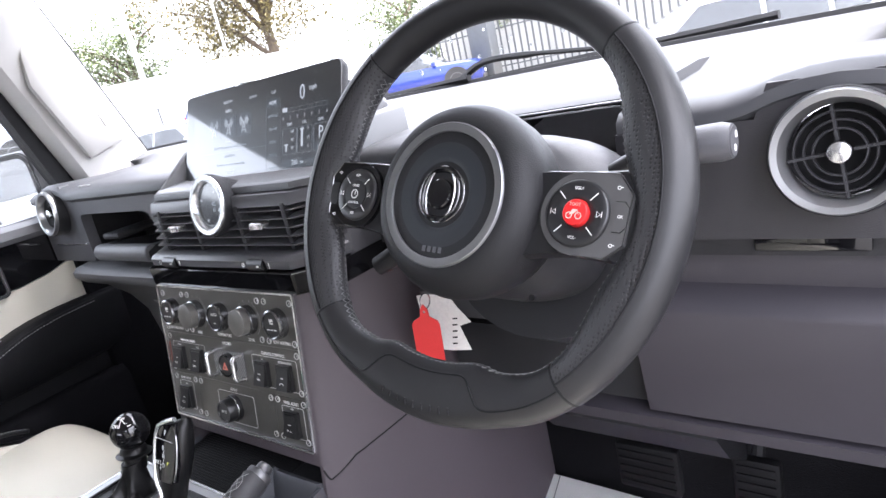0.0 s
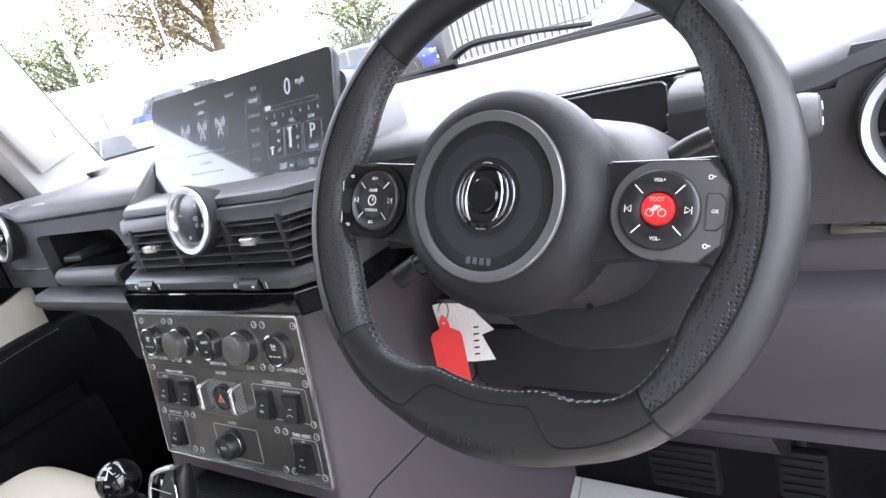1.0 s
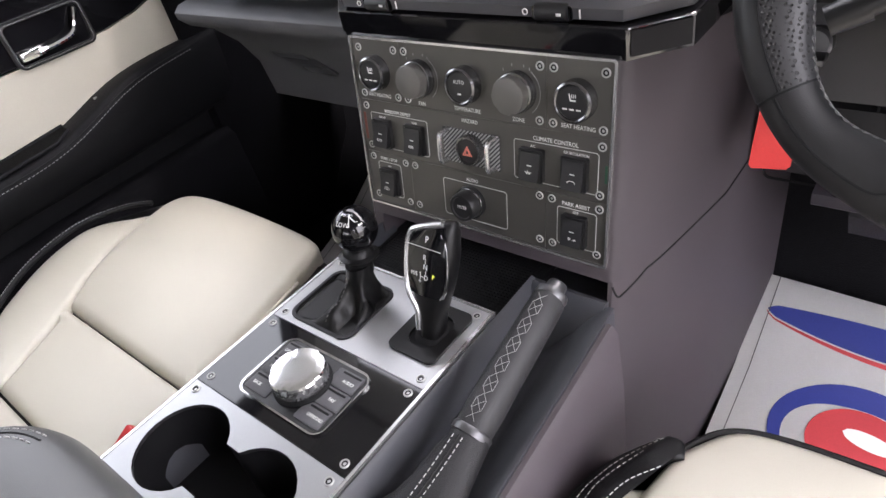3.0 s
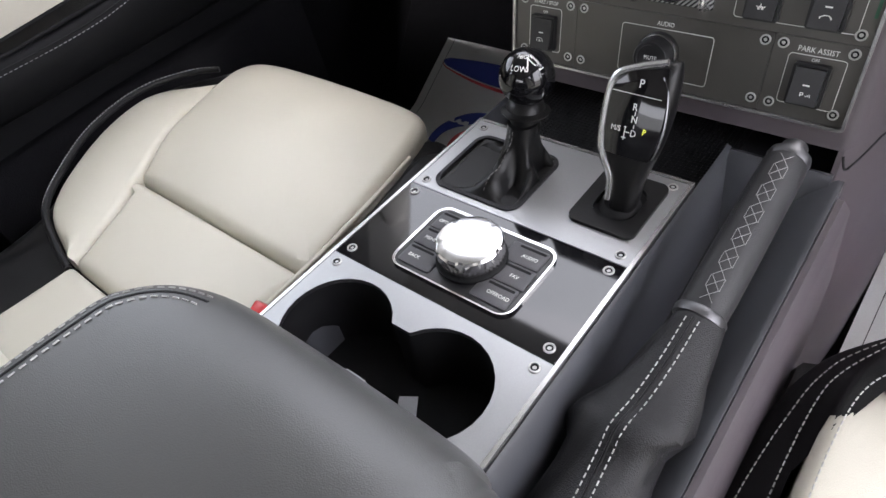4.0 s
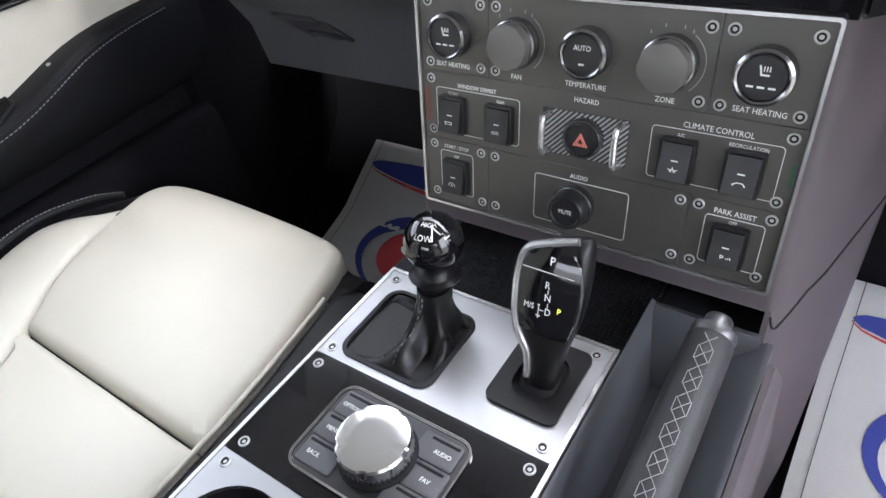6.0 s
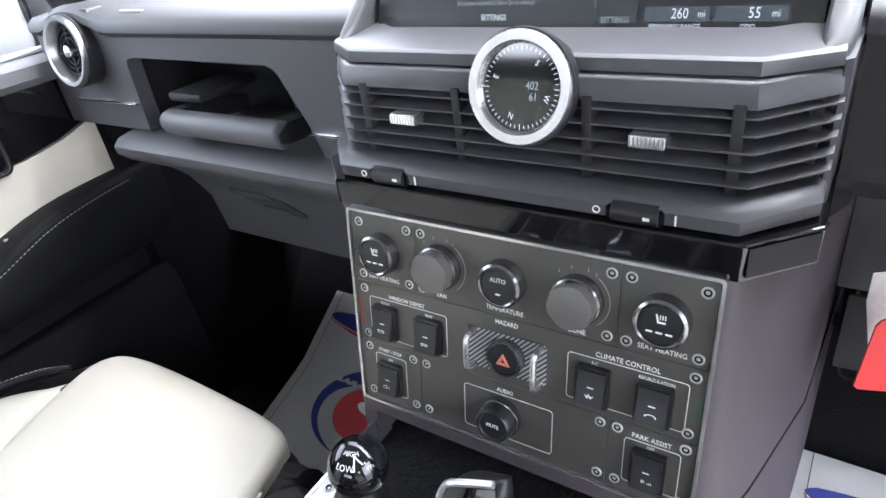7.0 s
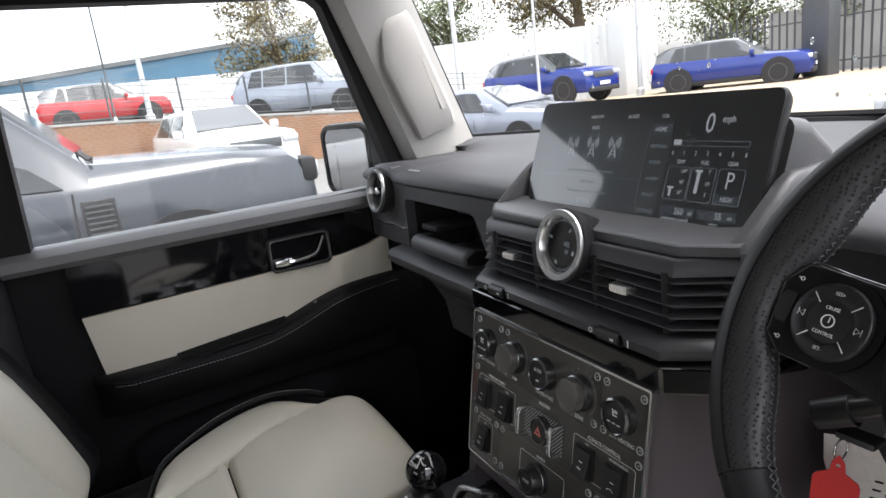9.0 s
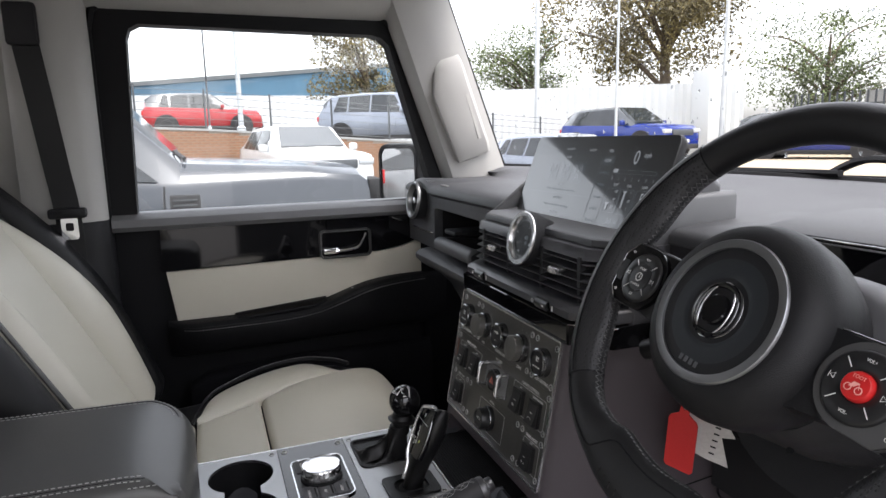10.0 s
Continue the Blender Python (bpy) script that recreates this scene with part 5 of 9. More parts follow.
def icon_box(bm, m):
    frame_line(bm, 0.0062, 0.0044, 0.0006, 0.0005, 0.0002, m)
    for k in (-1, 0, 1):
        plate(bm, rounded(0.0005, 0.0034, 0.0002, 1, 0.0014 * k, -0.0004), (), 0.0002, m)


def icon_demist(bm, m):
    plate(bm, [(-0.0036, 0.0024), (0.0036, 0.0024), (0.0028, -0.0014), (-0.0028, -0.0014)], [[(-0.0029, 0.0018), (0.0029, 0.0018), (0.0023, -0.0009), (-0.0023, -0.0009)]], 0.0002, m)
    for k in (-1, 0, 1):
        plate(bm, rounded(0.0005, 0.0034, 0.0002, 1, 0.0014 * k, -0.0012), (), 0.0002, m)


def icon_star(bm, m):
    for k in range(6):
        plate(bm, rounded(0.0006, 0.0032, 0.0002, 1, 0, 0.0022), (), 0.0002, m @ Matrix.Rotation(radians(60 * k), 4, "Z"))
    plate(bm, circle(0.0022, 0, 0, 6), [circle(0.0015, 0, 0, 6)], 0.0002, m)


def icon_car(bm, m):
    plate(bm, [(-0.004, -0.0016), (0.004, -0.0016), (0.004, 0.0004), (0.0022, 0.0022), (-0.0012, 0.0022), (-0.004, 0.0006)], [[(-0.0032, -0.001), (0.0032, -0.001), (0.0032, 0.0002), (0.0018, 0.0016), (-0.001, 0.0016), (-0.0032, 0.0003)]], 0.0002, m)


def icon_a(bm, m):
    put_text(bm, "A", 0.0046, m)
    plate(bm, circle(0.0034, 0, 0, 24), [circle(0.0029, 0, 0, 24)], 0.0002, m)


def icon_p(bm, m):
    put_text(bm, "P", 0.0066, m @ T(-0.0012, 0))
    for r in (0.0026, 0.0040, 0.0054):
        arc = [(r * math.cos(radians(a)), r * math.sin(radians(a))) for a in range(-50, 31, 16)] + [((r - 0.0005) * math.cos(radians(a)), (r - 0.0005) * math.sin(radians(a))) for a in range(30, -51, -16)]
        plate(bm, arc, (), 0.0002, m @ T(-0.0004, -0.001))


rocker(-0.1150, -0.0060, icon_demist)
rocker(-0.0702, -0.0060, icon_box)
rocker(0.0705, -0.0060, icon_star)
rocker(0.1135, -0.0060, icon_car)
rocker(-0.1137, -0.0625, icon_a)
rocker(0.1145, -0.0620, icon_p)
# printed frames and words
_bm = B()
for w, h, cx, cy in ((0.079, 0.0385, -0.0925, -0.0035), (0.0845, 0.0385, 0.0925, -0.0035), (0.0335, 0.040, -0.1135, -0.0600), (0.0785, 0.041, 0.0015, -0.0615), (0.0395, 0.0385, 0.1155, -0.0605)):
    frame_line(_bm, w, h, 0.003, 0.00045, 0.0002, T(0, 0, 0.0002), cx, cy)
for s, size, x, y in (("SEAT HEATING", 0.0054, -0.1145, 0.0352), ("FAN", 0.0054, -0.0567, 0.0335), ("TEMPERATURE", 0.0054, -0.001, 0.0348), ("ZONE", 0.0054, 0.0559, 0.0335), ("SEAT HEATING", 0.0054, 0.1145, 0.0352), ("WINDOW DEMIST", 0.0050, -0.0925, 0.0188), ("FRONT", 0.0034, -0.115, 0.0113), ("REAR", 0.0034, -0.0702, 0.0113), ("HAZARD", 0.0054, 0.001, 0.0238), ("CLIMATE CONTROL", 0.0056, 0.093, 0.0192), ("A/C", 0.0036, 0.0705, 0.0113), ("RECIRCULATION", 0.0036, 0.1135, 0.0113), ("START / STOP", 0.0046, -0.1135, -0.0362), ("OFF", 0.0034, -0.1137, -0.0448), ("AUDIO", 0.0052, 0.0, -0.0372), ("PARK ASSIST", 0.0056, 0.1145, -0.0375), ("OFF", 0.0036, 0.1145, -0.0445)):
    put_text(_bm, s, size, T(x, y, 0.0002))
part("lettering", _bm, PRINT, panel)
part("red_stripe", plate(B(), rounded(0.0035, 0.030, 0.0004, 2, -0.1413, -0.001), (), 0.0004, T(0, 0, 0.0004)), mk("faded_red_print", (0.16, 0.05, 0.035), 0.6, var=0.1), panel)
part("green_stripe", plate(B(), rounded(0.0022, 0.016, 0.0004, 2, 0.1418, -0.002), (), 0.0004, T(0, 0, 0.0004)), mk("green_print", (0.03, 0.10, 0.06), 0.6, var=0.1), panel)
# hazard button between two guard bars on a hatched field
hz = part("hazard_field", plate(B(), rounded(0.068, 0.036, 0.001, 2, 0.001, -0.0030), (), 0.001, T(0, 0, 0.0005)), BUTTON, panel, "hatched hazard switch field")
_cut = (-0.0325, 0.0345, -0.0205, 0.0145)
for _k in range(26):
    x = -0.062 + _k * 0.0042
    a, b = (x, _cut[2]), (x + 0.035, _cut[3])
    p = []
    for q, dx in ((0.0, 0.0), (1.0, 0.0), (1.0, 0.0021), (0.0, 0.0021)):
        p.append([a[0] + (b[0] - a[0]) * q + dx, a[1] + (b[1] - a[1]) * q])
    if p[2][0] < _cut[0] + 0.001 or p[0][0] > _cut[1] - 0.001:
        continue
    def clip_x(u, v):
        u, v = list(u), list(v)
        for e, o in ((u, v), (v, u)):
            for lim, sign in ((_cut[0], 1), (_cut[1], -1)):
                if (e[0] - lim) * sign < 0:
                    f = (lim - o[0]) / (e[0] - o[0])
                    e[1] = o[1] + (e[1] - o[1]) * f
                    e[0] = lim
        return u, v
    l0, l1 = clip_x(p[0], p[1]) if p[1][0] > _cut[0] else (None, None)
    r0, r1 = clip_x(p[3], p[2]) if p[3][0] < _cut[1] else (None, None)
    if l0 and r0 and abs(r1[0] - l0[0]) > 0.002:
        part("hatch_bar", plate(B(), [tuple(l0), tuple(r0), tuple(r1), tuple(l1)], (), 0.0002, T(0, 0, 0.0008)), DIM_PRINT, hz)
_h = part("hazard_button", lathe(B(), [(0.0152, 0.0), (0.0152, 0.006), (0.0142, 0.0085), (0.0128, 0.0085), (0.0122, 0.006)], T(0.002, -0.0032), 36), DARK_CHROME, hz, "round hazard button", sharp=40)
part("cap", lathe(B(), [(0.0123, 0.002), (0.0121, 0.0075), (0.0, 0.0080)], T(0.002, -0.0032), 32), BUTTON, _h)
_bm = B()
for R, r2 in ((0.0068, 0.0057), (0.0042, 0.0031)):
    plate(_bm, [(R * math.cos(radians(a)), R * math.sin(radians(a))) for a in (90, 210, 330)], [[(r2 * 0.9 * math.cos(radians(a)), r2 * 0.9 * math.sin(radians(a))) for a in (90, 210, 330)]], 0.0003, T(0.002, -0.0045, 0.0084))
part("symbol", _bm, mk("hazard_red_print", (0.75, 0.22, 0.17), 0.5, var=0.05), _h, "red hazard triangle")
for _x in (-0.0265, 0.0300):
    bm = B()
    tube(bm, curve_pts([(_x, 0.0125, 0.0), (_x, 0.0120, 0.010), (_x, 0.0085, 0.014), (_x, -0.003, 0.0145), (_x, -0.0145, 0.014), (_x, -0.018, 0.010), (_x, -0.0185, 0.0)], 4), 0.0026, 10)
    part("guard_bar", bm, SILVER, hz, "silver guard bar")


# ---- centre console ----
console = thing("centre_console", "grey centre console with silver and gloss black plates", "console")
ZP = 0.952
_bm = B()
# left flank
loft(_bm, [[(-0.1405, y, 0.9485), (-0.146, y, 0.944), (-0.158, y, 0.90), (-0.165, y, 0.80), (-0.170, y, 0.57), (-0.12, y, 0.57), (-0.12, y, 0.90), (-0.1395, y, 0.94)] for y in (-1.0, -0.5, -0.25, -0.10, -0.02)])
part("flank_passenger", _bm, FLANK, console, sharp=50)
# wall between plates and brake trough
_bm = B()
loft(_bm, [[(0.0705, y, 0.9485), (0.074, y, 0.946), (0.082, y, 0.90), (0.092, y, 0.845), (0.06, y, 0.845), (0.0690, y, 0.94)] for y in (-1.0, -0.5, -0.25, -0.112, -0.040)])
part("inner_wall", _bm, FLANK, console, sharp=50)
_bm = B()
loft(_bm, [[(0.060, y, 0.80), (0.060, y, z0 - 0.062), (0.100, y, z0 - 0.056), (0.122, y, z0 - 0.034), (0.140, y, z0 - 0.012), (0.156, y, z0 + 0.0015), (0.1605, y, z0 + 0.0015), (0.1605, y, 0.80)] for y, z0 in ((-1.0, 0.90), (-0.45, 0.905), (-0.30, 0.915), (-0.15, 0.932), (-0.062, 0.943), (-0.045, 0.944))])
part("trough_floor", _bm, FLANK, console, sharp=50)
_bm = B()
loft(_bm, [[(x, -0.038, 0.86), (x, -0.038, 0.944), (x, -0.044, 0.9465), (x, -0.049, 0.943), (x, -0.082, 0.86)] for x in (0.071, 0.11, 0.1515)])
part("trough_front", _bm, FLANK, console, sharp=50)
# outer flank beside the driver
_bm = B()
loft(_bm, [[(0.1610, y, z0 - 0.010), (0.1612, y, z0 - 0.001), (0.166, y, z0 - 0.001), (0.172, y, z0 - 0.009), (0.177, y, 0.86), (0.180, y, 0.57), (0.1610, y, 0.57), (0.1610, y, 0.86)] for y, z0 in ((-1.0, 0.90), (-0.45, 0.905), (-0.30, 0.915), (-0.15, 0.932), (-0.062, 0.943))])
part("flank_driver", _bm, TRIM_GREY, console, sharp=50)
# silver rim and three plates
_PX0, _PX1 = -0.1365, 0.0665
part("rim", plate(B(), [(_PX0 - 0.003, -0.1035), (_PX1 + 0.003, -0.1035), (_PX1 + 0.003, -0.52), (_PX0 - 0.003, -0.52)], [[(_PX0, -0.1065), (_PX1, -0.1065), (_PX1, -0.515), (_PX0, -0.515)]], 0.02, T(0, 0, ZP + 0.0006)), SILVER, console, "thin bright rim")


def rect(x0, x1, y0, y1):
    return [(x0, y0), (x1, y0), (x1, y1), (x0, y1)]


_gait = rounded(0.083, 0.074, 0.012, 5, -0.0785, -0.163)
_sel = rounded(0.050, 0.062, 0.008, 5, 0.0300, -0.152)
plate_front = part("plate_front", plate(B(), rect(_PX0 + 0.0004, _PX1 - 0.0004, -0.2085, -0.107), [_gait[::-1], _sel[::-1]], 0.004, T(0, 0, ZP)), ALU, console, "silver lever plate")
plate_gloss = part("plate_gloss", plate(B(), rect(_PX0 + 0.0004, _PX1 - 0.0004, -0.3045, -0.2095), (), 0.004, T(0, 0, ZP)), GLOSS, console, "gloss black control plate")


def cup_outline(r=0.0425, cy=-0.358, xa=-0.083, xb=0.006):
    pts = []
    a0 = 32
    for k in range(25):
        a = radians(180 - (180 - a0) + 0 + (360 - 2 * a0) * k / 24)
        pts.append((xa + r * math.cos(a), cy + r * math.sin(a)))
    for k in range(25):
        a = radians(180 + a0 + (360 - 2 * a0) * k / 24)
        pts.append((xb + r * math.cos(a), cy + r * math.sin(a)))
    return pts


_cup = cup_outline()
plate_cup = part("plate_cup", plate(B(), rect(_PX0 + 0.0004, _PX1 - 0.0004, -0.52, -0.3055), [_cup[::-1]], 0.004, T(0, 0, ZP)), ALU, console, "silver cup holder plate")
_bm = B()
loft(_bm, [[(x, y, z) for x, y in _cup] for z in (ZP - 0.0005, ZP - 0.07)], caps=False)
_bm.faces.new([_bm.verts.new((x, y, ZP - 0.07)) for x, y in _cup])
part("cup_well", _bm, RUBBER, console, "black twin cup well", sharp=60)
part("cup_label", plate(B(), [(-0.008, -0.010), (0.008, -0.009), (0.007, 0.009), (-0.008, 0.008)], (), 0.0006, T(-0.018, -0.366, ZP - 0.045) @ Matrix.Rotation(radians(25), 4, "X") @ Matrix.Rotation(0.4, 4, "Z")), mk("grey_sticker", (0.25, 0.25, 0.26), 0.6, var=0.06), console, "grey paper sticker in the cup well")
_bm = B()
box(_bm, -0.05, -0.03, -0.41, -0.395, ZP - 0.06, ZP - 0.02, 0.004)
part("cup_clip", _bm, RUBBER, console)
for _x, _y in ((-0.127, -0.1155), (0.0570, -0.1155), (-0.127, -0.2005), (0.0570, -0.2005), (-0.126, -0.2180), (0.0570, -0.2180), (-0.126, -0.2960), (0.0570, -0.2960), (-0.126, -0.3135), (0.0570, -0.3135)):
    screw(_x, _y, console, ZP, 0.0042)

# rotary controller
CTL = T(-0.0345, -0.2570, ZP)
ctl = thing("rotary_controller", "bright silver rotary knob with six black menu keys", "control knob", CTL)
for _w, _h in ((0.0, 0.0028), (0.0020, 0.0022)):
    part("bezel", plate(B(), rounded(0.112 - _w, 0.072 - _w, 0.012 - _w / 2, 6), [rounded(0.1108 - _w, 0.0708 - _w, 0.0114 - _w / 2, 6)], 0.003, T(0, 0, _h)), CHROME, ctl, "bright bezel line")
part("key_field", plate(B(), rounded(0.108, 0.068, 0.0105, 6), (), 0.002, T(0, 0, 0.0014)), BUTTON, ctl)
for _s in (-1, 1):
    for _r, _name in enumerate((("OPTION", "MENU", "BACK"), ("AUDIO", "FAV", "OFFROAD"))[(_s + 1) // 2]):
        cx, cy = _s * 0.0345, 0.0205 - 0.0205 * _r
        wid = 0.034 if _r == 1 else 0.031
        bm = B()
        loft(bm, [[(x, y, z) for x, y in rounded(wid - 2 * q, 0.0196 - 2 * q, 0.002, 3, cx, cy)] for z, q in ((0.001, 0), (0.0026, 0.0), (0.0032, 0.001))])
        key = part("menu_key", bm, FASCIA, ctl, "dark menu key")
        bm = B()
        put_text(bm, _name, 0.0047, T(_s * 0.0390, cy - 0.0015, 0.0034))
        part("lettering", bm, PRINT, key)
        # the slot isn't cut: a dark strip on the key paints its shade
        part("slot_shade", plate(B(), rounded(0.022, 0.0020, 0.0006, 2, _s * 0.0370, cy + 0.0066), (), 0.0005, T(0, 0, 0.0035)), RUBBER, key)
part("knob_foot", lathe(B(), [(0.0275, 0.0), (0.0275, 0.004), (0.0255, 0.005)], None, 40), RUBBER, ctl)
_bm = B()
_rr = []
for z, s in ((0.004, 0.97), (0.005, 1.0), (0.0130, 1.0), (0.0140, 0.985)):
    _rr.append([(0.0258 * s * (1 - 0.035 * (i % 2)) * math.cos(2 * math.pi * i / 90), 0.0258 * s * (1 - 0.035 * (i % 2)) * math.sin(2 * math.pi * i / 90), z) for i in range(90)])
loft(_bm, _rr)
part("knurled_wheel", _bm, POLISHED, ctl, "knurled silver wheel")
_bm = B()
_rr = []
for z, s in ((0.0125, 1.0), (0.0190, 1.0), (0.0208, 0.955), (0.0209, 0.94), (0.0209, 0.5)):
    _rr.append([(0.0258 * s * (0.955 if i % 18 in (0, 1, 2) and z > 0.0145 else 1.0) * math.cos(2 * math.pi * i / 90), 0.0258 * s * (0.955 if i % 18 in (0, 1, 2) and z > 0.0145 else 1.0) * math.sin(2 * math.pi * i / 90), z) for i in range(90)])
loft(_bm, _rr)
part("knob_cap", _bm, POLISHED, ctl, "polished silver knob cap", sharp=20)

# ---- transfer lever ----
lever = thing("transfer_lever", "black ball lever with leather gaiter and white markings", "gear lever")
_bm = B()
_nx, _ny = -0.0635, -0.1415  # where the stem leaves the boot
_hw, _hh, _hx, _hy = 0.0405, 0.036, -0.0785, -0.163


def boot(a, u):
    """Height of the leather over the plate: folds run from the stem into the corners."""
    fold = sum(h * math.exp(-(((math.degrees(a) - c + 180) % 360 - 180) / w) ** 2) for c, w, h in ((-100, 20, 1.0), (-45, 24, 0.9), (168, 13, 0.6), (40, 30, 0.8), (108, 18, 0.7), (-140, 7, 0.35)))
    return 0.034 * math.exp(-3.6 * u) - 0.026 * math.sin(math.pi * min(1, u * 1.08)) * (1 - min(1, fold)) + 0.015 * fold * math.sin(math.pi * u) ** 0.8 + 0.0025 * math.sin(7 * a + 9 * u) * math.sin(math.pi * u) - 0.002


_rings = []
for _k in range(13):
    u = 1 - _k / 12
    row = []
    for _i in range(56):
        a = 2 * math.pi * _i / 56
        ca, sa = math.cos(a), math.sin(a)
        reach = 9.0
        if abs(ca) > 1e-6:
            reach = min(reach, ((_hx + math.copysign(_hw, ca)) - _nx) / ca)
        if abs(sa) > 1e-6:
            reach = min(reach, ((_hy + math.copysign(_hh, sa)) - _ny) / sa)
        d = 0.0135 + (reach - 0.0135) * u ** 1.1
        row.append((_nx + d * ca, _ny + d * sa, ZP - 0.001 + boot(a, u)))
    _rings.append(row)
for _h, _r in ((0.036, 0.0138), (0.041, 0.0130)):
    _rings.append([(_nx + _r * math.cos(2 * math.pi * _i / 56), _ny + 0.002 + _r * math.sin(2 * math.pi * _i / 56), ZP + _h) for _i in range(56)])
loft(_bm, _rings)
gt = part("gaiter", _bm, SATIN_BLACK, lever, "black leather gaiter", sharp=70)
for _i in (39, 41):
    part("stitching", stitches(B(), [Vector(r[_i]) + Vector((0, -0.0004, 0.0007)) for r in _rings[1:]], 0.0028, 0.002, 0.0004), DARK_THREAD, gt)
part("gaiter_rim", plate(B(), rounded(0.087, 0.078, 0.013, 6, -0.0785, -0.163), [rounded(0.080, 0.071, 0.011, 6, -0.0785, -0.163)], 0.003, T(0, 0, ZP + 0.0016)), PLASTIC, lever)
_LM = axes((-0.0640, -0.1375, 0.982), (1, 0, 0), (0, 0.985, -0.174), (0, 0.174, 0.985))
part("collar", lathe(B(), [(0.0125, 0.0), (0.0125, 0.015), (0.0195, 0.0172), (0.0205, 0.0192), (0.0160, 0.0212), (0.0145, 0.026), (0.012, 0.028)], _LM, 28), SATIN_BLACK, lever)
_bm = B()
bmesh.ops.create_uvsphere(_bm, u_segments=36, v_segments=24, radius=0.0225, matrix=_LM @ T(0, 0, 0.0475))
ball = part("ball_knob", _bm, GLOSS, lever, "gloss black ball knob", sharp=80)
# white markings that lie on the ball
_bm = B()
_c = _LM @ T(0, 0, 0.0475)


def on_ball(u, v, R=0.0226):
    """A point of the ball's top from two angles in degrees, seen from behind the lever."""
    a, b = radians(u), radians(v)
    return _c @ Vector((R * math.sin(a) * math.cos(b), -R * math.cos(a) * math.cos(b), R * math.sin(b)))


def ball_text(s, u, v, size):
    tmp = B()
    put_text(tmp, s, size, Matrix())
    for w in tmp.verts:
        w.co = on_ball(u + math.degrees(w.co.x / 0.0226) / math.cos(radians(v)), v + math.degrees(w.co.y / 0.0226), 0.0226 + w.co.z)
    me = bpy.data.meshes.new("t")
    tmp.to_mesh(me)
    tmp.free()
    _bm.from_mesh(me)
    bpy.data.meshes.remove(me)


ball_text("LOW", 12, 34, 0.0066)
ball_text("HIGH", 22, 60, 0.0052)
tube(_bm, [on_ball(34, v) for v in range(30, 62, 5)], 0.0005, 6)
tube(_bm, [on_ball(u, 31) for u in range(27, 35, 2)], 0.0005, 6)
tube(_bm, [on_ball(34 + 3 * k, 58 - 2.5 * k) for k in range(8)], 0.0005, 6)
_tri = [on_ball(u, v) for u, v in ((58, 44), (62, 30), (75, 34))]
_bm.faces.new([_bm.verts.new(p) for p in _tri])
part("ball_marks", _bm, PRINT, ball)

# ---- gear selector ----
sel = thing("gear_selector", "gloss black gear selector with silver edge and white letters", "gear selector")
part("selector_plate", plate(B(), rounded(0.055, 0.068, 0.008, 6, 0.030, -0.152), [rounded(0.034, 0.044, 0.014, 6, 0.031, -0.152)], 0.004, T(0, 0, ZP + 0.003)), SATIN_BLACK, sel, "black selector surround")
part("selector_pit", lathe(B(), [(0.024, ZP - 0.001), (0.021, ZP - 0.005), (0.012, ZP + 0.003)], T(0.031, -0.152), 32), RUBBER, sel)
# the stalk leans forward; its broad face looks back and up
_g0, _g1 = Vector((0.034, -0.154, ZP)), Vector((0.030, -0.112, ZP + 0.100))
_d = (_g1 - _g0).normalized()
_side = Vector((1, 0, 0))
_out = _side.cross(_d).normalized() * 1.0
SELM = axes(_g0, _side, _d, _out)  # local x across, y along the stalk, z out of its face
_L = (_g1 - _g0).length
_sec = [(0.0, 0.0095, 0.010, 0.0), (0.10, 0.0105, 0.0115, 0.001), (0.22, 0.0125, 0.012, 0.0), (0.36, 0.0185, 0.0125, -0.002), (0.50, 0.0225, 0.014, -0.002), (0.65, 0.0240, 0.015, -0.001), (0.80, 0.0230, 0.015, 0.001), (0.92, 0.0205, 0.013, 0.003), (0.985, 0.0180, 0.010, 0.004), (1.0, 0.0160, 0.006, 0.004)]
_bm = B()
def slant(x, t):
    """The top of the grip rises towards the driver."""
    return t * _L + 0.35 * x * max(0.0, (t - 0.80) / 0.20) ** 1.5


loft(_bm, [[SELM @ Vector((w * (abs(math.cos(a)) ** 0.75) * math.copysign(1, math.cos(a)) + sh, slant(w * math.cos(a), t), d * (abs(math.sin(a)) ** 0.8) * math.copysign(1, math.sin(a)))) for a in [2 * math.pi * k / 24 for k in range(24)]] for t, w, d, sh in _sec])
body = part("stalk", _bm, SATIN_BLACK, sel, "black selector grip", sharp=60)
_bm = B()
_sec2 = [(0.40, 0.0165), (0.46, 0.0188), (0.55, 0.0205), (0.68, 0.0215), (0.80, 0.0210), (0.90, 0.0192), (0.965, 0.0172)]
loft(_bm, [[SELM @ Vector((w * u, slant(w * u, t), 0.0135 + 0.0022 * (1 - u * u) * 1.0 - 0.004 * max(0, t - 0.85) * 5)) for u in (-1, -0.6, -0.2, 0.2, 0.6, 1)] + [SELM @ Vector((w * u, slant(w * u, t), 0.006)) for u in (1, -1)] for t, w in _sec2])
face = part("face", _bm, GLOSS, body, "gloss black face", sharp=50)
_bm = B()
_lp = [(t, -w - 0.0008) for t, w in ((0.06, 0.008), (0.14, 0.0085), (0.24, 0.0105), (0.36, 0.0175), (0.48, 0.0208), (0.6, 0.0218), (0.72, 0.0218), (0.84, 0.0205), (0.93, 0.0180), (0.972, 0.0150))] + [(0.990, -0.009), (0.994, 0.004), (0.992, 0.0165)]
_pth = curve_pts([SELM @ Vector((x, slant(x, t), 0.0125 if t > 0.3 else 0.0105)) for t, x in _lp], 5)
tube(_bm, _pth, 0.0027, 8)
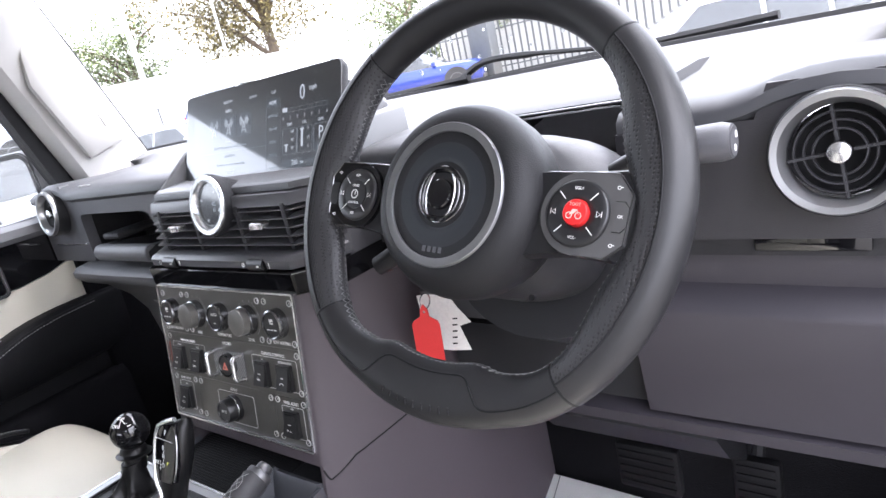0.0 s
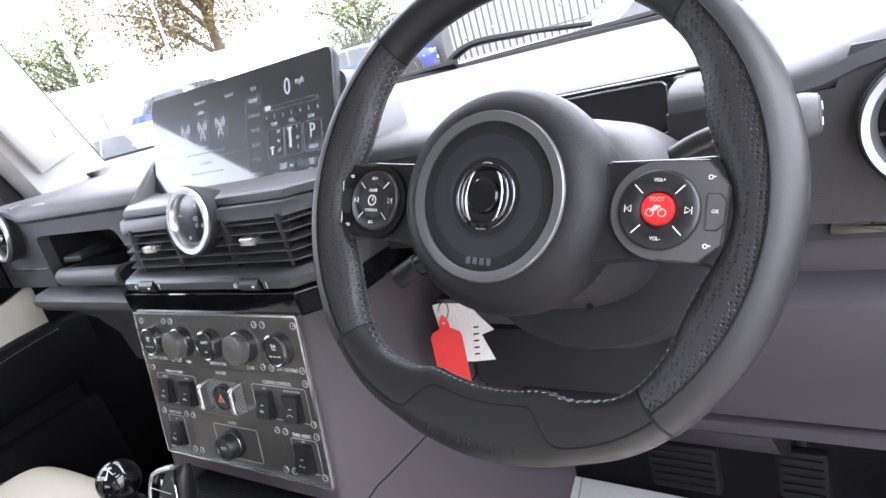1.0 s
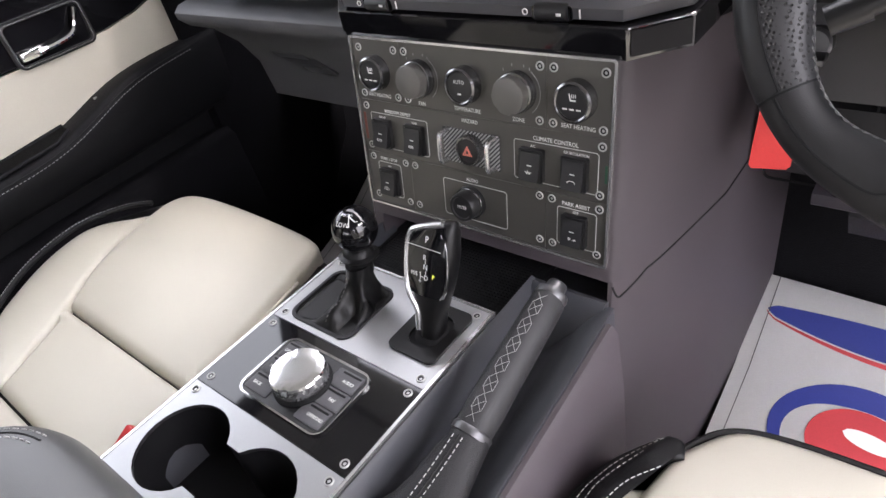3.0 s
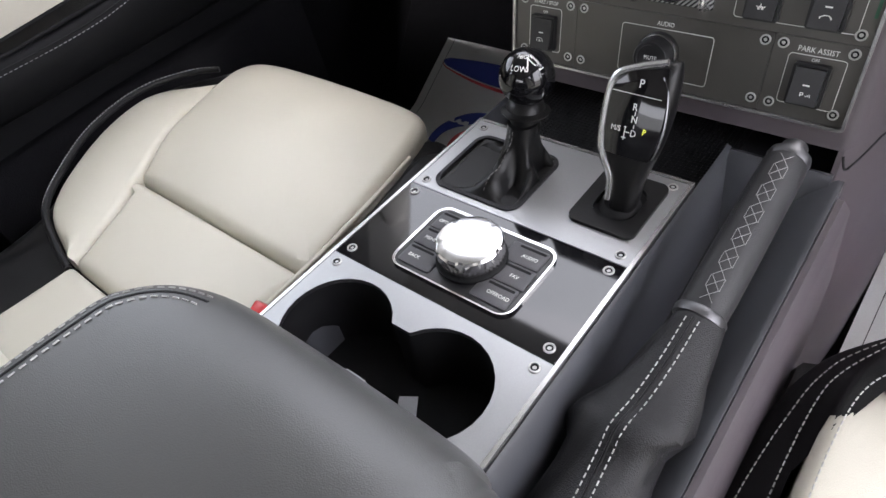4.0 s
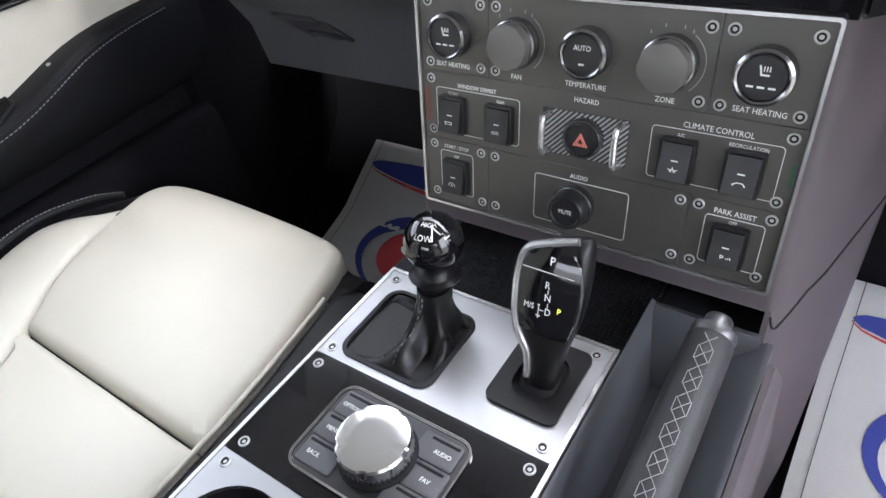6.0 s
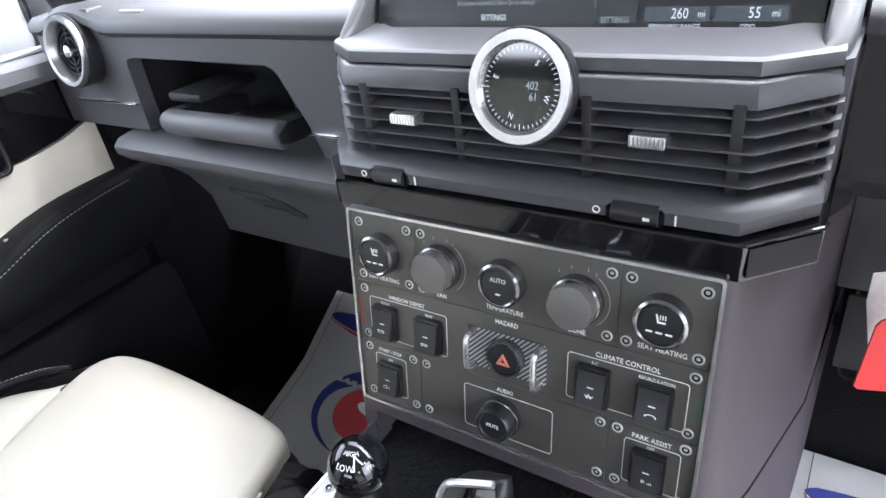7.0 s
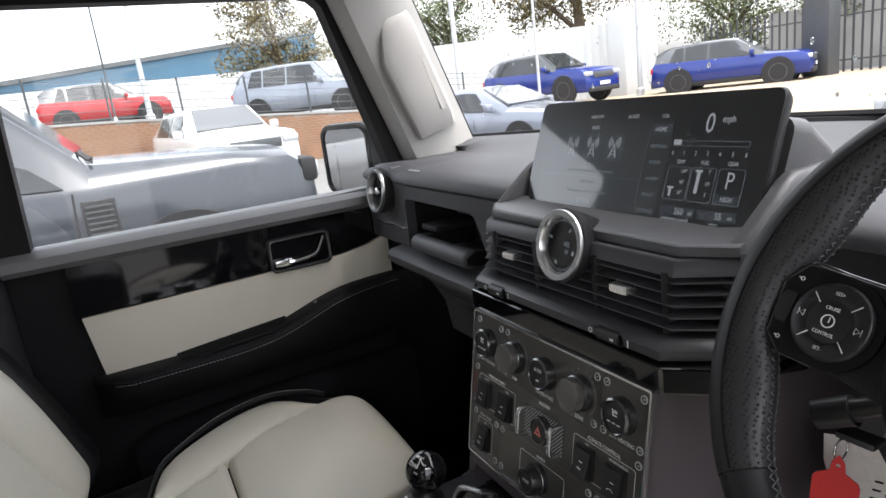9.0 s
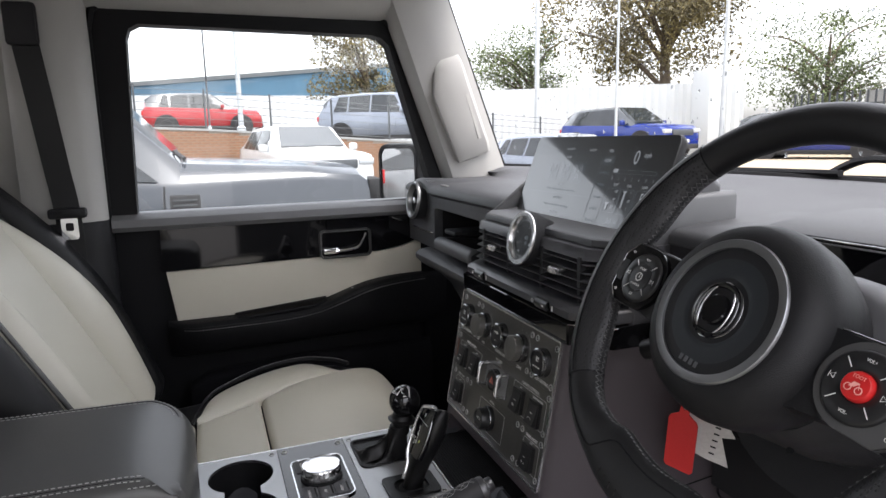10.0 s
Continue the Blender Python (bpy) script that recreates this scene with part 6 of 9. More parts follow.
part("silver_edge", _bm, SILVER, body, "bright silver edge strip")
_bm = B()
tube(_bm, curve_pts([SELM @ Vector((w, t * _L, 0.012)) for t, w in ((0.42, 0.019), (0.55, 0.0222), (0.7, 0.0228), (0.85, 0.0205), (0.95, 0.0150))], 5), 0.0010, 6)
part("silver_edge", _bm, DARK_CHROME, body)
_bm = B()
_fz = 0.0162
for s, size, x, t in (("P", 0.0085, 0.002, 0.885), ("R", 0.0070, 0.001, 0.735), ("N", 0.0070, 0.002, 0.655), ("D", 0.0070, 0.003, 0.565), ("M/S", 0.0056, -0.0105, 0.578), ("+", 0.0075, -0.0035, 0.525), ("-", 0.0075, -0.0035, 0.605)):
    put_text(_bm, s, size, SELM @ T(x, t * _L, _fz - (0.0012 if t > 0.84 else 0.0)))
for x, t, w, h in ((0.0018, 0.695, 0.0005, 0.003), (0.0025, 0.61, 0.0005, 0.003), (-0.0018, 0.567, 0.004, 0.0005), (-0.0035, 0.567, 0.0005, 0.006), (0.0, 0.815, 0.036, 0.0004)):
    plate(_bm, rounded(w, h, 0.0001, 1, x, t * _L), (), 0.0002, SELM @ T(0, 0, _fz if w < 0.03 else _fz - 0.0006))
part("lettering", _bm, PRINT, face)
_bm = B()
put_text(_bm, "P", 0.006, SELM @ T(0.0105, 0.59 * _L, _fz - 0.0006))
part("lettering", _bm, glow("yellow_indicator", (0.75, 0.8, 0.1), 0.12), face, "yellow lit letter")

# ---- hand brake ----
brake = thing("parking_brake", "black leather parking brake lever with crossed stitching and gaiter", "brake lever")
_b0, _b1 = Vector((0.1235, -0.219, 0.945)), Vector((0.127, -0.095, 0.988))
_d = (_b1 - _b0).normalized()
_up = Vector((0, 0, 1)) - _d * _d.z
_up.normalize()
_sd = _d.cross(_up).normalized()
BKM = axes(_b0, _sd, _up, _d)
_L = (_b1 - _b0).length
_bm = B()
loft(_bm, [[BKM @ Vector((r * math.cos(a), r * 1.05 * math.sin(a), z)) for a in [2 * math.pi * k / 24 for k in range(24)]] for z, r in ((0.0, 0.0150), (0.003, 0.0160), (0.02, 0.0164), (0.06, 0.0160), (_L - 0.02, 0.0152), (_L - 0.004, 0.0147), (_L, 0.0130))])
grip = part("grip", _bm, BRAKE_LEATHER, brake, "black leather grip", sharp=60)
part("grip_ring", lathe(B(), [(0.0158, -0.005), (0.0174, -0.004), (0.0177, 0.001), (0.0165, 0.003)], BKM, 32), GUNMETAL, brake, "dark metal ring")
part("end_cap", lathe(B(), [(0.0140, -0.002), (0.0148, 0.001), (0.0140, 0.005), (0.0092, 0.0065), (0.0088, 0.013), (0.0075, 0.015), (0.0, 0.0155)], BKM @ T(0, 0, _L), 28), GUNMETAL, brake, "dark metal end cap and button")
_bm = B()
_n = 13
for k in range(_n):
    za, zb = 0.006 + (_L - 0.012) * k / _n, 0.006 + (_L - 0.012) * (k + 1) / _n
    def hp(a, z):
        r = 0.0166
        return BKM @ Vector((r * math.sin(radians(a)), r * 1.05 * math.cos(radians(a)), z))
    c0 = 4
    tube(_bm, [hp(c0 - 14, za), hp(c0, (za + zb) / 2), hp(c0 + 14, zb)], 0.00022, 5)
    tube(_bm, [hp(c0 + 14, za), hp(c0, (za + zb) / 2), hp(c0 - 14, zb)], 0.00022, 5)
    if k % 2:
        tube(_bm, [hp(c0 - 16, za), hp(c0 - 16, zb)], 0.00022, 5)
        tube(_bm, [hp(c0 + 16, za), hp(c0 + 16, zb)], 0.00022, 5)
part("cross_stitching", _bm, DIM_PRINT, grip, "pale crossed stitching")
_bm = B()
_rings = []


def sag(t, stops):
    for (a, p), (b, q) in zip(stops, stops[1:]):
        if t <= b:
            u = (t - a) / (b - a)
            return p + (q - p) * (0.75 * u + 0.25 * u * u * (3 - 2 * u))
    return stops[-1][1]


for t in (0, 0.05, 0.12, 0.21, 0.30, 0.37, 0.43, 0.465, 0.50, 0.55, 0.62, 0.70, 0.78, 0.84, 0.88, 0.93, 1.0):
    c = Vector((0.1235 - 0.010 * t, -0.222 - 0.185 * t, 0.944 - 0.062 * t ** 1.15))
    ring_ = []
    for k in range(36):
        a = 2 * math.pi * k / 36
        u = min(1, max(0, t + 0.09 * math.cos(a + 0.9) + 0.02 * math.sin(3 * a)))  # folds lie askew
        w = sag(u, ((0, 0.0155), (0.10, 0.0195), (0.28, 0.0245), (0.44, 0.0365), (0.465, 0.0370), (0.50, 0.0270), (0.62, 0.0300), (0.84, 0.0430), (0.88, 0.0435), (0.92, 0.0370), (1, 0.045)))
        h = sag(u, ((0, 0.0165), (0.15, 0.0190), (0.30, 0.0215), (0.44, 0.0300), (0.48, 0.0300), (0.54, 0.0235), (0.65, 0.029), (0.85, 0.040), (1, 0.044)))
        if t > 0.1 and math.cos(a) < -0.2:
            w *= 1 + 0.16 * max(0.0, math.sin(5.2 * t + 0.4)) * (1 if 0.3 < t < 0.6 else 0.4)
        crease = 1 - 0.15 * t ** 0.5 * max(0, math.sin(2.5 * a + 16 * t + 1.2)) ** 5 - 0.14 * min(1, 4 * t) * max(0, math.sin(4 * a - 11 * t)) ** 6
        if abs(math.degrees(a) - 90) < 14:
            crease = 1 + (crease - 1) * 0.3
        if math.sin(a) < -0.5:
            h *= 0.8
        ring_.append(c + Vector((w * crease * math.cos(a) + 0.004 * t * math.sin(9 * t), 0.008 * t * math.sin(2 * a + 7 * t), h * crease * math.sin(a))))
    _rings.append(ring_)
loft(_bm, _rings)
gt = part("gaiter", _bm, GAITER, brake, "black folded leather gaiter", sharp=48)
for dx in (-0.0042, 0.0042):
    line = [Vector(r[9]) + Vector((dx, 0, 0.0006)) for r in _rings[1:]]
    part("stitching", stitches(B(), line, 0.0032, 0.002, 0.00045), THREAD, gt, "pale row of stitching")
part("seam", tube(B(), [Vector(r[9]) + Vector((0, 0, -0.0004)) for r in _rings[1:]], 0.0012, 6), LEATHER, gt)

# ---- armrest box ----
arm = thing("armrest_box", "dark grey leather armrest lid with stitched edges", "armrest")
_lid = closed_curve([(-0.126, -0.98), (-0.126, -0.98), (0.112, -0.98), (0.112, -0.98), (0.112, -0.60), (0.112, -0.436), (0.109, -0.420), (0.097, -0.4115), (0.05, -0.4085), (-0.03, -0.4085), (-0.072, -0.411), (-0.100, -0.422), (-0.118, -0.444), (-0.125, -0.475), (-0.126, -0.60)], 6)


def lid_top(x, y):
    z = 1.066 - 0.02 * (y + 0.42)
    return z - 0.020 * ((y + 0.47) / 0.06) ** 2 if y > -0.47 else z


lid = part("lid", pad(B(), _lid, 0.015, 0.085, 0.003, lid_top), ARM_LEATHER, arm, sharp=60)
_bm = box(B(), -0.118, 0.100, -0.97, -0.424, 0.58, 0.99, 0.006)
part("base", _bm, TRIM_GREY, arm)


_skin = bvhtree.BVHTree.FromPolygons([v.co.copy() for v in lid.data.vertices], [tuple(f.vertices) for f in lid.data.polygons])


def lid_line(d, keep):
    """A line on the padded lid at a distance d in from its outline."""
    out, n = [], len(_lid)
    for k in range(n):
        a, b = Vector(_lid[k - 1]), Vector(_lid[(k + 1) % n])
        t = (b - a).normalized()
        q = Vector(_lid[k]) + Vector((-t.y, t.x)) * d
        spot = _skin.ray_cast(Vector((q.x, q.y, 1.3)), Vector((0, 0, -1)))[0]
        if keep(q) and spot:
            out.append((k, spot + Vector((0, 0, 0.0005))))
    cut = next((i for i in range(1, len(out)) if out[i][0] > out[i - 1][0] + 1), 0)
    return [p for _, p in out[cut:] + out[:cut]]


def left_edge(q):
    return q.x < -0.066 and -0.95 < q.y


def right_edge(q):
    return q.x > 0.085 and -0.95 < q.y < -0.437


for _keep in (left_edge, right_edge):
    for _d in (0.0115, 0.0210):
        part("stitching", stitches(B(), lid_line(_d, _keep), 0.0036, 0.0022, 0.0006), THREAD, lid, "pale row of stitching")
    part("seam", tube(B(), [p - Vector((0, 0, 0.0007)) for p in lid_line(0.0163, _keep)], 0.0010, 6), LEATHER, lid)

# red belt buckle between seat and console
bk = thing("belt_buckle", "red and black seat belt buckle beside the seat", "belt buckle")
_bm = box(B(), -0.012, 0.012, -0.03, 0.03, -0.010, 0.010, 0.005)
bmesh.ops.transform(_bm, matrix=pose(-0.158, -0.392, 0.916, 25, 0, 0), verts=_bm.verts)
part("body", _bm, PLASTIC, bk)
_bm = box(B(), -0.010, 0.010, -0.008, 0.030, 0.002, 0.0125, 0.003)
bmesh.ops.transform(_bm, matrix=pose(-0.158, -0.392, 0.916, 25, 0, 0), verts=_bm.verts)
part("release_button", _bm, RED_PLASTIC, bk, "red release button")
_bm = box(B(), -0.172, -0.145, -0.43, -0.385, 0.85, 0.92, 0.006)
part("stem", _bm, PLASTIC, bk)


# ---- steering wheel ----
_t, _spin = radians(28), radians(-6.5)
WM = axes((0.4085, -0.008, 1.258), (1, 0, 0), (0, math.sin(_t), math.cos(_t)), (0, -math.cos(_t), math.sin(_t))) @ Matrix.Rotation(_spin, 4, "Z")
wheel = thing("steering_wheel", "black leather steering wheel with silver ring and red button", "steering wheel", WM)
RIM, THICK = 0.163, 0.0157


def rim_ring(deg, grow=0.0):
    """Cross-section of the rim at an angle, with thumb swells and a flat grip at the bottom."""
    a = radians(deg)
    d = (deg + 180) % 360 - 180
    swell = 0.0
    for c, w, h in ((18, 15, 0.013), (162, 15, 0.013), (-22, 16, 0.011), (202, 16, 0.011)):
        q = abs((deg - c + 180) % 360 - 180)
        swell += h * math.exp(-(q / w) ** 2)
    low = abs((deg - 270 + 180) % 360 - 180)
    flat = 0.007 * (1 / (1 + math.exp((low - 34) / 3.0))) + 0.010 * (1 / (1 + math.exp((low - 23) / 1.8)))
    inner = THICK + swell + flat
    R = RIM - 0.006 * (1 / (1 + math.exp((low - 30) / 4.0)))
    pts = []
    for k in range(20):
        b = 2 * math.pi * k / 20
        u, v = math.cos(b), math.sin(b)
        rad = (THICK if u > 0 else inner) * u
        pts.append(Vector(((R + rad + grow * u) * math.cos(a), (R + rad + grow * u) * math.sin(a), (THICK * 1.02 + grow) * v * (1.0 if u > 0 else 1 - 0.10 * -u))))
    return pts


def rim_arc(a0, a1, grow=0.0, n=None):
    n = n or max(4, int((a1 - a0) / 4))
    return loft(B(), [rim_ring(a0 + (a1 - a0) * k / n, grow) for k in range(n + 1)])


part("rim_top", rim_arc(46, 134), WHEEL_LEATHER, wheel, "smooth leather upper rim", sharp=60)
part("rim_side", rim_arc(-46, 46), PERF, wheel, "perforated leather grip", sharp=60)
part("rim_side", rim_arc(134, 222), PERF, wheel, "perforated leather grip", sharp=60)
low_rim = part("rim_bottom", rim_arc(222, 314, 0.0, 46), WHEEL_LEATHER, wheel, "smooth leather lower rim", sharp=60)
for _a in (46, 134, 222, 314):
    part("rim_seam", rim_arc(_a - 0.25, _a + 0.25, 0.0004, 2), RUBBER, wheel)
# outer smooth leather that wraps round the side grips
for _a0, _a1 in ((-45.5, 45.5), (134.5, 221.5)):
    bm = B()
    rows = []
    for k in range(25):
        r = rim_ring(_a0 + (_a1 - _a0) * k / 24, 0.0007)
        rows.append([r[i % 20] for i in range(-6, 6)])
    loft(bm, rows, closed=False)
    part("rim_outer", bm, WHEEL_LEATHER, wheel, sharp=80)
    bm = B()
    for i in (-6, 5):
        tube(bm, [r[0 if i < 0 else -1] for r in rows], 0.0008, 5)
    part("rim_welt", bm, RUBBER, wheel)
# embossed grip plate at the bottom
_bm = B()
rows = []
for k in range(17):
    r = rim_ring(251.5 + 37 * k / 16, 0.0003)
    rows.append([r[i] for i in range(2, 9)])
loft(_bm, rows, closed=False)
bp = part("grip_plate", _bm, WHEEL_LEATHER, low_rim, "embossed lower grip plate", sharp=80)
for k in range(9):
    r = rim_ring(258 + 3.0 * k, 0.0007)
    part("embossed_bar", tube(B(), [r[4], r[5]], 0.0008, 6), LEATHER, bp)
# seam that runs along the rim and steps up round the grip plate
_line = []
for k in range(93):
    d = 222.5 + k * 91 / 92
    f = 7.6 - 3.4 / (1 + math.exp((19.5 - abs(d - 270)) / 1.3))
    r, i = rim_ring(d, 0.0002), int(f)
    _line.append(r[i].lerp(r[i + 1], f - i))
part("plate_welt", tube(B(), _line, 0.0009, 6), RUBBER, bp)
# inner seam stitching
for _a0, _a1 in ((136, 270), (270, 404)):
    _bm = B()
    for k in range(int((_a1 - _a0) / 2.2)):
        d = _a0 + 2.2 * k
        r0, r1 = rim_ring(d, 0.0005), rim_ring(d + 2.2, 0.0005)
        tube(_bm, [r0[9], r1[11]], 0.00045, 4)
        tube(_bm, [r0[11], r1[9]], 0.00045, 4)
    part("stitching", _bm, DARK_THREAD, wheel, "grey cross stitching")

# hub drum with silver ring
hub = part("hub", lathe(B(), [(0.050, -0.055), (0.068, -0.045), (0.0765, -0.02), (0.0775, -0.004), (0.0755, 0.008), (0.0695, 0.019), (0.0610, 0.0250), (0.0553, 0.0258)], None, 64), HUB_VINYL, wheel, "black hub drum", sharp=50)
part("silver_ring", lathe(B(), [(0.0560, 0.022), (0.0558, 0.0268), (0.0548, 0.0280), (0.0498, 0.0274), (0.0488, 0.0276), (0.0480, 0.022)], None, 72), HUB_SILVER, hub, "satin silver hub ring", sharp=45)
part("hub_face", lathe(B(), [(0.0484, 0.018), (0.0484, 0.0252), (0.0300, 0.0266), (0.0262, 0.0266), (0.0245, 0.0250), (0.0, 0.0250)], None, 56), HUB_FACE, hub, "dark hub face", sharp=60)
_bm = B()
def oval(rx, ry, r, z, sub=8):
    """A closed oval bar lying on the hub."""
    return loft(B(), [[Vector(((rx + r * math.cos(t)) * math.cos(a), (ry + r * math.cos(t)) * math.sin(a), z + r * math.sin(t))) for t in [2 * math.pi * j / sub for j in range(sub)]] for a in [2 * math.pi * i / 48 for i in range(48)]], loop=True)


_bm.free()
part("emblem_ring", oval(0.0210, 0.0208, 0.0012, 0.0258), DARK_CHROME, hub, "chrome emblem ring", sharp=70)
part("emblem_ring", oval(0.0132, 0.0212, 0.0010, 0.0272), CHROME, hub, "chrome emblem oval", sharp=70)
part("emblem_ring", oval(0.0170, 0.0200, 0.0010, 0.0266), DARK_CHROME, hub, "chrome emblem oval", sharp=70)
part("emblem_core", lathe(B(), [(0.0118, 0.025), (0.0114, 0.0292), (0.0102, 0.0300), (0.0, 0.0300)], None, 32), GLOSS, hub, sharp=30)
for _s in (-1, 1):
    part("emblem_bar", tube(B(), [(0.0205 * math.sin(radians(a)), _s * 0.0192 * math.cos(radians(a)), 0.0268) for a in range(-50, 51, 10)], [0.0004 + 0.0022 * math.cos(radians(a * 1.7)) for a in range(-50, 51, 10)], 8), GLOSS, hub)
_bm = B()
for k in range(4):
    plate(_bm, rounded(0.0032, 0.0045, 0.0004, 1, -0.008 + 0.0052 * k, -0.042), (), 0.0003, T(0, 0, 0.0262))
part("airbag_bars", _bm, FASCIA, hub)

# spokes and button pods
POD_GREY = mk("satin_grey_pod", (0.060, 0.0595, 0.060), 0.42, grain=1500, bump=0.08, var=0.06)
for _s in (-1, 1):
    bm = B()
    secs = []
    for t in [k / 10 for k in range(11)]:
        x = 0.066 + (0.158 - 0.066) * t
        top, bot = 0.024 + 0.004 * t * t, -0.032 - 0.006 * (2 * t - 1) ** 2
        zc = 0.002 * (1 - t)
        secs.append([(_s * x, top, zc + 0.004), (_s * x, top + 0.001, zc - 0.006), (_s * x, top - 0.004, zc - 0.016), (_s * x, bot + 0.004, zc - 0.016), (_s * x, bot, zc - 0.006), (_s * x, bot + 0.002, zc + 0.004), (_s * x, (top + bot) / 2, zc + 0.006)])
    loft(bm, secs)
    sp = part("spoke", bm, HUB_VINYL, wheel, "black wheel spoke", sharp=50)
    bm = B()
    tube(bm, [(_s * 0.074, 0.0250, 0.004), (_s * 0.11, 0.0262, 0.003), (_s * 0.140, 0.0285, 0.002)], 0.0007, 6)
    part("chrome_line", bm, DARK_CHROME, sp)
    # pod: a round dial with a squared outer end
    cx, cy = 0.1065, -0.0035
    out = []
    for k in range(19):
        a = radians(90 + 10 * k)
        out.append((_s * (cx + 0.0282 * math.cos(a)), cy + 0.0282 * math.sin(a)))
    out += [(_s * x, y) for x, y in ((cx + 0.022, cy - 0.0282), (cx + 0.034, cy - 0.018), (cx + 0.036, cy + 0.015), (cx + 0.025, cy + 0.0282))]
    bm = plate(B(), out, (), 0.014, T(0, 0, 0.0105))
    pod = part("button_pod", bm, GLOSS if _s < 0 else POD_GREY, sp, "button pod")
    bm = B()
    tube(bm, [(x, y, 0.0105) for x, y in (out[18:] + out[:1])], 0.0005, 6)
    part("pod_edge", bm, DARK_CHROME, pod)
    k = part("button_dial", lathe(B(), [(0.0232, 0.008), (0.0229, 0.0124), (0.0214, 0.0136), (0.0108, 0.0131), (0.0097, 0.0122)], T(_s * cx, cy), 40), BUTTON, pod, "round button dial", sharp=50)
    if _s > 0:
        part("red_button", lathe(B(), [(0.0094, 0.010), (0.0092, 0.0148), (0.0083, 0.0160), (0.0, 0.0164)], T(cx, cy), 36), RED_PLASTIC, k, "red round button")
        bm = B()
        for dx in (-0.0034, 0.0034):
            plate(bm, circle(0.0024, cx + dx, cy - 0.0022, 18), [circle(0.0018, cx + dx, cy - 0.0022, 18)], 0.0003, T(0, 0, 0.0168))
        plate(bm, [(cx - 0.0034, cy - 0.0018), (cx - 0.0012, cy + 0.0020), (cx + 0.0022, cy + 0.0020), (cx + 0.0034, cy - 0.0018), (cx + 0.0020, cy + 0.0012), (cx + 0.0, cy - 0.0010)], (), 0.0003, T(0, 0, 0.0168))
        put_text(bm, "TOOT", 0.0034, T(cx, cy + 0.0052, 0.0166))
        part("symbol", bm, mk("pale_red_print", (0.80, 0.38, 0.33), 0.5, var=0.05), k)
    else:
        part("set_button", lathe(B(), [(0.0128, 0.010), (0.0126, 0.0140), (0.0, 0.0148)], T(-cx, cy), 36), BUTTON, k)
        bm = B()
        plate(bm, circle(0.0040, -cx, cy, 20), [circle(0.0033, -cx, cy, 20)], 0.0003, T(0, 0, 0.0151))
        plate(bm, rounded(0.0006, 0.0036, 0.0002, 1, -cx + 0.0006, cy + 0.001), (), 0.0003, T(0, 0, 0.0151))
        put_text(bm, "CRUISE", 0.0030, T(-cx, cy + 0.0075, 0.0149))
        put_text(bm, "CONTROL", 0.0030, T(-cx, cy - 0.0075, 0.0149))
        part("symbol", bm, PRINT, k)
    bm = B()
    for a in (45, 135, 225, 315):
        plate(bm, rounded(0.0005, 0.0070, 0.0002, 2, 0, 0.0162), (), 0.0004, T(_s * cx, cy, 0.0140) @ Matrix.Rotation(radians(a), 4, "Z"))
    words = (("VOL+", 0, 0.0166), ("VOL-", 0, -0.0166)) if _s > 0 else (("RES+", 0, 0.0166), ("SET-", 0, -0.0166))
    for wd, dx, dy in words:
        put_text(bm, wd, 0.0030, T(_s * cx + dx, cy + dy, 0.0140))
    for dx in (-1, 1):
        x0 = _s * cx + dx * 0.0166
        tube(bm, [(x0 - dx * 0.0016, cy - 0.0018, 0.0141), (x0 + dx * 0.0014, cy, 0.0141), (x0 - dx * 0.0016, cy + 0.0018, 0.0141), (x0 - dx * 0.0016, cy - 0.0018, 0.0141)], 0.0002, 4)
        tube(bm, [(x0 + dx * 0.0020, cy - 0.0020, 0.0141), (x0 + dx * 0.0020, cy + 0.0020, 0.0141)], 0.0002, 4)
    if _s > 0:
        put_text(bm, "OK", 0.0030, T(cx + 0.0300, cy, 0.0116))
    for dy in (-0.021, 0.021):
        plate(bm, circle(0.0013, _s * (cx + 0.0262), cy + dy * 0.9, 14), [circle(0.0009, _s * (cx + 0.0262), cy + dy * 0.9, 14)], 0.0003, T(0, 0, 0.0109))
        plate(bm, rounded(0.0016, 0.0005, 0.0002, 1, _s * (cx + 0.0282), cy + dy * 0.9 + 0.0003), (), 0.0003, T(0, 0, 0.0109))
    part("lettering", bm, PRINT, k)
    _key = [(_s * (cx + x), cy + y) for x, y in ((0.0255, -0.0098), (0.0312, -0.0098), (0.0345, -0.0064), (0.0348, 0.0060), (0.0318, 0.0096), (0.0255, 0.0096))]
    bm = plate(B(), _key, (), 0.003, T(0, 0, 0.0113))
    part("side_key", bm, BUTTON if _s < 0 else POD_GREY, pod)
    part("key_gap", tube(B(), [(x, y, 0.0106) for x, y in _key], 0.0006, 5), RUBBER, pod)

# ---- steering column ----
CMX = axes((0.411, -0.008, 1.258), (1, 0, 0), (0, math.sin(_t), math.cos(_t)), (0, -math.cos(_t), math.sin(_t)))
col = thing("steering_column", "dark plastic steering column shroud behind the wheel", "steering column", CMX)
_bm = B()
rr = []
for z, w, h, dy in ((-0.040, 0.062, 0.060, -0.006), (-0.060, 0.070, 0.064, -0.008), (-0.10, 0.072, 0.064, -0.008), (-0.16, 0.064, 0.058, -0.006), (-0.24, 0.06, 0.055, 0.0)):
    rr.append([(w * (abs(math.cos(a)) ** 0.8) * math.copysign(1, math.cos(a)), dy + h * (abs(math.sin(a)) ** 0.9) * math.copysign(1, math.sin(a)), z) for a in [2 * math.pi * k / 28 for k in range(28)]])
loft(_bm, rr)
part("shroud", _bm, PLASTIC, col, "dark lower shroud", sharp=60)
_bm = B()
rr = []
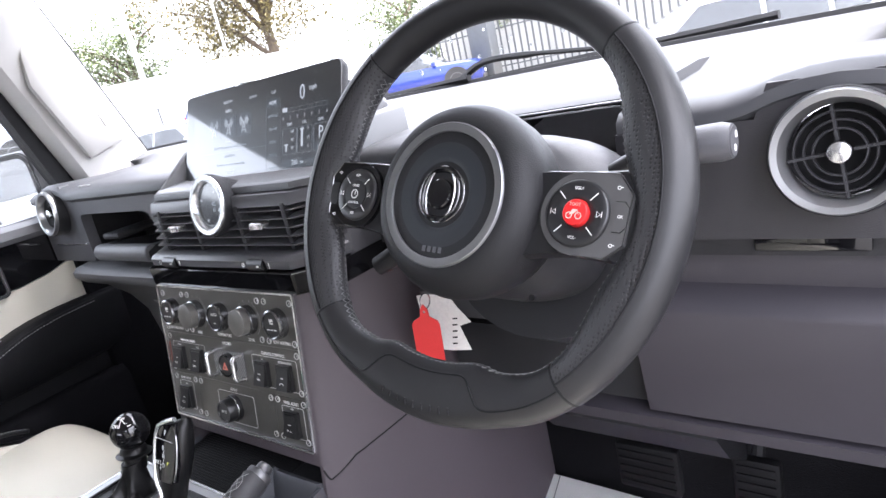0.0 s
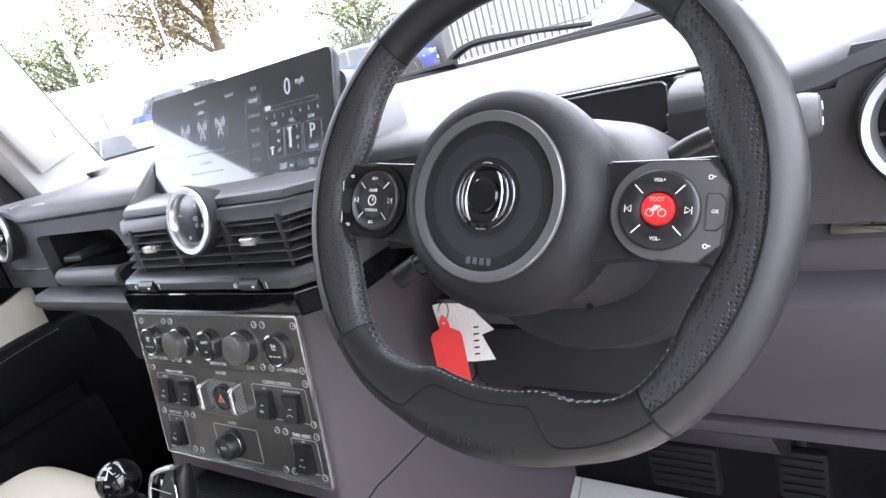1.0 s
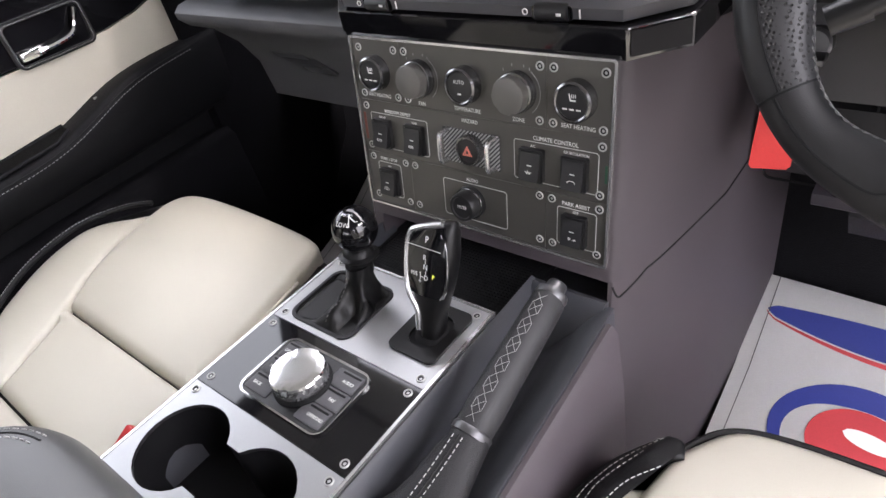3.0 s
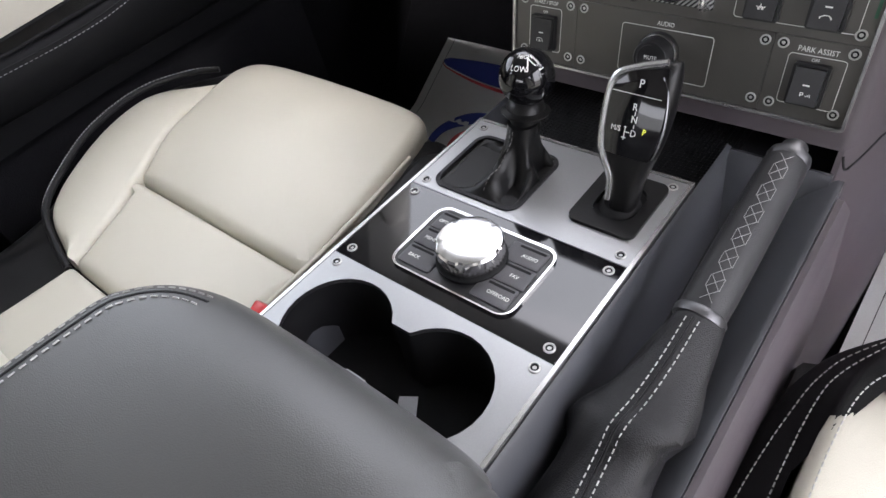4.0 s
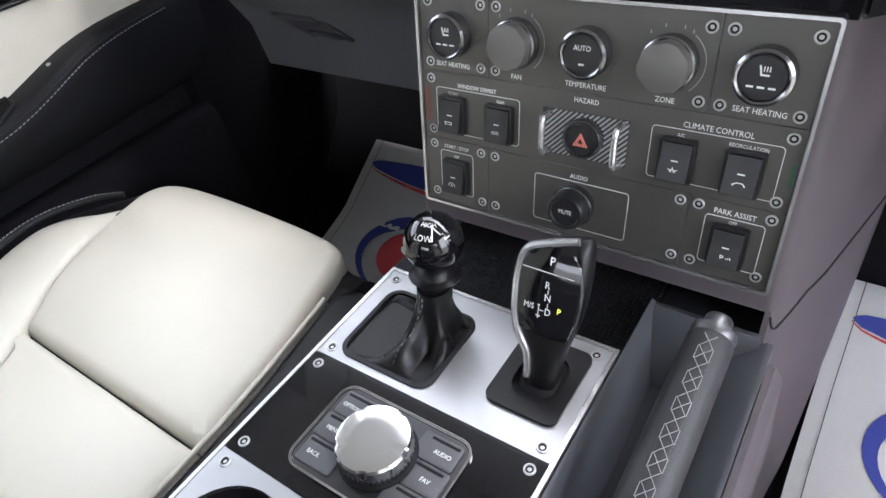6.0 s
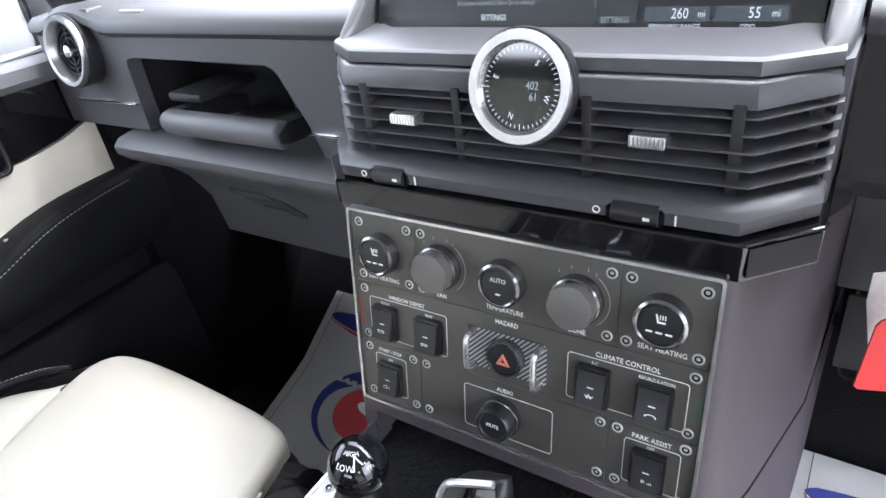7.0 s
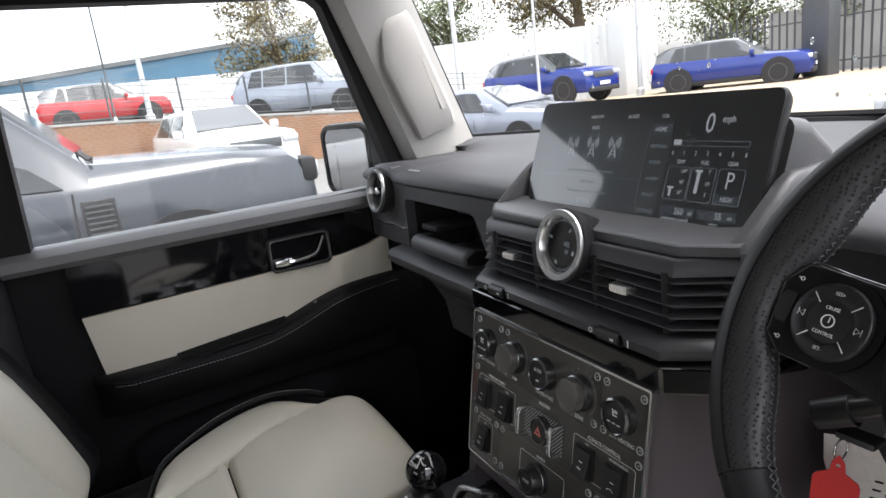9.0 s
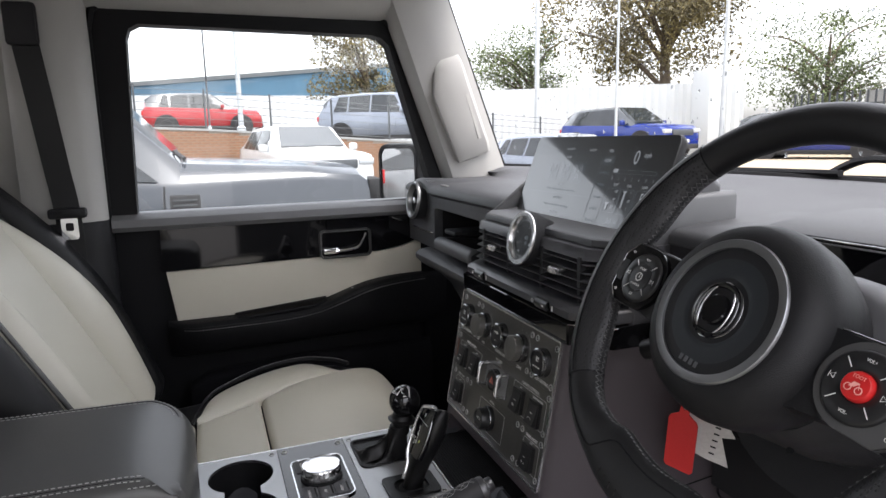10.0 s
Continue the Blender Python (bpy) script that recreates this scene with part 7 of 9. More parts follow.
for z, s in ((-0.055, 0.94), (-0.075, 1.0), (-0.13, 1.05), (-0.19, 1.08)):
    rr.append([(0.105 * s * math.cos(a), -0.01 + 0.090 * s * (0.75 if math.sin(a) > 0 else 1.0) * math.sin(a), z) for a in [2 * math.pi * k / 32 for k in range(32)]])
loft(_bm, rr[2:])
part("lower_cover", _bm, PLASTIC, col, sharp=60)
_bm = B()
rr = []
for z, w, h, dy in ((-0.046, 0.072, 0.058, 0.0), (-0.060, 0.088, 0.066, 0.002), (-0.085, 0.098, 0.068, 0.004), (-0.130, 0.104, 0.066, 0.006), (-0.175, 0.106, 0.060, 0.008)):
    rr.append([(w * (abs(math.cos(a)) ** 0.7) * math.copysign(1, math.cos(a)), dy + h * max(0.0, math.sin(a)) ** 0.7 - (0.012 if math.sin(a) < -1e-6 else 0.0), z) for a in [2 * math.pi * k / 36 for k in range(36)]])
loft(_bm, rr)
part("upper_cover", _bm, FASCIA, col, "grey upper column cowl", sharp=60)
part("cover_screw", lathe(B(), [(0.0025, 0), (0.0025, 0.002), (0.0, 0.002)], T(0.035, -0.070, -0.055), 10), RUBBER, col)

for _pts, _lab, _tipm in (
    ([(0.06, 0.015, -0.075), (0.10, 0.040, -0.076), (0.132, 0.049, -0.076)], "black stalk with round grey control end", 1),
    ([(-0.06, 0.0, -0.05), (-0.10, -0.030, -0.05), (-0.118, -0.040, -0.048)], "black indicator stalk behind the wheel", 0),
):
    st = thing("column_stalk", _lab, "stalk", CMX, "column stalks")
    part("lever", tube(B(), curve_pts(_pts, 5), 0.0075, 12), BUTTON, st)
    if _tipm:
        bm = tube(B(), [(0.130, 0.049, -0.076), (0.135, 0.049, -0.076), (0.170, 0.050, -0.075), (0.177, 0.050, -0.075)], [0.010, 0.0135, 0.0142, 0.0125], 24)
        tp = part("stalk_end", bm, FASCIA, st, "grey turning end", sharp=50)
        bm = lathe(B(), [(0.0112, 0.0), (0.0112, 0.0015), (0.0, 0.002)], axes((0.1765, 0.050, -0.075), (0, 0, -1), (0, 1, 0), (1, 0, 0)), 24)
        part("end_face", bm, FASCIA, tp)
        bm = B()
        for dy in (-0.005, 0.005):
            plate(bm, circle(0.0026, 0, dy, 16), [circle(0.0018, 0, dy, 16)], 0.0004, axes((0.1790, 0.050, -0.075), (0, 0, -1), (0, 1, 0), (1, 0, 0)))
        part("end_marks", bm, PRINT, tp)
    else:
        part("stalk_end", tube(B(), [(-0.112, -0.037, -0.049), (-0.132, -0.048, -0.048)], [0.010, 0.0095], 16), BUTTON, st)

# ---- key with red tag and paper label, hanging from the column ----
keys = thing("car_key", "car key hanging from the column with red tag and paper label", "key")
_kx, _ky, _kz = 0.243, 0.098, 1.118
_bm = B()
lathe(_bm, [(0.013, 0.0), (0.013, 0.012), (0.0105, 0.014)], axes((_kx + 0.012, _ky + 0.035, _kz + 0.012), (1, 0, 0), (0, 0.2, 0.98), (0, -0.98, 0.2)), 24)
part("lock", _bm, GUNMETAL, keys, "metal ignition lock")
_bm = box(B(), _kx - 0.006, _kx + 0.024, _ky + 0.004, _ky + 0.022, _kz + 0.004, _kz + 0.010, 0.002)
part("key_blade", _bm, GUNMETAL, keys)
part("key_ring", ring(B(), 0.009, 0.0008, axes((_kx, _ky + 0.004, _kz - 0.004), (0, 1, 0), (0, 0, 1), (1, 0, 0)), 24, 6), SILVER, keys)
_KM = axes((_kx + 0.004, _ky - 0.006, _kz - 0.010), (0.93, 0.36, 0), (0, 0, 1), (0.36, -0.93, 0)) @ Matrix.Rotation(radians(-4), 4, "Z")
_tag = [(1.12 * _u, 1.10 * _v) for _u, _v in ((-0.004, 0.0), (0.0, 0.006), (0.004, 0.0), (0.005, -0.008), (0.013, -0.013), (0.0145, -0.017), (0.0145, -0.066), (0.012, -0.069), (-0.0125, -0.069), (-0.015, -0.066), (-0.015, -0.017), (-0.013, -0.013), (-0.005, -0.008))]
_bm = plate(B(), _tag, [circle(0.0018, 0, -0.003, 12)], 0.0016, _KM)
part("red_tag", _bm, TAG_RED, keys, "red key tag")
_bm = B()
_po = [(-0.026, 0.004), (0.008, 0.008), (0.020, -0.014), (0.034, -0.034), (0.020, -0.038), (0.030, -0.070), (0.006, -0.069), (-0.010, -0.066), (-0.024, -0.020)]
plate(_bm, _po, (), 0.0006, _KM @ T(0.010, 0.002, -0.030) @ Matrix.Rotation(radians(6), 4, "Y"))
pl = part("paper_label", _bm, LABEL_PAPER, keys, "crumpled white paper label")
_bm = B()
for k in range(5):
    plate(_bm, rounded(0.006, 0.0018, 0.0004, 1, 0.0215 - 0.001 * k, -0.026 - 0.008 * k), (), 0.0003, _KM @ T(0.004, 0.0, -0.0288) @ Matrix.Rotation(radians(6), 4, "Y"))
part("printed_bars", _bm, RUBBER, pl)


# ---- seats ----
def seat(sx, label, shift=0.0):
    """A front seat; sx = -1 on the passenger side, 1 on the driver's. Widths run from the console outwards."""
    s = thing("front_seat", label, "car seat", T(0, shift, 0), group="front seats")

    def seat_top(lift, wing=0.0):
        def height(x, y):
            far = abs(x)
            z = 0.878 + lift + 0.014 * (y + 0.30) + wing * max(0, far - 0.50)
            if y > -0.13:
                z -= 1.1 * (y + 0.13) ** 2
            return z
        return height

    def cushion(pts, depth, r, crown, lift=0.0, wing=0.0):
        return pad(B(), [(sx * x, y) for x, y in closed_curve(pts)], r, depth, crown, seat_top(lift, wing))

    seam = [(0.221, -0.2995), (0.221, -0.2995), (0.520, -0.2995), (0.520, -0.2995)]
    front = [(0.560, -0.236), (0.588, -0.168), (0.614, -0.105), (0.624, -0.070), (0.612, -0.040), (0.575, -0.026), (0.50, -0.022), (0.40, -0.025), (0.32, -0.031), (0.282, -0.043), (0.261, -0.070), (0.246, -0.12), (0.233, -0.19), (0.226, -0.26)]
    if sx > 0:
        front = [(x, y - 0.020 if y > -0.08 else y) for x, y in front]
    part("cushion_front", cushion(seam + front, 0.10, 0.013, 0.020), CREAM, s, "cream leather cushion front", sharp=75)
    part("cushion_middle", cushion([(0.215, -0.424), (0.215, -0.424), (0.454, -0.424), (0.454, -0.424), (0.482, -0.364), (0.519, -0.3025), (0.519, -0.3025), (0.221, -0.3025), (0.221, -0.3025)], 0.10, 0.012, 0.006, -0.001), CREAM, s, "cream leather cushion middle", sharp=75)
    part("cushion_rear", cushion([(0.212, -0.62), (0.212, -0.62), (0.47, -0.62), (0.47, -0.62), (0.452, -0.427), (0.452, -0.427), (0.214, -0.427), (0.214, -0.427)], 0.10, 0.012, 0.006, 0.002), CREAM, s, "cream leather cushion rear", sharp=75)
    inner = [(0.456, -0.422), (0.485, -0.360), (0.522, -0.300), (0.562, -0.234), (0.590, -0.166), (0.6125, -0.106)]
    outer = [(0.470, -0.424), (0.568, -0.392), (0.632, -0.312), (0.664, -0.235), (0.662, -0.172), (0.622, -0.108)]
    inner, outer = ([(sx * p.x, p.y) for p in curve_pts([(x, y, 0) for x, y in q], 6)] for q in (inner, outer))
    def bolster_top(x, y):
        return seat_top(0.002, 0.06)(x, y) - 0.9 * max(0.0, y + 0.20) ** 1.6

    part("bolster_outer", padded_band(B(), inner, outer, 0.010, 0.12, bolster_top), CREAM, s, "cream leather side bolster", sharp=75)
    shell = [(0.222, -0.62), (0.222, -0.62), (0.222, -0.10), (0.255, -0.050), (0.36, -0.026), (0.56, -0.020), (0.625, -0.040), (0.655, -0.090), (0.688, -0.150), (0.697, -0.215), (0.678, -0.290), (0.636, -0.358), (0.600, -0.410), (0.590, -0.50), (0.590, -0.62), (0.590, -0.62)]
    if sx > 0:
        shell = [(x, y - 0.016 if y > -0.06 else y) for x, y in shell]
        shell[2:4] = [(0.226, -0.185), (0.268, -0.105)]
    part("cushion_shell", cushion(shell, 0.17, 0.026, 0.0, -0.018, 0.10), LEATHER, s, "black leather cushion shell", sharp=75)
    rim = [(0.450, -0.432), (0.512, -0.418), (0.570, -0.396), (0.616, -0.347), (0.654, -0.290), (0.673, -0.226), (0.671, -0.176), (0.646, -0.126), (0.618, -0.098)]
    top = seat_top(0.004, 0.10)
    line = [Vector((sx * p.x, p.y, top(p.x, p.y) - 0.004)) for p in curve_pts([(x, y, 0) for x, y in rim], 6)]
    part("piping", tube(B(), line, 0.0042, 8), LEATHER, s, "black leather piping")
    part("stitching", stitches(B(), [p + Vector((sx * 0.004, 0, 0.0034)) for p in line], 0.0035, 0.0022, 0.0005), THREAD, s, "pale row of stitching")
    if sx < 0:
        part("bolster_inner", cushion([(0.164, -0.62), (0.164, -0.62), (0.2175, -0.62), (0.2175, -0.62), (0.219, -0.30), (0.228, -0.19), (0.239, -0.115), (0.228, -0.088), (0.205, -0.085), (0.178, -0.11), (0.166, -0.16)], 0.13, 0.010, 0.0, -0.006), LEATHER, s, "black leather inner bolster", sharp=75)
        piping = seat_top(-0.003)
        part("bolster_strip", tube(B(), [(sx * p.x, p.y, piping(p.x, p.y)) for p in curve_pts([(0.2165, -0.61, 0), (0.2180, -0.45, 0), (0.2205, -0.30, 0), (0.2295, -0.19, 0), (0.2400, -0.115, 0)], 6)], 0.0026, 8), CREAM, s, "narrow cream leather piping", sharp=75)
        edge = [(0.2115, -0.60), (0.2130, -0.45), (0.2155, -0.30), (0.2245, -0.19), (0.235, -0.115)]
        top = seat_top(-0.0055)
        part("stitching", stitches(B(), [(sx * p.x, p.y, top(p.x, p.y)) for p in curve_pts([(x, y, 0) for x, y in edge], 6)], 0.0035, 0.0022, 0.0005), THREAD, s)
    else:
        brim = seat_top(-0.006)
        part("front_piping", tube(B(), [(sx * p.x, p.y, brim(p.x, p.y)) for p in curve_pts([(0.243, -0.125, 0), (0.258, -0.088, 0), (0.280, -0.062, 0), (0.32, -0.049, 0), (0.40, -0.043, 0), (0.50, -0.040, 0), (0.575, -0.044, 0), (0.614, -0.060, 0)], 6)], 0.0034, 8), LEATHER, s, "black leather front piping")
        # the bolster beside the brake lever: black band, then cream
        band = [(0.164, -0.62), (0.164, -0.62), (0.214, -0.62), (0.214, -0.62), (0.206, -0.30), (0.2065, -0.20), (0.2145, -0.155), (0.235, -0.132), (0.258, -0.118), (0.258, -0.118), (0.250, -0.102), (0.225, -0.107), (0.200, -0.122), (0.187, -0.150), (0.177, -0.200), (0.170, -0.27), (0.166, -0.40)]
        def side_top(x, y):
            return seat_top(0.010)(x, y) - 1.15 * max(0.0, 0.216 - abs(x) + 0.35 * max(0.0, y + 0.17))

        part("bolster_inner", pad(B(), [(sx * x, y) for x, y in closed_curve(band)], 0.0055, 0.13, 0.0, side_top), LEATHER, s, "black leather inner bolster", sharp=75)
        cream = [(0.213, -0.62), (0.213, -0.62), (0.262, -0.62), (0.262, -0.62), (0.262, -0.30), (0.262, -0.19), (0.259, -0.142), (0.259, -0.142), (0.238, -0.146), (0.219, -0.166), (0.2105, -0.20), (0.210, -0.30)]
        def strip_top(x, y):
            return seat_top(0.010)(x, y) - 0.40 * max(0.0, y + 0.195)

        part("bolster_strip", pad(B(), [(sx * x, y) for x, y in closed_curve(cream)], 0.010, 0.10, 0.003, strip_top), CREAM, s, "cream leather bolster strip", sharp=75)
        for off, pts in ((0, [(0.169, -0.58), (0.171, -0.40), (0.175, -0.27), (0.183, -0.200), (0.193, -0.152), (0.206, -0.124), (0.235, -0.100)]), (1, [(0.178, -0.58), (0.180, -0.40), (0.183, -0.27), (0.190, -0.200), (0.199, -0.155), (0.211, -0.130), (0.240, -0.107)]), (2, [(0.205, -0.58), (0.203, -0.40), (0.200, -0.30), (0.201, -0.20), (0.2085, -0.157), (0.228, -0.124)]), (3, [(0.221, -0.58), (0.2195, -0.40), (0.2185, -0.30), (0.219, -0.21), (0.2265, -0.166), (0.246, -0.136)])):
            part("stitching", stitches(B(), [(sx * p.x, p.y, (side_top if off < 3 else seat_top(0.0125))(p.x, p.y) + (0.001 if off in (1, 2) else -0.003 if off == 0 else 0.0)) for p in curve_pts([(x, y, 0) for x, y in pts], 6)], 0.0035, 0.0022, 0.0005), THREAD, s, "pale row of stitching")
    bm = box(B(), *sorted((sx * 0.175, sx * 0.62)), -0.62, -0.085, 0.64, 0.80, 0.02)
    part("seat_base", bm, PLASTIC, s)
    for y in (-0.5, -0.15):
        part("seat_runner", box(B(), *sorted((sx * 0.22, sx * 0.60)), y - 0.02, y + 0.02, 0.575, 0.65, 0.004), DARK_CHROME, s)
    # backrest, leaning back
    lean = radians(27)
    o = Vector((0, -0.540, 0.905))
    up, out = Vector((0, -math.sin(lean), math.cos(lean))), Vector((0, math.cos(lean), math.sin(lean)))

    def back(a, b, h0, h1, depth, r, crown, lift, rx=None, hollow=0.0, fade=0.0):
        lo, hi = sorted((sx * a, sx * b))
        def warp(p):
            t = (p.y - h0) / (h1 - h0)
            pinch = 1 - 0.10 * max(0, t - 0.55)
            c = sx * 0.405
            x = c + (p.x - c) * pinch
            return o + Vector((x, 0, 0)) + up * p.y + out * (p.z + lift - hollow * math.sin(math.pi * min(1, max(0, t))) - fade * max(0, t - 0.38) ** 1.6)
        return pillow(B(), lo, hi, h0, h1, depth, r, crown, warp, 10, 16, rx)

    part("backrest", back(0.285, 0.530, -0.02, 0.54, 0.10, 0.03, 0.008, 0.020, None, 0.0, 0.02), CREAM, s, "cream leather backrest", sharp=70)
    part("back_bolster", back(0.505, 0.622, -0.04, 0.50, 0.12, 0.040, 0.012, 0.036, 0.050, -0.020, 0.17), CREAM, s, "cream back bolster", sharp=70)
    part("back_bolster", back(0.236, 0.300, -0.04, 0.50, 0.12, 0.03, 0.008, 0.032, 0.030, 0.0, 0.06), CREAM, s, "cream back bolster", sharp=70)
    part("back_side", back(0.168, 0.244, -0.05, 0.57, 0.15, 0.04, 0.0, 0.020, 0.035, 0.0, 0.06), LEATHER, s, "black leather backrest side", sharp=70)
    part("back_edge", back(0.612, 0.700, -0.05, 0.56, 0.13, 0.028, 0.0, 0.040, 0.028, -0.022, 0.13), LEATHER, s, "black leather backrest edge", sharp=70)
    part("back_shell", back(0.168, 0.668, -0.05, 0.62, 0.13, 0.05, 0.0, 0.006, 0.035, 0.0, 0.03), LEATHER, s, "black leather backrest shell", sharp=70)
    bm = B()
    zip_line = [o + Vector((sx * 0.232, 0, 0)) + up * h + out * (0.020 - 0.06 * max(0, h / 0.6 - 0.38) ** 1.6) for h in (0.0, 0.15, 0.3, 0.45, 0.55)]
    tube(bm, zip_line, 0.004, 8)
    part("zip_piping", bm, ARM_LEATHER, s)
    return s


seat(-1, "cream and black leather passenger seat")
seat(1, "cream and black leather driver seat", -0.006)


# ---- paper floor mats ----
def paper_mat(x0, x1, pts, cx, cv, label):
    """pts: (y, z) from the front edge down to the back; the print is a swirl of plain arcs."""
    m = thing("paper_floor_mat", label, "floor mat", group="paper floor mats")
    run = [0.0]
    for a, b in zip(pts, pts[1:]):
        run.append(run[-1] + math.hypot(b[0] - a[0], b[1] - a[1]))

    def at(x, v, up=0.0):
        for i in range(len(run) - 1):
            if v <= run[i + 1] or i == len(run) - 2:
                t = (v - run[i]) / (run[i + 1] - run[i])
                break
        y, z = pts[i][0] + (pts[i + 1][0] - pts[i][0]) * t, pts[i][1] + (pts[i + 1][1] - pts[i][1]) * t
        return Vector((x, y, z + 0.004 * math.sin(9 * x + 7 * v) + up))

    def skin(inside, up):
        """A sheet over a polar grid: rows of (x, v) points."""
        bm = B()
        g = [[bm.verts.new(at(x, v, up)) for x, v in row] for row in inside]
        for a, b in zip(g, g[1:]):
            bridge(bm, a, b, False)
        return bm

    n = 18
    bm = skin([[(x0 + (x1 - x0) * i / 12, run[-1] * j / n) for i in range(13)] for j in range(n + 1)], 0.0)
    bmesh.ops.solidify(bm, geom=bm.faces[:], thickness=0.002)
    sheet = part("sheet", bm, PAPER, m, "white paper sheet", sharp=60)

    # the swirl: a blue crescent round a red disc with a pale lens
    def crescent(rx, rv, a0, a1, thick, mat_, up):
        rows = []
        for k in range(41):
            q = k / 40
            a = radians(a0 + (a1 - a0) * q)
            w = thick * (min(1, q * 6) ** 0.6) * min(1, (1 - q) * 2.2) ** 0.8 + 0.0006
            rows.append([(cx + (rx - w * j / 3) * math.cos(a), cv - (rv - w * j / 3) * math.sin(a)) for j in range(4)])
        part("printed_arc", skin(rows, up), mat_, sheet)

    crescent(0.102, 0.078, -75, 262, 0.028, INK_BLUE, 0.0012)
    rows = [[(cx + 0.058 * q / 5 * math.cos(radians(10 * k)), cv + 0.049 * q / 5 * math.sin(radians(10 * k))) for q in range(6)] for k in range(37)]
    part("printed_arc", skin(rows, 0.0012), INK_RED, sheet)
    rows = [[(cx - 0.020 + 0.060 * k / 16, cv - 0.014 + 0.006 * k / 16 + 0.011 * math.sqrt(max(0.0, 1 - (k / 8 - 1) ** 2)) * q) for q in (-1, 0, 1)] for k in range(17)]
    part("printed_lens", skin(rows, 0.0020), PAPER, sheet)
    span = x1 - x0 - 0.030

    def swoosh(x):
        """Upper and lower edge of the blue band at a part of the width."""
        u = min(1.0, max(0.0, (x - x0 - 0.016) / span))
        up_, lo = 0.043 - 0.050 * u + 0.045 * u * u, 0.055 + 0.085 * u - 0.105 * u * u
        end = min(1, u / 0.035) ** 0.5
        mid = 0.0490
        return mid + (up_ - mid) * end, mid + (lo - mid) * end

    xs = [x0 + 0.016 + span * (k / 40) ** 1.3 for k in range(41)]
    part("printed_band", skin([[(x, swoosh(x)[0] + (swoosh(x)[1] - swoosh(x)[0]) * q) for q in (0, 0.5, 1)] for x in xs], 0.0012), INK_BLUE, sheet)
    part("printed_band", skin([[(x, swoosh(x)[1] + 0.0022 + (0.001 + 0.014 * ((x - x0) / span) * (1.25 - (x - x0) / span)) * q) for q in (0, 1)] for x in xs], 0.0012), INK_RED, sheet)
    # the fold isn't shaped: a thin dark strip paints its shade on the paper
    part("crease", skin([[(x0 + 0.018 + d, run[-1] * k / n) for d in (0, 0.0011)] for k in range(n + 1)], 0.0015), ARM_LEATHER, sheet)


paper_mat(0.208, 0.60, [(0.335, 0.700), (0.22, 0.625), (0.10, 0.592), (-0.12, 0.586)], 0.371, 0.189, "white paper floor mat with blue and red print, driver side")
paper_mat(-0.60, -0.22, [(0.37, 0.710), (0.24, 0.630), (0.10, 0.592), (-0.12, 0.586)], -0.42, 0.20, "white paper floor mat with blue and red print, passenger side")


# ---- outside: a sloping car yard ----
ASPHALT = mk("wet_grey_asphalt", (0.13, 0.125, 0.12), 0.75, grain=40, bump=0.4, var=0.2, stain=0.4)
GRAVEL = mk("tan_gravel", (0.27, 0.215, 0.15), 0.9, grain=25, bump=0.6, var=0.2, stain=0.5)
BRICK = mk("brown_brick", (0.27, 0.145, 0.085), 0.9, grain=30, bump=0.5, var=0.25, stain=2)
MORTAR = mk("pale_mortar", (0.28, 0.24, 0.20), 0.95, grain=60, bump=0.4, var=0.1)
CONCRETE = mk("grey_concrete", (0.28, 0.28, 0.27), 0.9, grain=20, bump=0.4, var=0.15, stain=1)
WHITE_METAL = mk("white_corrugated_sheet", (0.50, 0.515, 0.515), 0.5, grain=10, var=0.05, stain=0.6)
BLUE_METAL = mk("blue_cladding", (0.07, 0.16, 0.24), 0.5, grain=10, var=0.08, stain=0.5)
GALV = mk("galvanised_steel", (0.42, 0.44, 0.45), 0.5, metal=0.3, grain=20, var=0.08)
DARK_STEEL = mk("dark_painted_steel", (0.05, 0.055, 0.06), 0.5, grain=20, var=0.1)
BARK = mk("grey_brown_bark", (0.10, 0.075, 0.05), 0.95, grain=30, bump=0.8, var=0.3)
TYRE = mk("black_tyre", (0.015, 0.015, 0.016), 0.85, grain=100, bump=0.4, var=0.15)
RIM_MAT = mk("dark_alloy", (0.08, 0.08, 0.085), 0.35, metal=0.7, grain=100, var=0.05)
RIM_PALE = mk("silver_alloy", (0.45, 0.45, 0.46), 0.3, metal=0.8, grain=100, var=0.05)
CAR_GLASS = mk("tinted_car_glass", (0.02, 0.025, 0.028), 0.06, grain=50, var=0.05, coat=1.0, spec=1.0)
LAMP = mk("clear_headlamp", (0.5, 0.52, 0.54), 0.12, metal=0.4, grain=50, var=0.05)
TAIL = mk("red_tail_lamp", (0.4, 0.01, 0.01), 0.2, grain=50, var=0.05)
YELLOW_PLATE = mk("white_number_plate", (0.6, 0.6, 0.58), 0.5, var=0.05)


def leaves(name, a, b):
    m = mk(name, a, 0.6, grain=2.0, var=0.35, stain=0.5, tint=b)
    n, l = m.node_tree.nodes, m.node_tree.links
    bsdf = n["Principled BSDF"]
    geo, hs = n.new("ShaderNodeNewGeometry"), n.new("ShaderNodeHueSaturation")
    rng_ = n.new("ShaderNodeMapRange")
    rng_.inputs["To Min"].default_value, rng_.inputs["To Max"].default_value = 0.55, 1.6
    l.new(geo.outputs["Random Per Island"], rng_.inputs["Value"])
    l.new(rng_.outputs["Result"], hs.inputs["Value"])
    old = bsdf.inputs["Base Color"].links[0].from_socket
    l.new(old, hs.inputs["Color"])
    l.new(hs.outputs["Color"], bsdf.inputs["Base Color"])
    return m


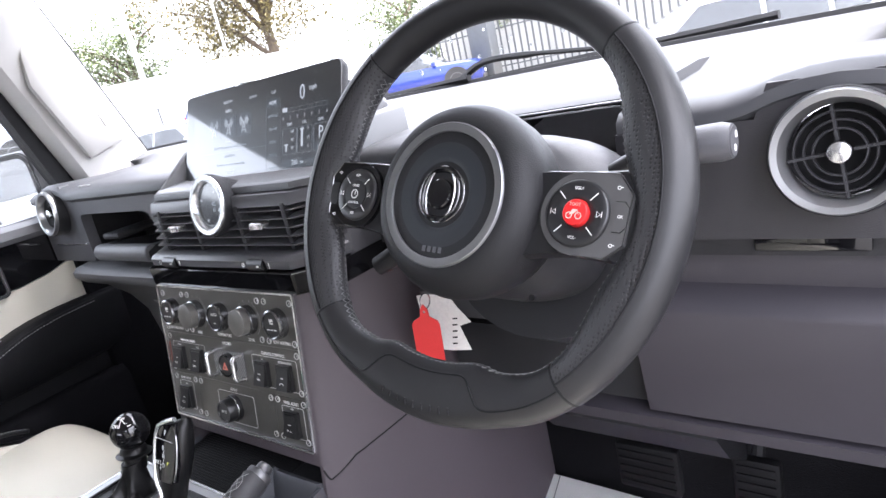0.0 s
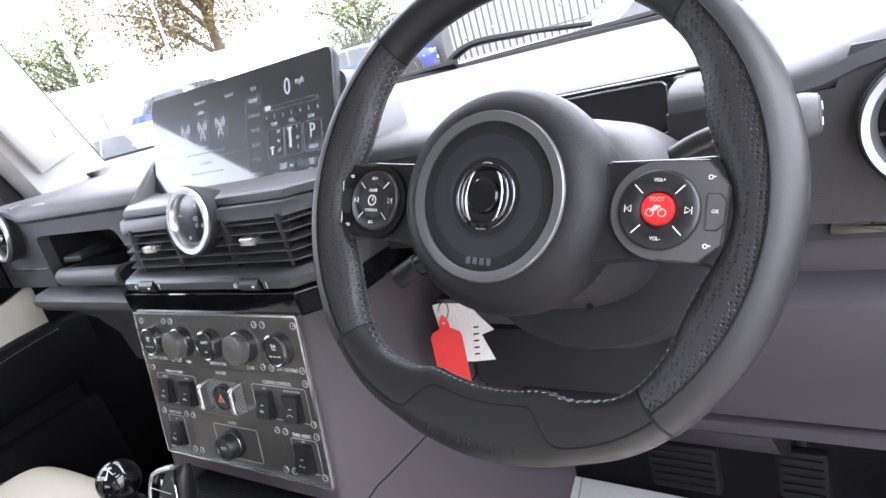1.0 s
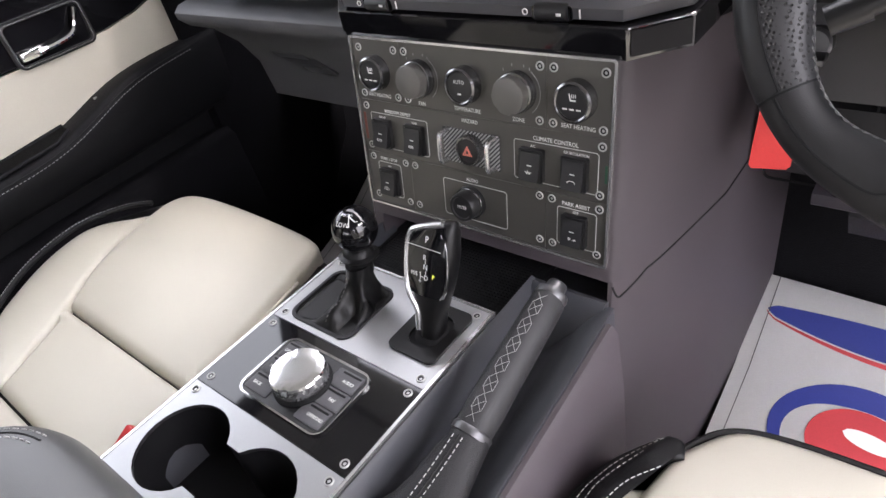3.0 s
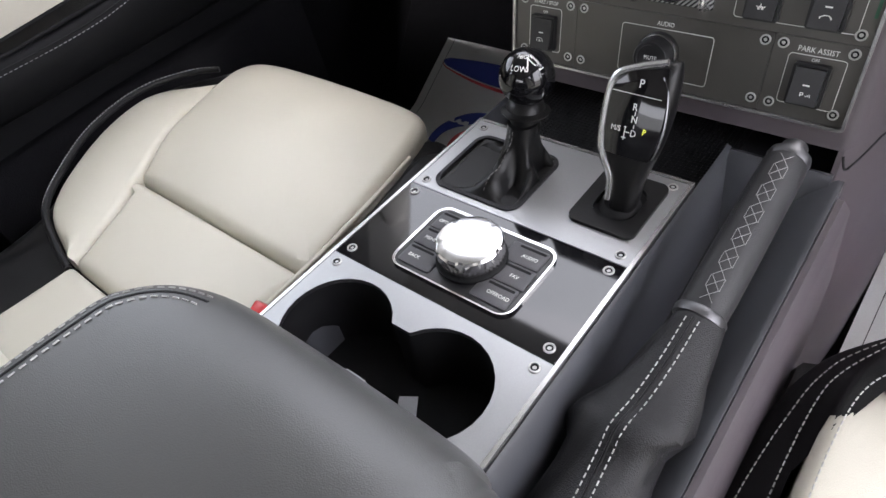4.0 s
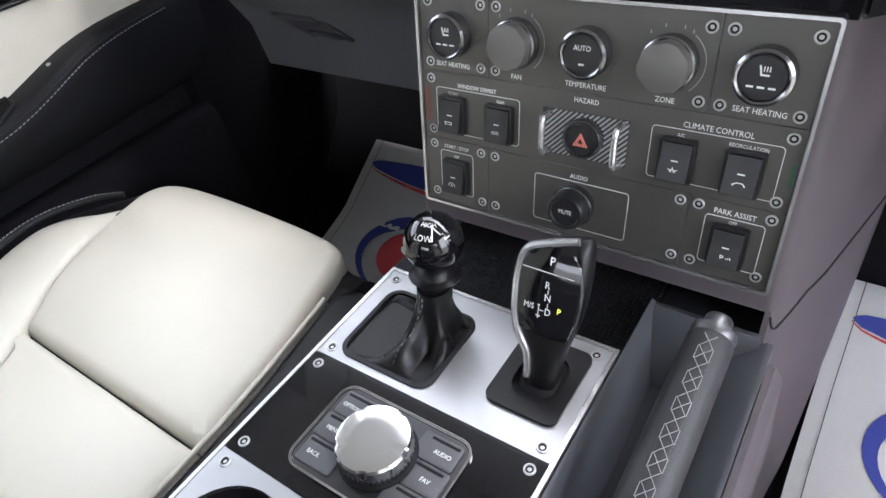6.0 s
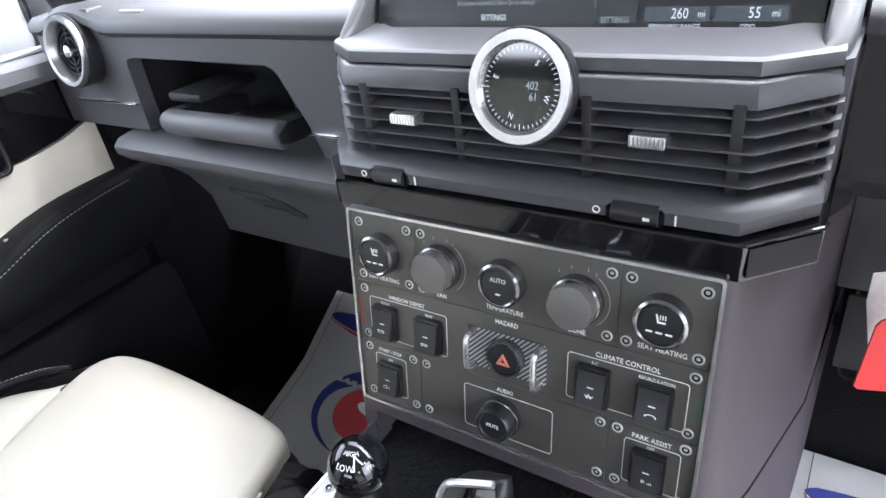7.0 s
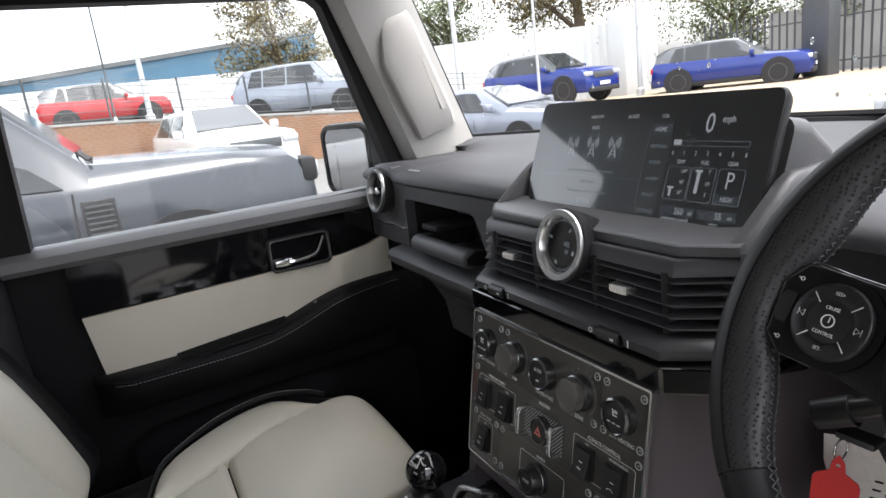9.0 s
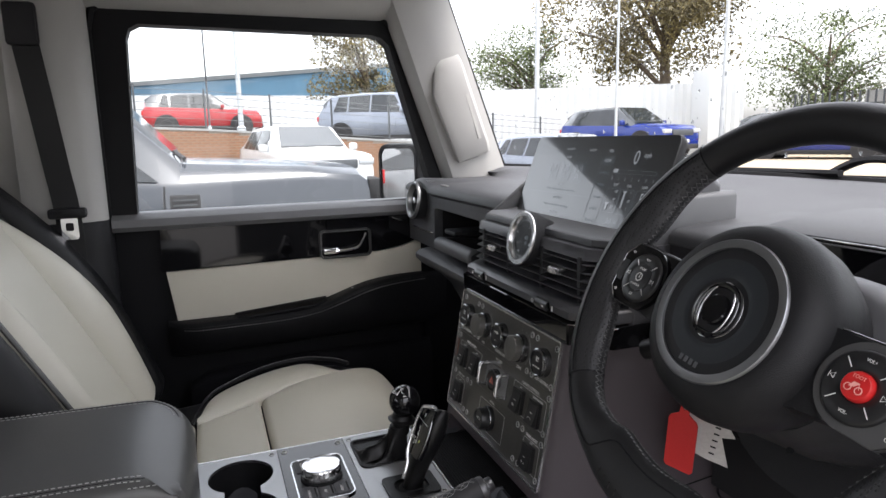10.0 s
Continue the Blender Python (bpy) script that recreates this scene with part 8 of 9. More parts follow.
LEAF_OLIVE = leaves("olive_brown_leaves", (0.07, 0.058, 0.022), (0.12, 0.095, 0.032))
LEAF_GREEN = leaves("green_leaves", (0.045, 0.062, 0.02), (0.085, 0.11, 0.035))


# one ground sheet: flat round the car, raised behind the brick wall, gravel slope ahead
def sheet(xs, ys, fz):
    bm = B()
    g = [[bm.verts.new((x, y, fz(x, y))) for x in xs] for y in ys]
    for a, b in zip(g, g[1:]):
        bridge(bm, a, b, False)
    return bm


def yard(x, y):
    """Level of the yard ahead and beyond the wall."""
    s = 1.72 - 0.078 * (y + 0.3)
    return max(0.5, min(1.9, s))


_xs = [-400, -150, -80, -50, -40, -30, -25, -22, -20, -18.0, -17.98, -14, -10, -6, -3, 0, 3, 8, 20, 60, 400]
_ys = [-400, -100, -40, -20, -10, -5, 0, 3, 6, 8, 9, 10, 11, 12, 14, 17, 20, 25, 30, 50, 100, 400]


def full_ground(x, y):
    f = 1 / (1 + math.exp(-(y - 10.2) * 1.6))
    if x <= -17.99:
        return yard(x, max(y, -4)) if x > -60 else yard(-60, max(-4, min(y, 14)))
    return f * min(0.55, yard(x, y))


_bm = sheet(_xs, _ys, full_ground)
solid("ground", _bm, ASPHALT, "grey wet asphalt yard rising towards the far cars", "ground", "structure", sharp=20)
_bm = sheet([-22, -20, -18.2, -16, -14, -11, -8, -5, -2], [10.4, 11, 12, 14, 16, 19, 22], lambda x, y: full_ground(-17, y) + 0.02 if x > -18.1 else yard(x, y) + 0.02)
solid("gravel_strip", _bm, GRAVEL, "tan gravel parking strip ahead", "gravel", "structure", sharp=20)

# retaining wall of brown brick
wallb = thing("brick_wall", "long low brown brick retaining wall", "wall", T(-17.95, 0, 0))
_bm = B()
loft(_bm, [[(-0.30, y, 0), (0.0, y, 0), (0.0, y, yard(-18, max(y, -4)) + 0.02), (-0.30, y, yard(-18, max(y, -4)) + 0.02)] for y in (-14, -8, -4, 0, 4, 8, 11)])
part("mortar_bed", _bm, MORTAR, wallb)
_bk = B()
box(_bk, -0.02, 0.018, -0.105, 0.105, -0.030, 0.030)
_bme = mesh_of("brick", _bk, BRICK)
_rest = B()
_cnt = 0
for r in range(26):
    for c in range(96):
        y = -12.0 + c * 0.225 + (0.1125 if r % 2 else 0)
        z = 0.05 + r * 0.075
        if z + 0.03 > yard(-18, max(y, -4)) + 0.01:
            continue
        if -1.0 < y < 7.0 and z > yard(-18, max(y, -4)) - 0.60 and _cnt < 290:
            ob = new("brick", _bme)
            ob.parent, ob.location = wallb, (0, y, z)
            _cnt += 1
        else:
            box(_rest, -0.01, 0.018, y - 0.105, y + 0.105, z - 0.03, z + 0.03)
tagged(part("brick_courses", _rest, BRICK, wallb), kind="stuff")
_bm = B()
loft(_bm, [[(-0.34, y, yard(-18, max(y, -4)) + 0.02), (0.04, y, yard(-18, max(y, -4)) + 0.02), (0.04, y, yard(-18, max(y, -4)) + 0.08), (-0.34, y, yard(-18, max(y, -4)) + 0.08)] for y in (-14, -8, -4, 0, 4, 8, 11)])
part("coping", _bm, CONCRETE, wallb)

fence = thing("mesh_fence", "thin dark steel mesh fence on the wall", "fence", T(-18.15, 0, 0))
for k in range(12):
    y = -9 + k * 1.75
    z = yard(-18, max(y, -4))
    part("post", tube(B(), [(0, y, z), (0, y, z + 1.15)], 0.03, 6), DARK_STEEL, fence)
for dz in (0.15, 0.35, 0.55, 0.75, 0.95, 1.1):
    part("rail", tube(B(), [(0, y, yard(-18, max(y, -4)) + dz) for y in (-10, -5, 0, 5, 11)], 0.007, 4), DARK_STEEL, fence)

# white sheet fence behind the yard
sf = thing("sheet_fence", "tall white corrugated sheet fence", "fence")


def corrugated(p0, p1, z0, z1, mat_, parent, name, pitch=0.30, depth=0.05):
    p0, p1 = Vector((*p0, 0)), Vector((*p1, 0))
    d = p1 - p0
    n = int(d.length / pitch)
    side = Vector((-d.y, d.x, 0)).normalized() * depth
    bm = B()
    low, high = [], []
    for i in range(n * 2 + 1):
        t = i / (2 * n)
        q = p0 + d * t + (side if i % 2 else Vector())
        low.append(bm.verts.new((q.x, q.y, z0)))
        high.append(bm.verts.new((q.x, q.y, z1(t) if callable(z1) else z1)))
    bridge(bm, low, high, False)
    return part(name, bm, mat_, parent, sharp=10)


corrugated((-31, -14), (-28.0, 5.0), 0.0, 3.2, WHITE_METAL, sf, "sheeting")
corrugated((-28.0, 5.0), (-18.6, 19.5), 0.0, 3.35, WHITE_METAL, sf, "sheeting")
part("end_post", box(B(), -19.0, -18.1, 17.3, 17.9, 0.3, 3.7, 0.02), WHITE_METAL, sf, "broad white end post")

# blue and white industrial building
hall = thing("industrial_hall", "long low white industrial hall with blue band", "building")
corrugated((-46, -40), (-44, 14), 0, 4.5, WHITE_METAL, hall, "wall", 0.6, 0.08)
_bm = B()
loft(_bm, [[(-45.6 + d, y, z) for d, z in ((0, 4.5), (0.25, 4.45), (0.25, 5.50 + 0.09 * y), (0, 5.55 + 0.09 * y))] for y in (-8, 0, 14)])
part("blue_band", _bm, BLUE_METAL, hall, "blue cladding band")
_bm = B()
loft(_bm, [[(-45.2, y, 5.50 + 0.09 * y), (-45.0, y, 5.75 + 0.09 * y), (-60, y, 6.2 + 0.09 * y), (-60, y, 4.6)] for y in (-8, 0, 14)])
part("roof", _bm, GALV, hall)

# lamp posts
for x, y, h, r in ((-21.2, 0.85, 8.5, 0.09), (-23.2, -0.1, 5.2, 0.04), (-20.2, 11.25, 9.0, 0.11), (-15.3, 11.2, 7.0, 0.05), (-16.5, 16.4, 9.0, 0.09)):
    lp = thing("lamp_post", "tall grey steel lamp post", "lamp post", T(x, y, full_ground(x, y)), "lamp posts")
    part("pole", tube(B(), [(0, 0, -0.2), (0, 0, h * 0.3), (0, 0, h)], [r, r * 0.8, r * 0.6], 10), GALV if r > 0.045 else DARK_STEEL, lp)
    part("foot", lathe(B(), [(r * 1.6, -0.2), (r * 1.6, 0.25), (r, 0.3)], None, 10), GALV, lp)

# palisade fence ahead
pf = thing("palisade_fence", "dark grey steel palisade fence ahead of the cars", "fence")
for k in range(60):
    x = -17.5 + k * 0.27
    y = 20.9 + 0.02 * k
    bm = B()
    box(bm, x - 0.035, x + 0.035, y - 0.012, y + 0.012, 0.4, 2.75)
    part("pale", bm, DARK_STEEL, pf)
for z in (0.9, 2.3):
    part("rail", tube(B(), [(-17.6, 20.95, z), (-1.2, 22.15, z)], 0.03, 6), DARK_STEEL, pf)
_bm = box(B(), -17.0, -1.0, 24.0, 24.3, 0.0, 2.9)
solid("far_wall", _bm, CONCRETE, "grey far wall behind the fence", "wall", "structure")
_bm = box(B(), -12.75, -11.9, 19.7, 20.3, 0.4, 4.6, 0.05)
solid("dark_pillar", _bm, DARK_STEEL, "dark steel sign pillar at the yard edge", "pillar", "structure")


def tree(x, y, h, r, z0, mat_, n, label, seed, trunk=True, low=0.35):
    t = thing("tree", label, "tree", T(x, y, z0), "trees behind the yard")
    g = random.Random(seed)
    bm = B()
    tube(bm, curve_pts([(0, 0, -0.3), (0.1 * r, 0.05 * r, h * 0.25), (0.02 * r, 0.1 * r, h * 0.5), (0.1 * r, 0, h * 0.85)], 5), [0.04 * h * (1 - 0.85 * k / 15) for k in range(16)], 8)
    tips = []
    for k in range(11):
        a, e = g.uniform(0, 6.28), g.uniform(0.3, 1.0)
        z1 = h * g.uniform(low * 0.8, 0.7)
        tip = Vector((r * 0.8 * math.cos(a), r * 0.8 * math.sin(a), min(h * 0.97, z1 + r * e * 0.7)))
        mid = Vector((tip.x * 0.45, tip.y * 0.45, z1 + (tip.z - z1) * 0.65))
        tube(bm, curve_pts([(0.05 * r, 0.05 * r, z1 * 0.9), mid, tip], 4), [0.014 * h * (1 - 0.8 * q / 8) for q in range(9)], 6)
        tips += [mid, tip]
    part("trunk", bm, BARK, t)
    clumps = [(p, r * g.uniform(0.22, 0.42)) for p in tips]
    clumps += [(Vector((g.gauss(0, 0.42) * r, g.gauss(0, 0.42) * r, h * g.uniform(low, 0.98))), r * g.uniform(0.15, 0.34)) for _ in range(26)]
    verts, faces = [], []
    for i in range(int(n * 3.4)):
        c, s = g.choice(clumps)
        d = Vector((g.gauss(0, 1), g.gauss(0, 1), g.gauss(0, 0.75))).normalized() * s * g.random() ** 0.4
        p = c + d
        q = g.uniform(0.05, 0.11) * (h / 8) ** 0.4
        u = Vector((g.gauss(0, 1), g.gauss(0, 1), g.gauss(0, 1))).normalized()
        w = u.cross(Vector((g.gauss(0, 1), g.gauss(0, 1), g.gauss(0, 1)))).normalized()
        k = len(verts)
        verts += [p - u * q, p + w * q * 0.45, p + u * q, p - w * q * 0.45]
        faces.append((k, k + 1, k + 2, k + 3))
    me = bpy.data.meshes.new("crown")
    me.from_pydata([tuple(v) for v in verts], [], faces)
    me.materials.append(mat_)
    ob = new("crown", me)
    ob.parent = t
    return t


tree(-22.9, 18.6, 9.6, 4.6, 0.5, LEAF_OLIVE, 9000, "broad tree with olive brown autumn leaves", 3, low=0.40)
tree(-30.5, 7.2, 6.5, 2.6, 0.8, LEAF_OLIVE, 4200, "rounded olive brown tree behind the fence", 4, low=0.25)
tree(-29.5, 15.8, 6.3, 3.0, 0.6, LEAF_GREEN, 3600, "green bushy tree behind the fence", 6, low=0.25)
tree(-19.0, 24.0, 5.6, 3.0, 0.5, LEAF_GREEN, 3200, "green bushy tree far ahead", 7, low=0.25)
tree(-9.0, 26.0, 6.5, 2.8, 0.4, LEAF_OLIVE, 2600, "thin olive tree far ahead", 9, low=0.3)
tree(-13.5, 25.0, 5.0, 2.4, 0.4, LEAF_GREEN, 2400, "low green tree far ahead", 10, low=0.2)


# ---- parked cars ----
def parked_car(label, x, y, z, heading, paint, L=4.7, W=1.95, Hh=1.7, bonnet=1.05, wheel_r=0.37, rake=0.5, tail=0.25, rim=None, roof=None, saloon=False, mirrors=True, drop=0.02, scuttle=0.27):
    """heading: degrees that the nose is turned from +y towards -x. Built nose to +y."""
    c = thing("parked_car", label, "car", T(x, y, z) @ Matrix.Rotation(radians(heading), 4, "Z"), "parked cars")
    hw, zb = W / 2, 0.28
    yf, yr = L / 2, -L / 2
    cowl, rs = yf - scuttle * L, yf - scuttle * L - rake          # foot and top of the windscreen
    re_ = yr + (0.10 if not saloon else 0.16) * L                # rear end of the roof
    belt = bonnet - drop
    # stations: position, side width, belt height, top height, top width
    st = [(yf, 0.80, 0.62, 0.66, 0.6), (yf - 0.06, 0.90, bonnet - 0.20, bonnet - 0.14, 0.7), (yf - 0.22, 0.965, bonnet - 0.09, bonnet - 0.03, 0.78), (yf - 0.6, 0.99, bonnet - 0.06, bonnet, 0.8), (cowl, 1.0, belt, bonnet + 0.05, 0.80), (rs, 1.0, belt + 0.02, Hh - 0.03, 0.70), (rs - 0.35, 1.0, belt + 0.03, Hh, 0.70), ((rs + re_) / 2, 1.0, belt + 0.05, Hh, 0.70), (re_ + 0.25, 0.995, belt + 0.07, Hh - 0.04, 0.69), (re_, 0.99, belt + 0.08, Hh - 0.09, 0.67)]
    if saloon:
        st += [(yr + 0.38, 0.97, belt + 0.06, belt + 0.10, 0.72), (yr + 0.1, 0.93, belt, belt + 0.04, 0.7), (yr, 0.86, 0.7, 0.75, 0.6)]
    else:
        st += [(yr + tail * 0.6, 0.975, belt + 0.08, belt + 0.35, 0.66), (yr + 0.05, 0.95, belt - 0.02, belt + 0.05, 0.70), (yr, 0.90, 0.62, 0.66, 0.7)]
    rings = []
    for s, w, b, t, tw in st:
        w_ = hw * w
        half = [(w_ * 0.90, zb), (w_ * 0.985, zb + 0.12), (w_, zb + 0.34 if b > 0.75 else zb + 0.2), (w_ * 0.985, b - 0.06), (w_ * 0.955, b), (hw * tw + (w_ * 0.93 - hw * tw) * 0.12, t - 0.06 if t - b > 0.2 else t - 0.015), (hw * tw * 0.93, t - 0.012), (hw * tw * 0.5, t + 0.008)]
        rings.append([(p, s, q) for p, q in half] + [(-p, s, q) for p, q in reversed(half)])
    bm = loft(B(), rings)
    body = part("body", bm, paint, c, sharp=32)
    if roof:
        body.data.materials.append(roof)
        for f in body.data.polygons:
            if f.center.z > belt + 0.10 and f.center.y < cowl - 0.02:
                f.material_index = 1
    # glass: side panes, windscreen, rear pane
    def side_point(s, f, sgn, off=0.012):
        for (s0, w0, b0, t0, tw0), (s1, w1, b1, t1, tw1) in zip(st, st[1:]):
            if s1 <= s <= s0:
                k = (s0 - s) / (s0 - s1)
                w, b, t, tw = (w0 + (w1 - w0) * k) * hw, b0 + (b1 - b0) * k, t0 + (t1 - t0) * k, (tw0 + (tw1 - tw0) * k) * hw
                lo, hi = (w * 0.955, b), (tw + (w * 0.93 - tw) * 0.12, t - 0.06)
                return Vector((sgn * (lo[0] + (hi[0] - lo[0]) * f + off), s, lo[1] + (hi[1] - lo[1]) * f))
        return Vector((sgn * hw, s, 1.0))
    cuts = [rs - 0.05, rs - 0.05 - (rs - re_) * 0.36, rs - 0.05 - (rs - re_) * 0.70, re_ + 0.12]
    for sgn in (-1, 1):
        for i in range(3):
            a, b = cuts[i] - 0.03, cuts[i + 1] + 0.03
            bm = B()
            nose = rake * (0.72 if mirrors else 0.90) if i == 0 else 0.0
            rows = []
            for f, grow in ((0.04, nose), (0.5, nose * 0.5), (0.94, 0.0)):
                rows.append([side_point(a + grow, f, sgn), side_point((a + b) / 2, f, sgn), side_point(b + (0.18 * f if i == 2 else 0), f, sgn)])
            g = [[bm.verts.new(p) for p in row] for row in rows]
            for p, q in zip(g, g[1:]):
                bridge(bm, p, q, False)
            bmesh.ops.solidify(bm, geom=bm.faces[:], thickness=0.01)
            part("side_window", bm, CAR_GLASS, c)
    bm = B()
    w0, w1 = hw * 0.74, hw * 0.60
    q = [(w0, cowl - 0.06, bonnet + 0.105), (-w0, cowl - 0.06, bonnet + 0.105), (-w1, rs + 0.03, Hh - 0.05), (w1, rs + 0.03, Hh - 0.05)]
    loft(bm, [[Vector(p) + Vector((0, 0.01, 0.022)) for p in q], [Vector(p) - Vector((0, 0.02, 0.01)) for p in q]])
    part("windscreen", bm, CAR_GLASS, c)
    if not saloon:
        bm = B()
        q = [(w0 * 0.92, yr + tail * 0.6 - 0.03, belt + 0.33), (-w0 * 0.92, yr + tail * 0.6 - 0.03, belt + 0.33), (-w1, re_ - 0.03, Hh - 0.11), (w1, re_ - 0.03, Hh - 0.11)]
        loft(bm, [[Vector(p) - Vector((0, 0.015, -0.01)) for p in q], [Vector(p) + Vector((0, 0.02, -0.01)) for p in q]])
        part("rear_window", bm, CAR_GLASS, c)
    # wheels
    for sgn in (-1, 1):
        for wy in (yf - 0.19 * L, yr + 0.19 * L):
            m = axes((sgn * (hw - 0.11), wy, wheel_r), (0, 1, 0), (0, 0, 1), (sgn, 0, 0))
            part("arch", lathe(B(), [(wheel_r * 1.20, 0.0), (wheel_r * 1.20, 0.128), (wheel_r * 1.06, 0.130)], m, 28), TYRE, c)
            w = part("wheel", lathe(B(), [(wheel_r * 0.6, -0.10), (wheel_r * 0.96, -0.10), (wheel_r, -0.06), (wheel_r, 0.09), (wheel_r * 0.95, 0.125), (wheel_r * 0.70, 0.130), (wheel_r * 0.68, 0.09)], m, 32), TYRE, c, "black tyre")
            bm = lathe(B(), [(wheel_r * 0.69, 0.10), (wheel_r * 0.69, 0.132), (wheel_r * 0.63, 0.134), (wheel_r * 0.60, 0.07), (0, 0.06)], m, 28)
            for k in range(10):
                sp = box(B(), wheel_r * 0.08, wheel_r * 0.64, -0.016, 0.016, 0.10, 0.128)
                bmesh.ops.transform(sp, matrix=m @ Matrix.Rotation(radians(36 * k + (5 if k % 2 else -5)), 4, "Z"), verts=sp.verts)
                tmp = bpy.data.meshes.new("s")
                sp.to_mesh(tmp)
                sp.free()
                bm.from_mesh(tmp)
                bpy.data.meshes.remove(tmp)
            part("rim", bm, rim or RIM_MAT, w, "alloy rim")
    for sgn in (-1, 1):
        part("headlamp", box(B(), *sorted((sgn * hw * 0.56, sgn * hw * 0.90)), yf - 0.14, yf - 0.005, bonnet - 0.28, bonnet - 0.15, 0.02), LAMP, c, "clear headlamp")
        part("tail_lamp", box(B(), *sorted((sgn * hw * 0.72, sgn * hw * 0.945)), yr - 0.004, yr + 0.14, belt - 0.22, belt - 0.05, 0.02), TAIL, c, "red tail lamp")
        mir = box(B(), *sorted((sgn * (hw * 0.97), sgn * (hw + 0.17))), cowl - 0.40, cowl - 0.27, belt + 0.02, belt + 0.19, 0.04)
        if mirrors:
            part("wing_mirror", mir, paint, c)
        else:
            mir.free()
        part("door_handle", box(B(), *sorted((sgn * (hw * 0.975), sgn * (hw + 0.005))), cuts[1] + 0.10, cuts[1] + 0.30, belt - 0.16, belt - 0.13, 0.008), paint, c)
        part("sill", box(B(), *sorted((sgn * hw * 0.85, sgn * (hw * 0.99))), yr + 0.27 * L, yf - 0.27 * L, 0.22, 0.36, 0.02), TYRE, c)
        for s in (cuts[0] + 0.05, cuts[1], cuts[2]):
            part("door_gap", tube(B(), [side_point(s, 0.0, sgn, 0.016) + Vector((0, 0, -0.02)), Vector((sgn * (hw * 0.999), s, 0.70)), Vector((sgn * hw * 0.985, s, 0.42))], 0.006, 4), TYRE, c)
    part("grille", box(B(), -hw * 0.52, hw * 0.52, yf - 0.07, yf + 0.012, bonnet - 0.36, bonnet - 0.17, 0.02), DARK_STEEL, c)
    part("front_bumper", box(B(), -hw * 0.80, hw * 0.80, yf - 0.10, yf + 0.03, 0.26, 0.42, 0.03), TYRE, c)
    part("rear_bumper", box(B(), -hw * 0.88, hw * 0.88, yr - 0.03, yr + 0.12, 0.26, 0.50, 0.03), TYRE, c)
    part("number_plate", box(B(), -0.26, 0.26, yf + 0.028, yf + 0.038, 0.46, 0.57), YELLOW_PLATE, c)
    return c


def paint(name, c, metal=0.25):
    return mk(name, c, 0.20, metal=metal, grain=200, var=0.04, coat=0.35)


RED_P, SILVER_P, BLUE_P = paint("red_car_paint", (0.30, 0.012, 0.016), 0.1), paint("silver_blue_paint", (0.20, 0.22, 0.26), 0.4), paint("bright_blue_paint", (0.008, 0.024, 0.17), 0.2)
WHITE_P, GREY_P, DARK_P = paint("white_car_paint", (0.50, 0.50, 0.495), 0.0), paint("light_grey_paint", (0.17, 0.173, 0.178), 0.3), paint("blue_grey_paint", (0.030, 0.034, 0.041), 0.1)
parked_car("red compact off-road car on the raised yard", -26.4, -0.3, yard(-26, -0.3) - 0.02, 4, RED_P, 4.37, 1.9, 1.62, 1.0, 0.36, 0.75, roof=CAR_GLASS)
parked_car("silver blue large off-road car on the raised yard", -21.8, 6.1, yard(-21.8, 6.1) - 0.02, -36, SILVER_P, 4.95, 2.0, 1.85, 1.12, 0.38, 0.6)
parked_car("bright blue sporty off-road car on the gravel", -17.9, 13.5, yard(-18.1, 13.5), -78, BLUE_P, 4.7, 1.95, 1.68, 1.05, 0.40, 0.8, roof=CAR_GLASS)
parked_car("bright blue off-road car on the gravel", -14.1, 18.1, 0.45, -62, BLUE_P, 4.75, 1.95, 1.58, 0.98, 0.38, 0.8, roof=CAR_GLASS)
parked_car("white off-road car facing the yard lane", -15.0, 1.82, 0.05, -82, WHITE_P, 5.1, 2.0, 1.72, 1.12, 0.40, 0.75)
